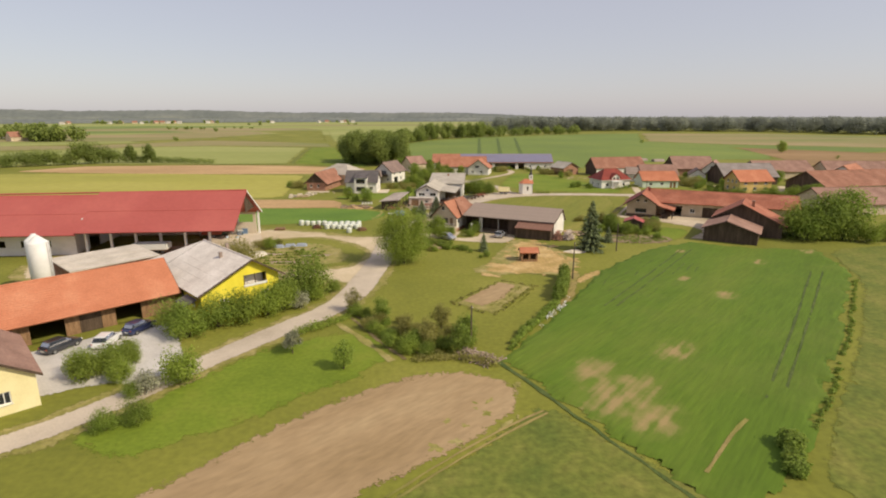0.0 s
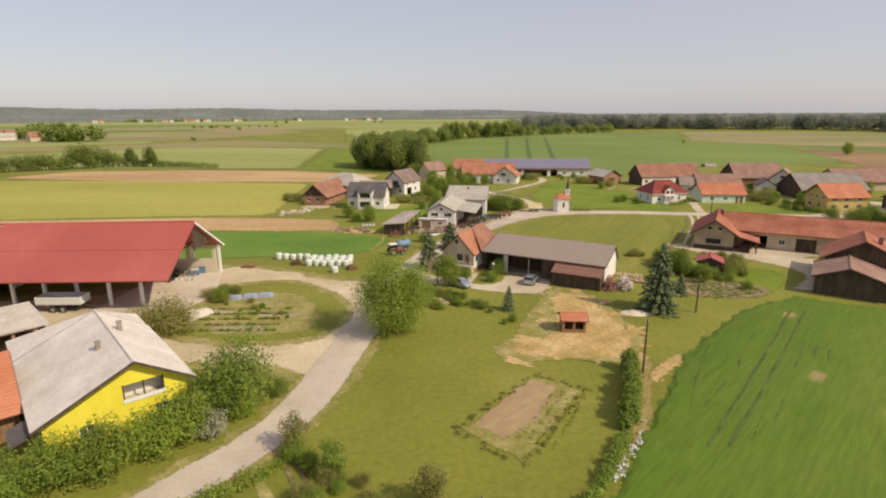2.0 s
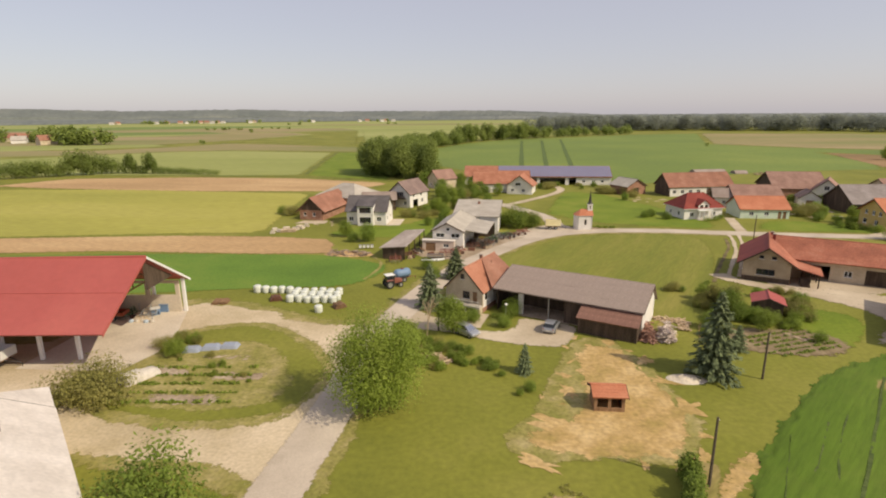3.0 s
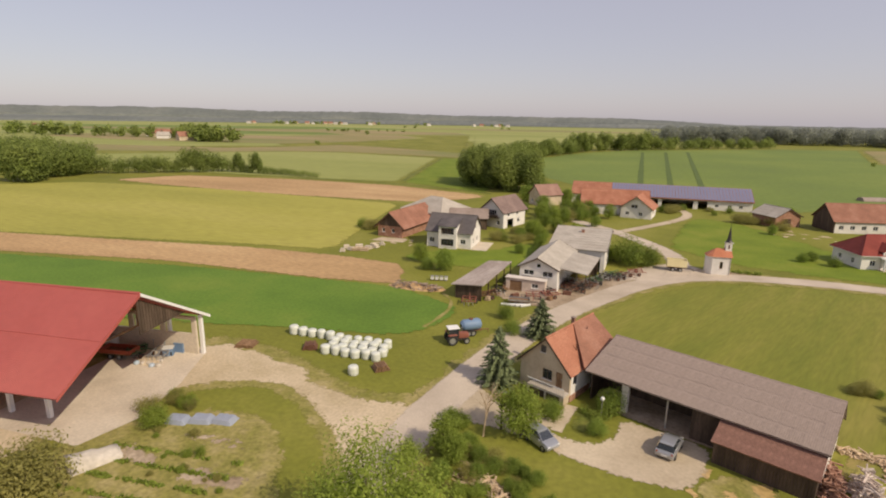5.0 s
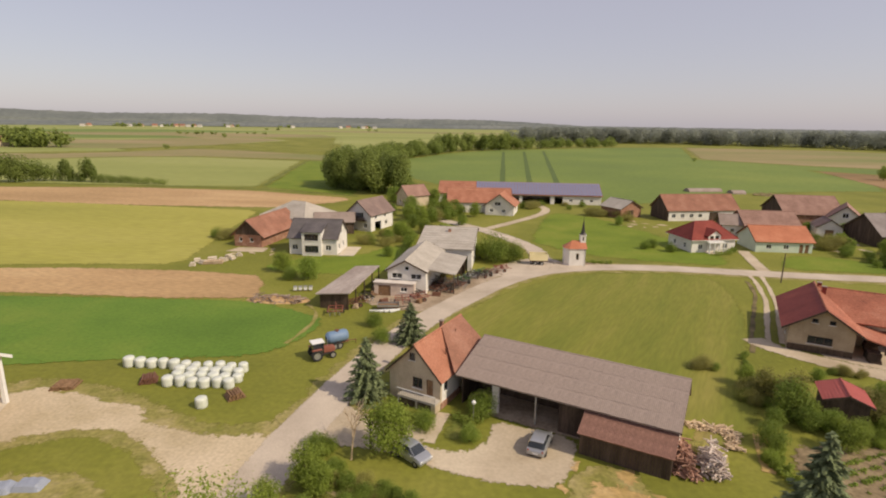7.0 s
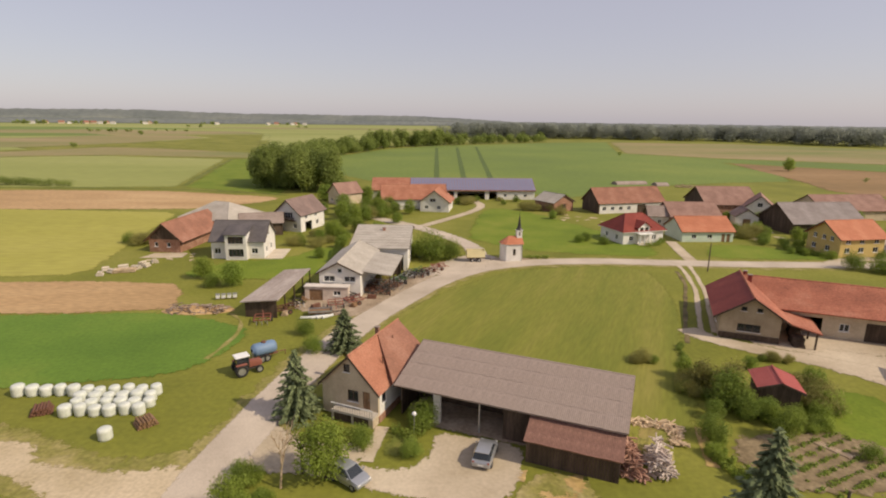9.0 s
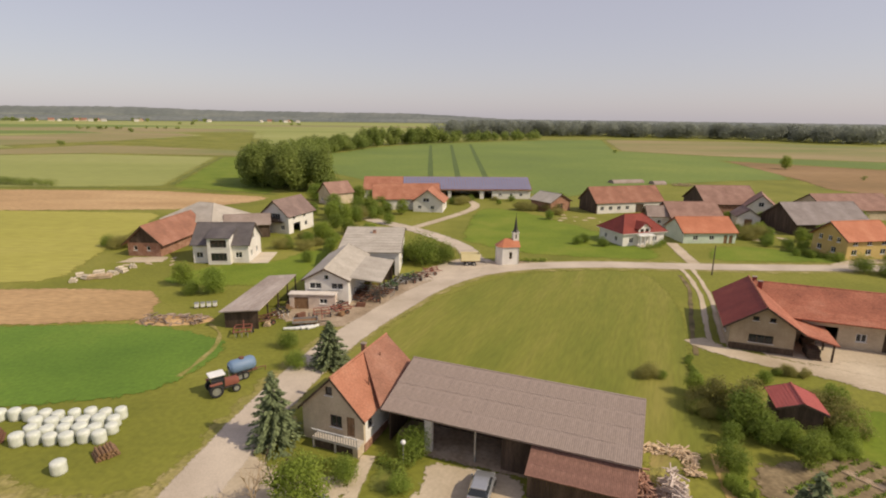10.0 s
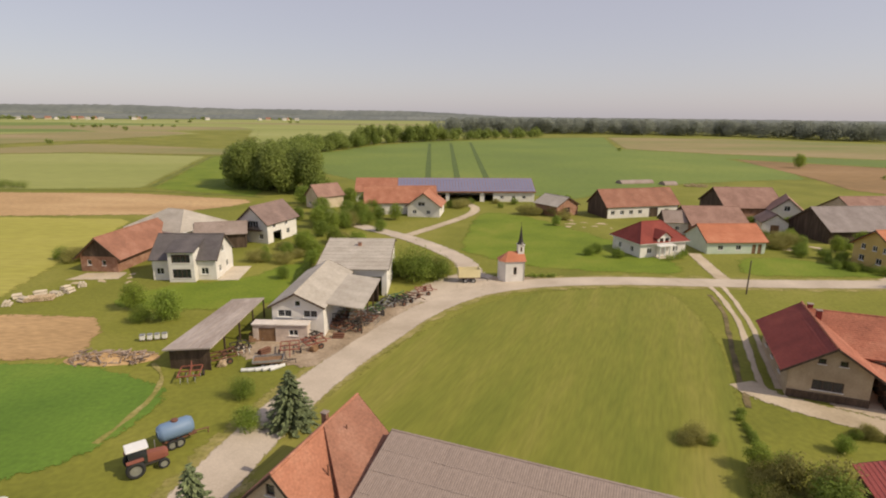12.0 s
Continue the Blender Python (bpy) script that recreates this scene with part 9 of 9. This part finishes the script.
# ragged weeds round the vegetable plot
for a, b in (((1.4, 74.2), (7.1, 69.2)), ((10.1, 85.0), (14.8, 82.0)), ((14.8, 82.0), (7.3, 69.4)), ((1.6, 74.4), (9.9, 84.9))):
    t = thing("weed_border", "ragged low weeds along the vegetable plot", "weeds", a[0], a[1])
    rnd = random.Random(int(a[0] * 10))
    n = int(math.hypot(b[0] - a[0], b[1] - a[1]) / 0.45)
    blobs = []
    for i in range(n + 1):
        if rnd.random() < 0.8:
            r = rnd.uniform(0.15, 0.42)
            blobs.append(((b[0] - a[0]) * i / n + rnd.uniform(-0.35, 0.35), (b[1] - a[1]) * i / n + rnd.uniform(-0.35, 0.35), 0.08, r, r, rnd.uniform(0.1, 0.26)))
    leaf_mesh("foliage", blobs, 42 * len(blobs), 0.12, M["leaf_olive"], t, 3, 0.4)


def hedge(label, pts, w, h, mat, per, seed, size=0.2, gaps=0.0):
    """A row hedge with an uneven top along a line."""
    rng = np.random.default_rng(seed)
    t = thing("hedge", label, "hedge", *pts[0])
    blobs = []
    for (ax, ay), (bx, by) in zip(pts, pts[1:]):
        n = max(1, int(math.hypot(bx - ax, by - ay) / 0.7))
        for i in range(n):
            if rng.random() < gaps:
                continue
            s = rng.uniform(0.65, 1.25)
            blobs.append((ax + (bx - ax) * i / n - pts[0][0] + rng.uniform(-0.2, 0.2), ay + (by - ay) * i / n - pts[0][1] + rng.uniform(-0.2, 0.2), h * 0.45 * s, w * 0.5 * s, w * 0.5 * s, h * 0.5 * s))
    leaf_mesh("foliage", blobs, per * len(blobs), size, mat, t, seed, 0.4)
    bm = bmesh.new()
    for b in blobs[::2]:
        rod(bm, (b[0], b[1], -0.05), (b[0] + 0.05, b[1], b[2] + b[5] * 0.5), 0.03, 0.01, 5)
    tagged(part("stem", bm, M["bark"], t), kind="stuff")
    return t


hedge("tall green hedge between meadow and grain", [(20.4, 86.4), (19.4, 82.6), (17.9, 77.6), (16.6, 74.2)], 1.5, 2.1, M["leaf_mid"], 900, 1, 0.26)
hedge("loose green hedge with pale flowers along the grain field", [(16.4, 73.7), (14.6, 70.2), (12.0, 65.6), (9.4, 61.2), (8.0, 57.6)], 1.1, 0.95, M["leaf_mid"], 260, 2)
hedge("pale flowering plants along the hedge", [(19.4, 77.2), (17.2, 72.8), (14.6, 68.2), (12.4, 64.6)], 0.7, 0.7, M["white_paint"], 22, 3, 0.16, 0.5)
hedge("overgrown ditch hedge below the fruit trees", [(-9.2, 65.2), (-6.0, 61.2), (-2.9, 56.8)], 1.5, 1.0, M["leaf_bright"], 170, 4)
hedge("grassy hedge along the village road", [(-17.5, 62.8), (-14.2, 66.2), (-11.8, 68.6)], 1.8, 0.9, M["leaf_bright"], 160, 5)
hedge("rough tall weeds at the orchard corner", [(-2.5, 55.4), (1.0, 55.8), (4.2, 55.2), (6.4, 54.0)], 1.8, 0.9, M["leaf_olive"], 130, 6)
hedge("dark narrow hedge along the far side of the grain", [(67, 84.4), (58, 72.6), (49.4, 61.6), (43, 54), (37.9, 48), (32, 41.4)], 0.6, 0.34, M["leaf_mid"], 60, 7, 0.18, 0.12)
hedge("dark bushes at the field corner", [(28.6, 39.2), (27.4, 37.0), (26.4, 35.2)], 1.6, 1.3, M["leaf_mid"], 1200, 8, 0.26)
hedge("low hedge along the chapel forecourt", [(31.5, 186.6), (37, 186.3)], 1.1, 0.8, M["leaf_mid"], 90, 9)
hedge("low hedge beside the white house lawn", [(-9.5, 200), (-8.5, 192), (-9, 184)], 1.6, 1.6, M["leaf_mid"], 110, 10)
hedge("garden hedge before the ochre house", [(95, 194), (98, 188), (99, 184.5)], 1.6, 1.5, M["leaf_mid"], 110, 11)
hedge("shrub border by the red-roofed house", [(63, 196.5), (67.5, 198.5)], 1.4, 1.3, M["leaf_mid"], 110, 12)
hedge("green shrubs before the balcony house", [(-2.5, 121.6), (0.5, 121.9), (2.2, 121.8)], 1.4, 1.1, M["leaf_mid"], 130, 13)
hedge("shrub bed beside the shed yard", [(4.8, 121.8), (6.2, 120.4), (7.2, 122.0), (8.8, 122.9)], 1.4, 1.2, M["leaf_mid"], 130, 14)

# trodden ditches in the orchard
ribbon("ditch", [(-11.9, 68.2), (-9.4, 64.0), (-7.2, 60.3), (-3.7, 55.6)], 0.4, M["mud"], 0.06, "narrow dark ditch in the orchard grass", "ditch", 0.2)
ribbon("ditch", [(-12.2, 70.0), (-7.7, 63.5), (-4.3, 59.0), (-1.4, 56.2)], 0.4, M["mud"], 0.06, "narrow dark ditch in the orchard grass", "ditch", 0.2)
ribbon("bare_strip", [(-13.4, 66.6), (-9.2, 60.8), (-5.2, 55.2)], 0.9, M["verge"], 0.046, "dry trodden strip beside the orchard ditch", "earth", 0.4)
for (ax, ay), (bx, by) in (((20.5, 318), (40, 640)), ((33.5, 318), (62, 650)), ((46.5, 318), (84, 665))):
    ribbon("track", [(ax, ay), ((ax + bx) / 2, (ay + by) / 2), (bx, by)], 2.6, M["crop_track"], 0.07, "dark tramline in the grain field", "track", 0.2)

# polytunnel and rubble at the edge of the far grain field
for x, y, a, l in ((104, 322, 10, 16), (121.5, 318, 5, 6)):
    pt = thing("polytunnel", "long pale plastic polytunnel behind the village", "polytunnel", x, y, a, group="polytunnels")
    bm = bmesh.new()
    n = 10
    rows = []
    for xx in (0.0, l / 2, float(l)):
        rows.append([bm.verts.new((xx, -2.5 * math.cos(math.pi * k / n), 1.5 * math.sin(math.pi * k / n))) for k in range(n + 1)])
    for p, q in zip(rows, rows[1:]):
        for k in range(n):
            bm.faces.new((p[k], q[k], q[k + 1], p[k + 1]))
    bm.faces.new(rows[0])
    bm.faces.new(list(reversed(rows[-1])))
    part("cover", bm, M["eternit"], pt)

patch("lawn", [(3.7, 122.4), (3.2, 118.2), (5.6, 117.2), (7.6, 119.2), (8.0, 122.4)], M["rough"], 0.068, "small lawn beside the footpath", "lawn", 0, 0.7, 0.15)
brush_pile("heap of boards and rubble beside the polytunnel", 129, 313, 137, 310, 3.0, 1.3, 120, "wood_pale", 41)
brush_pile("dark heap of rubble beside the polytunnel", 138, 306, 146, 303, 3.0, 1.0, 90, "rust", 42)
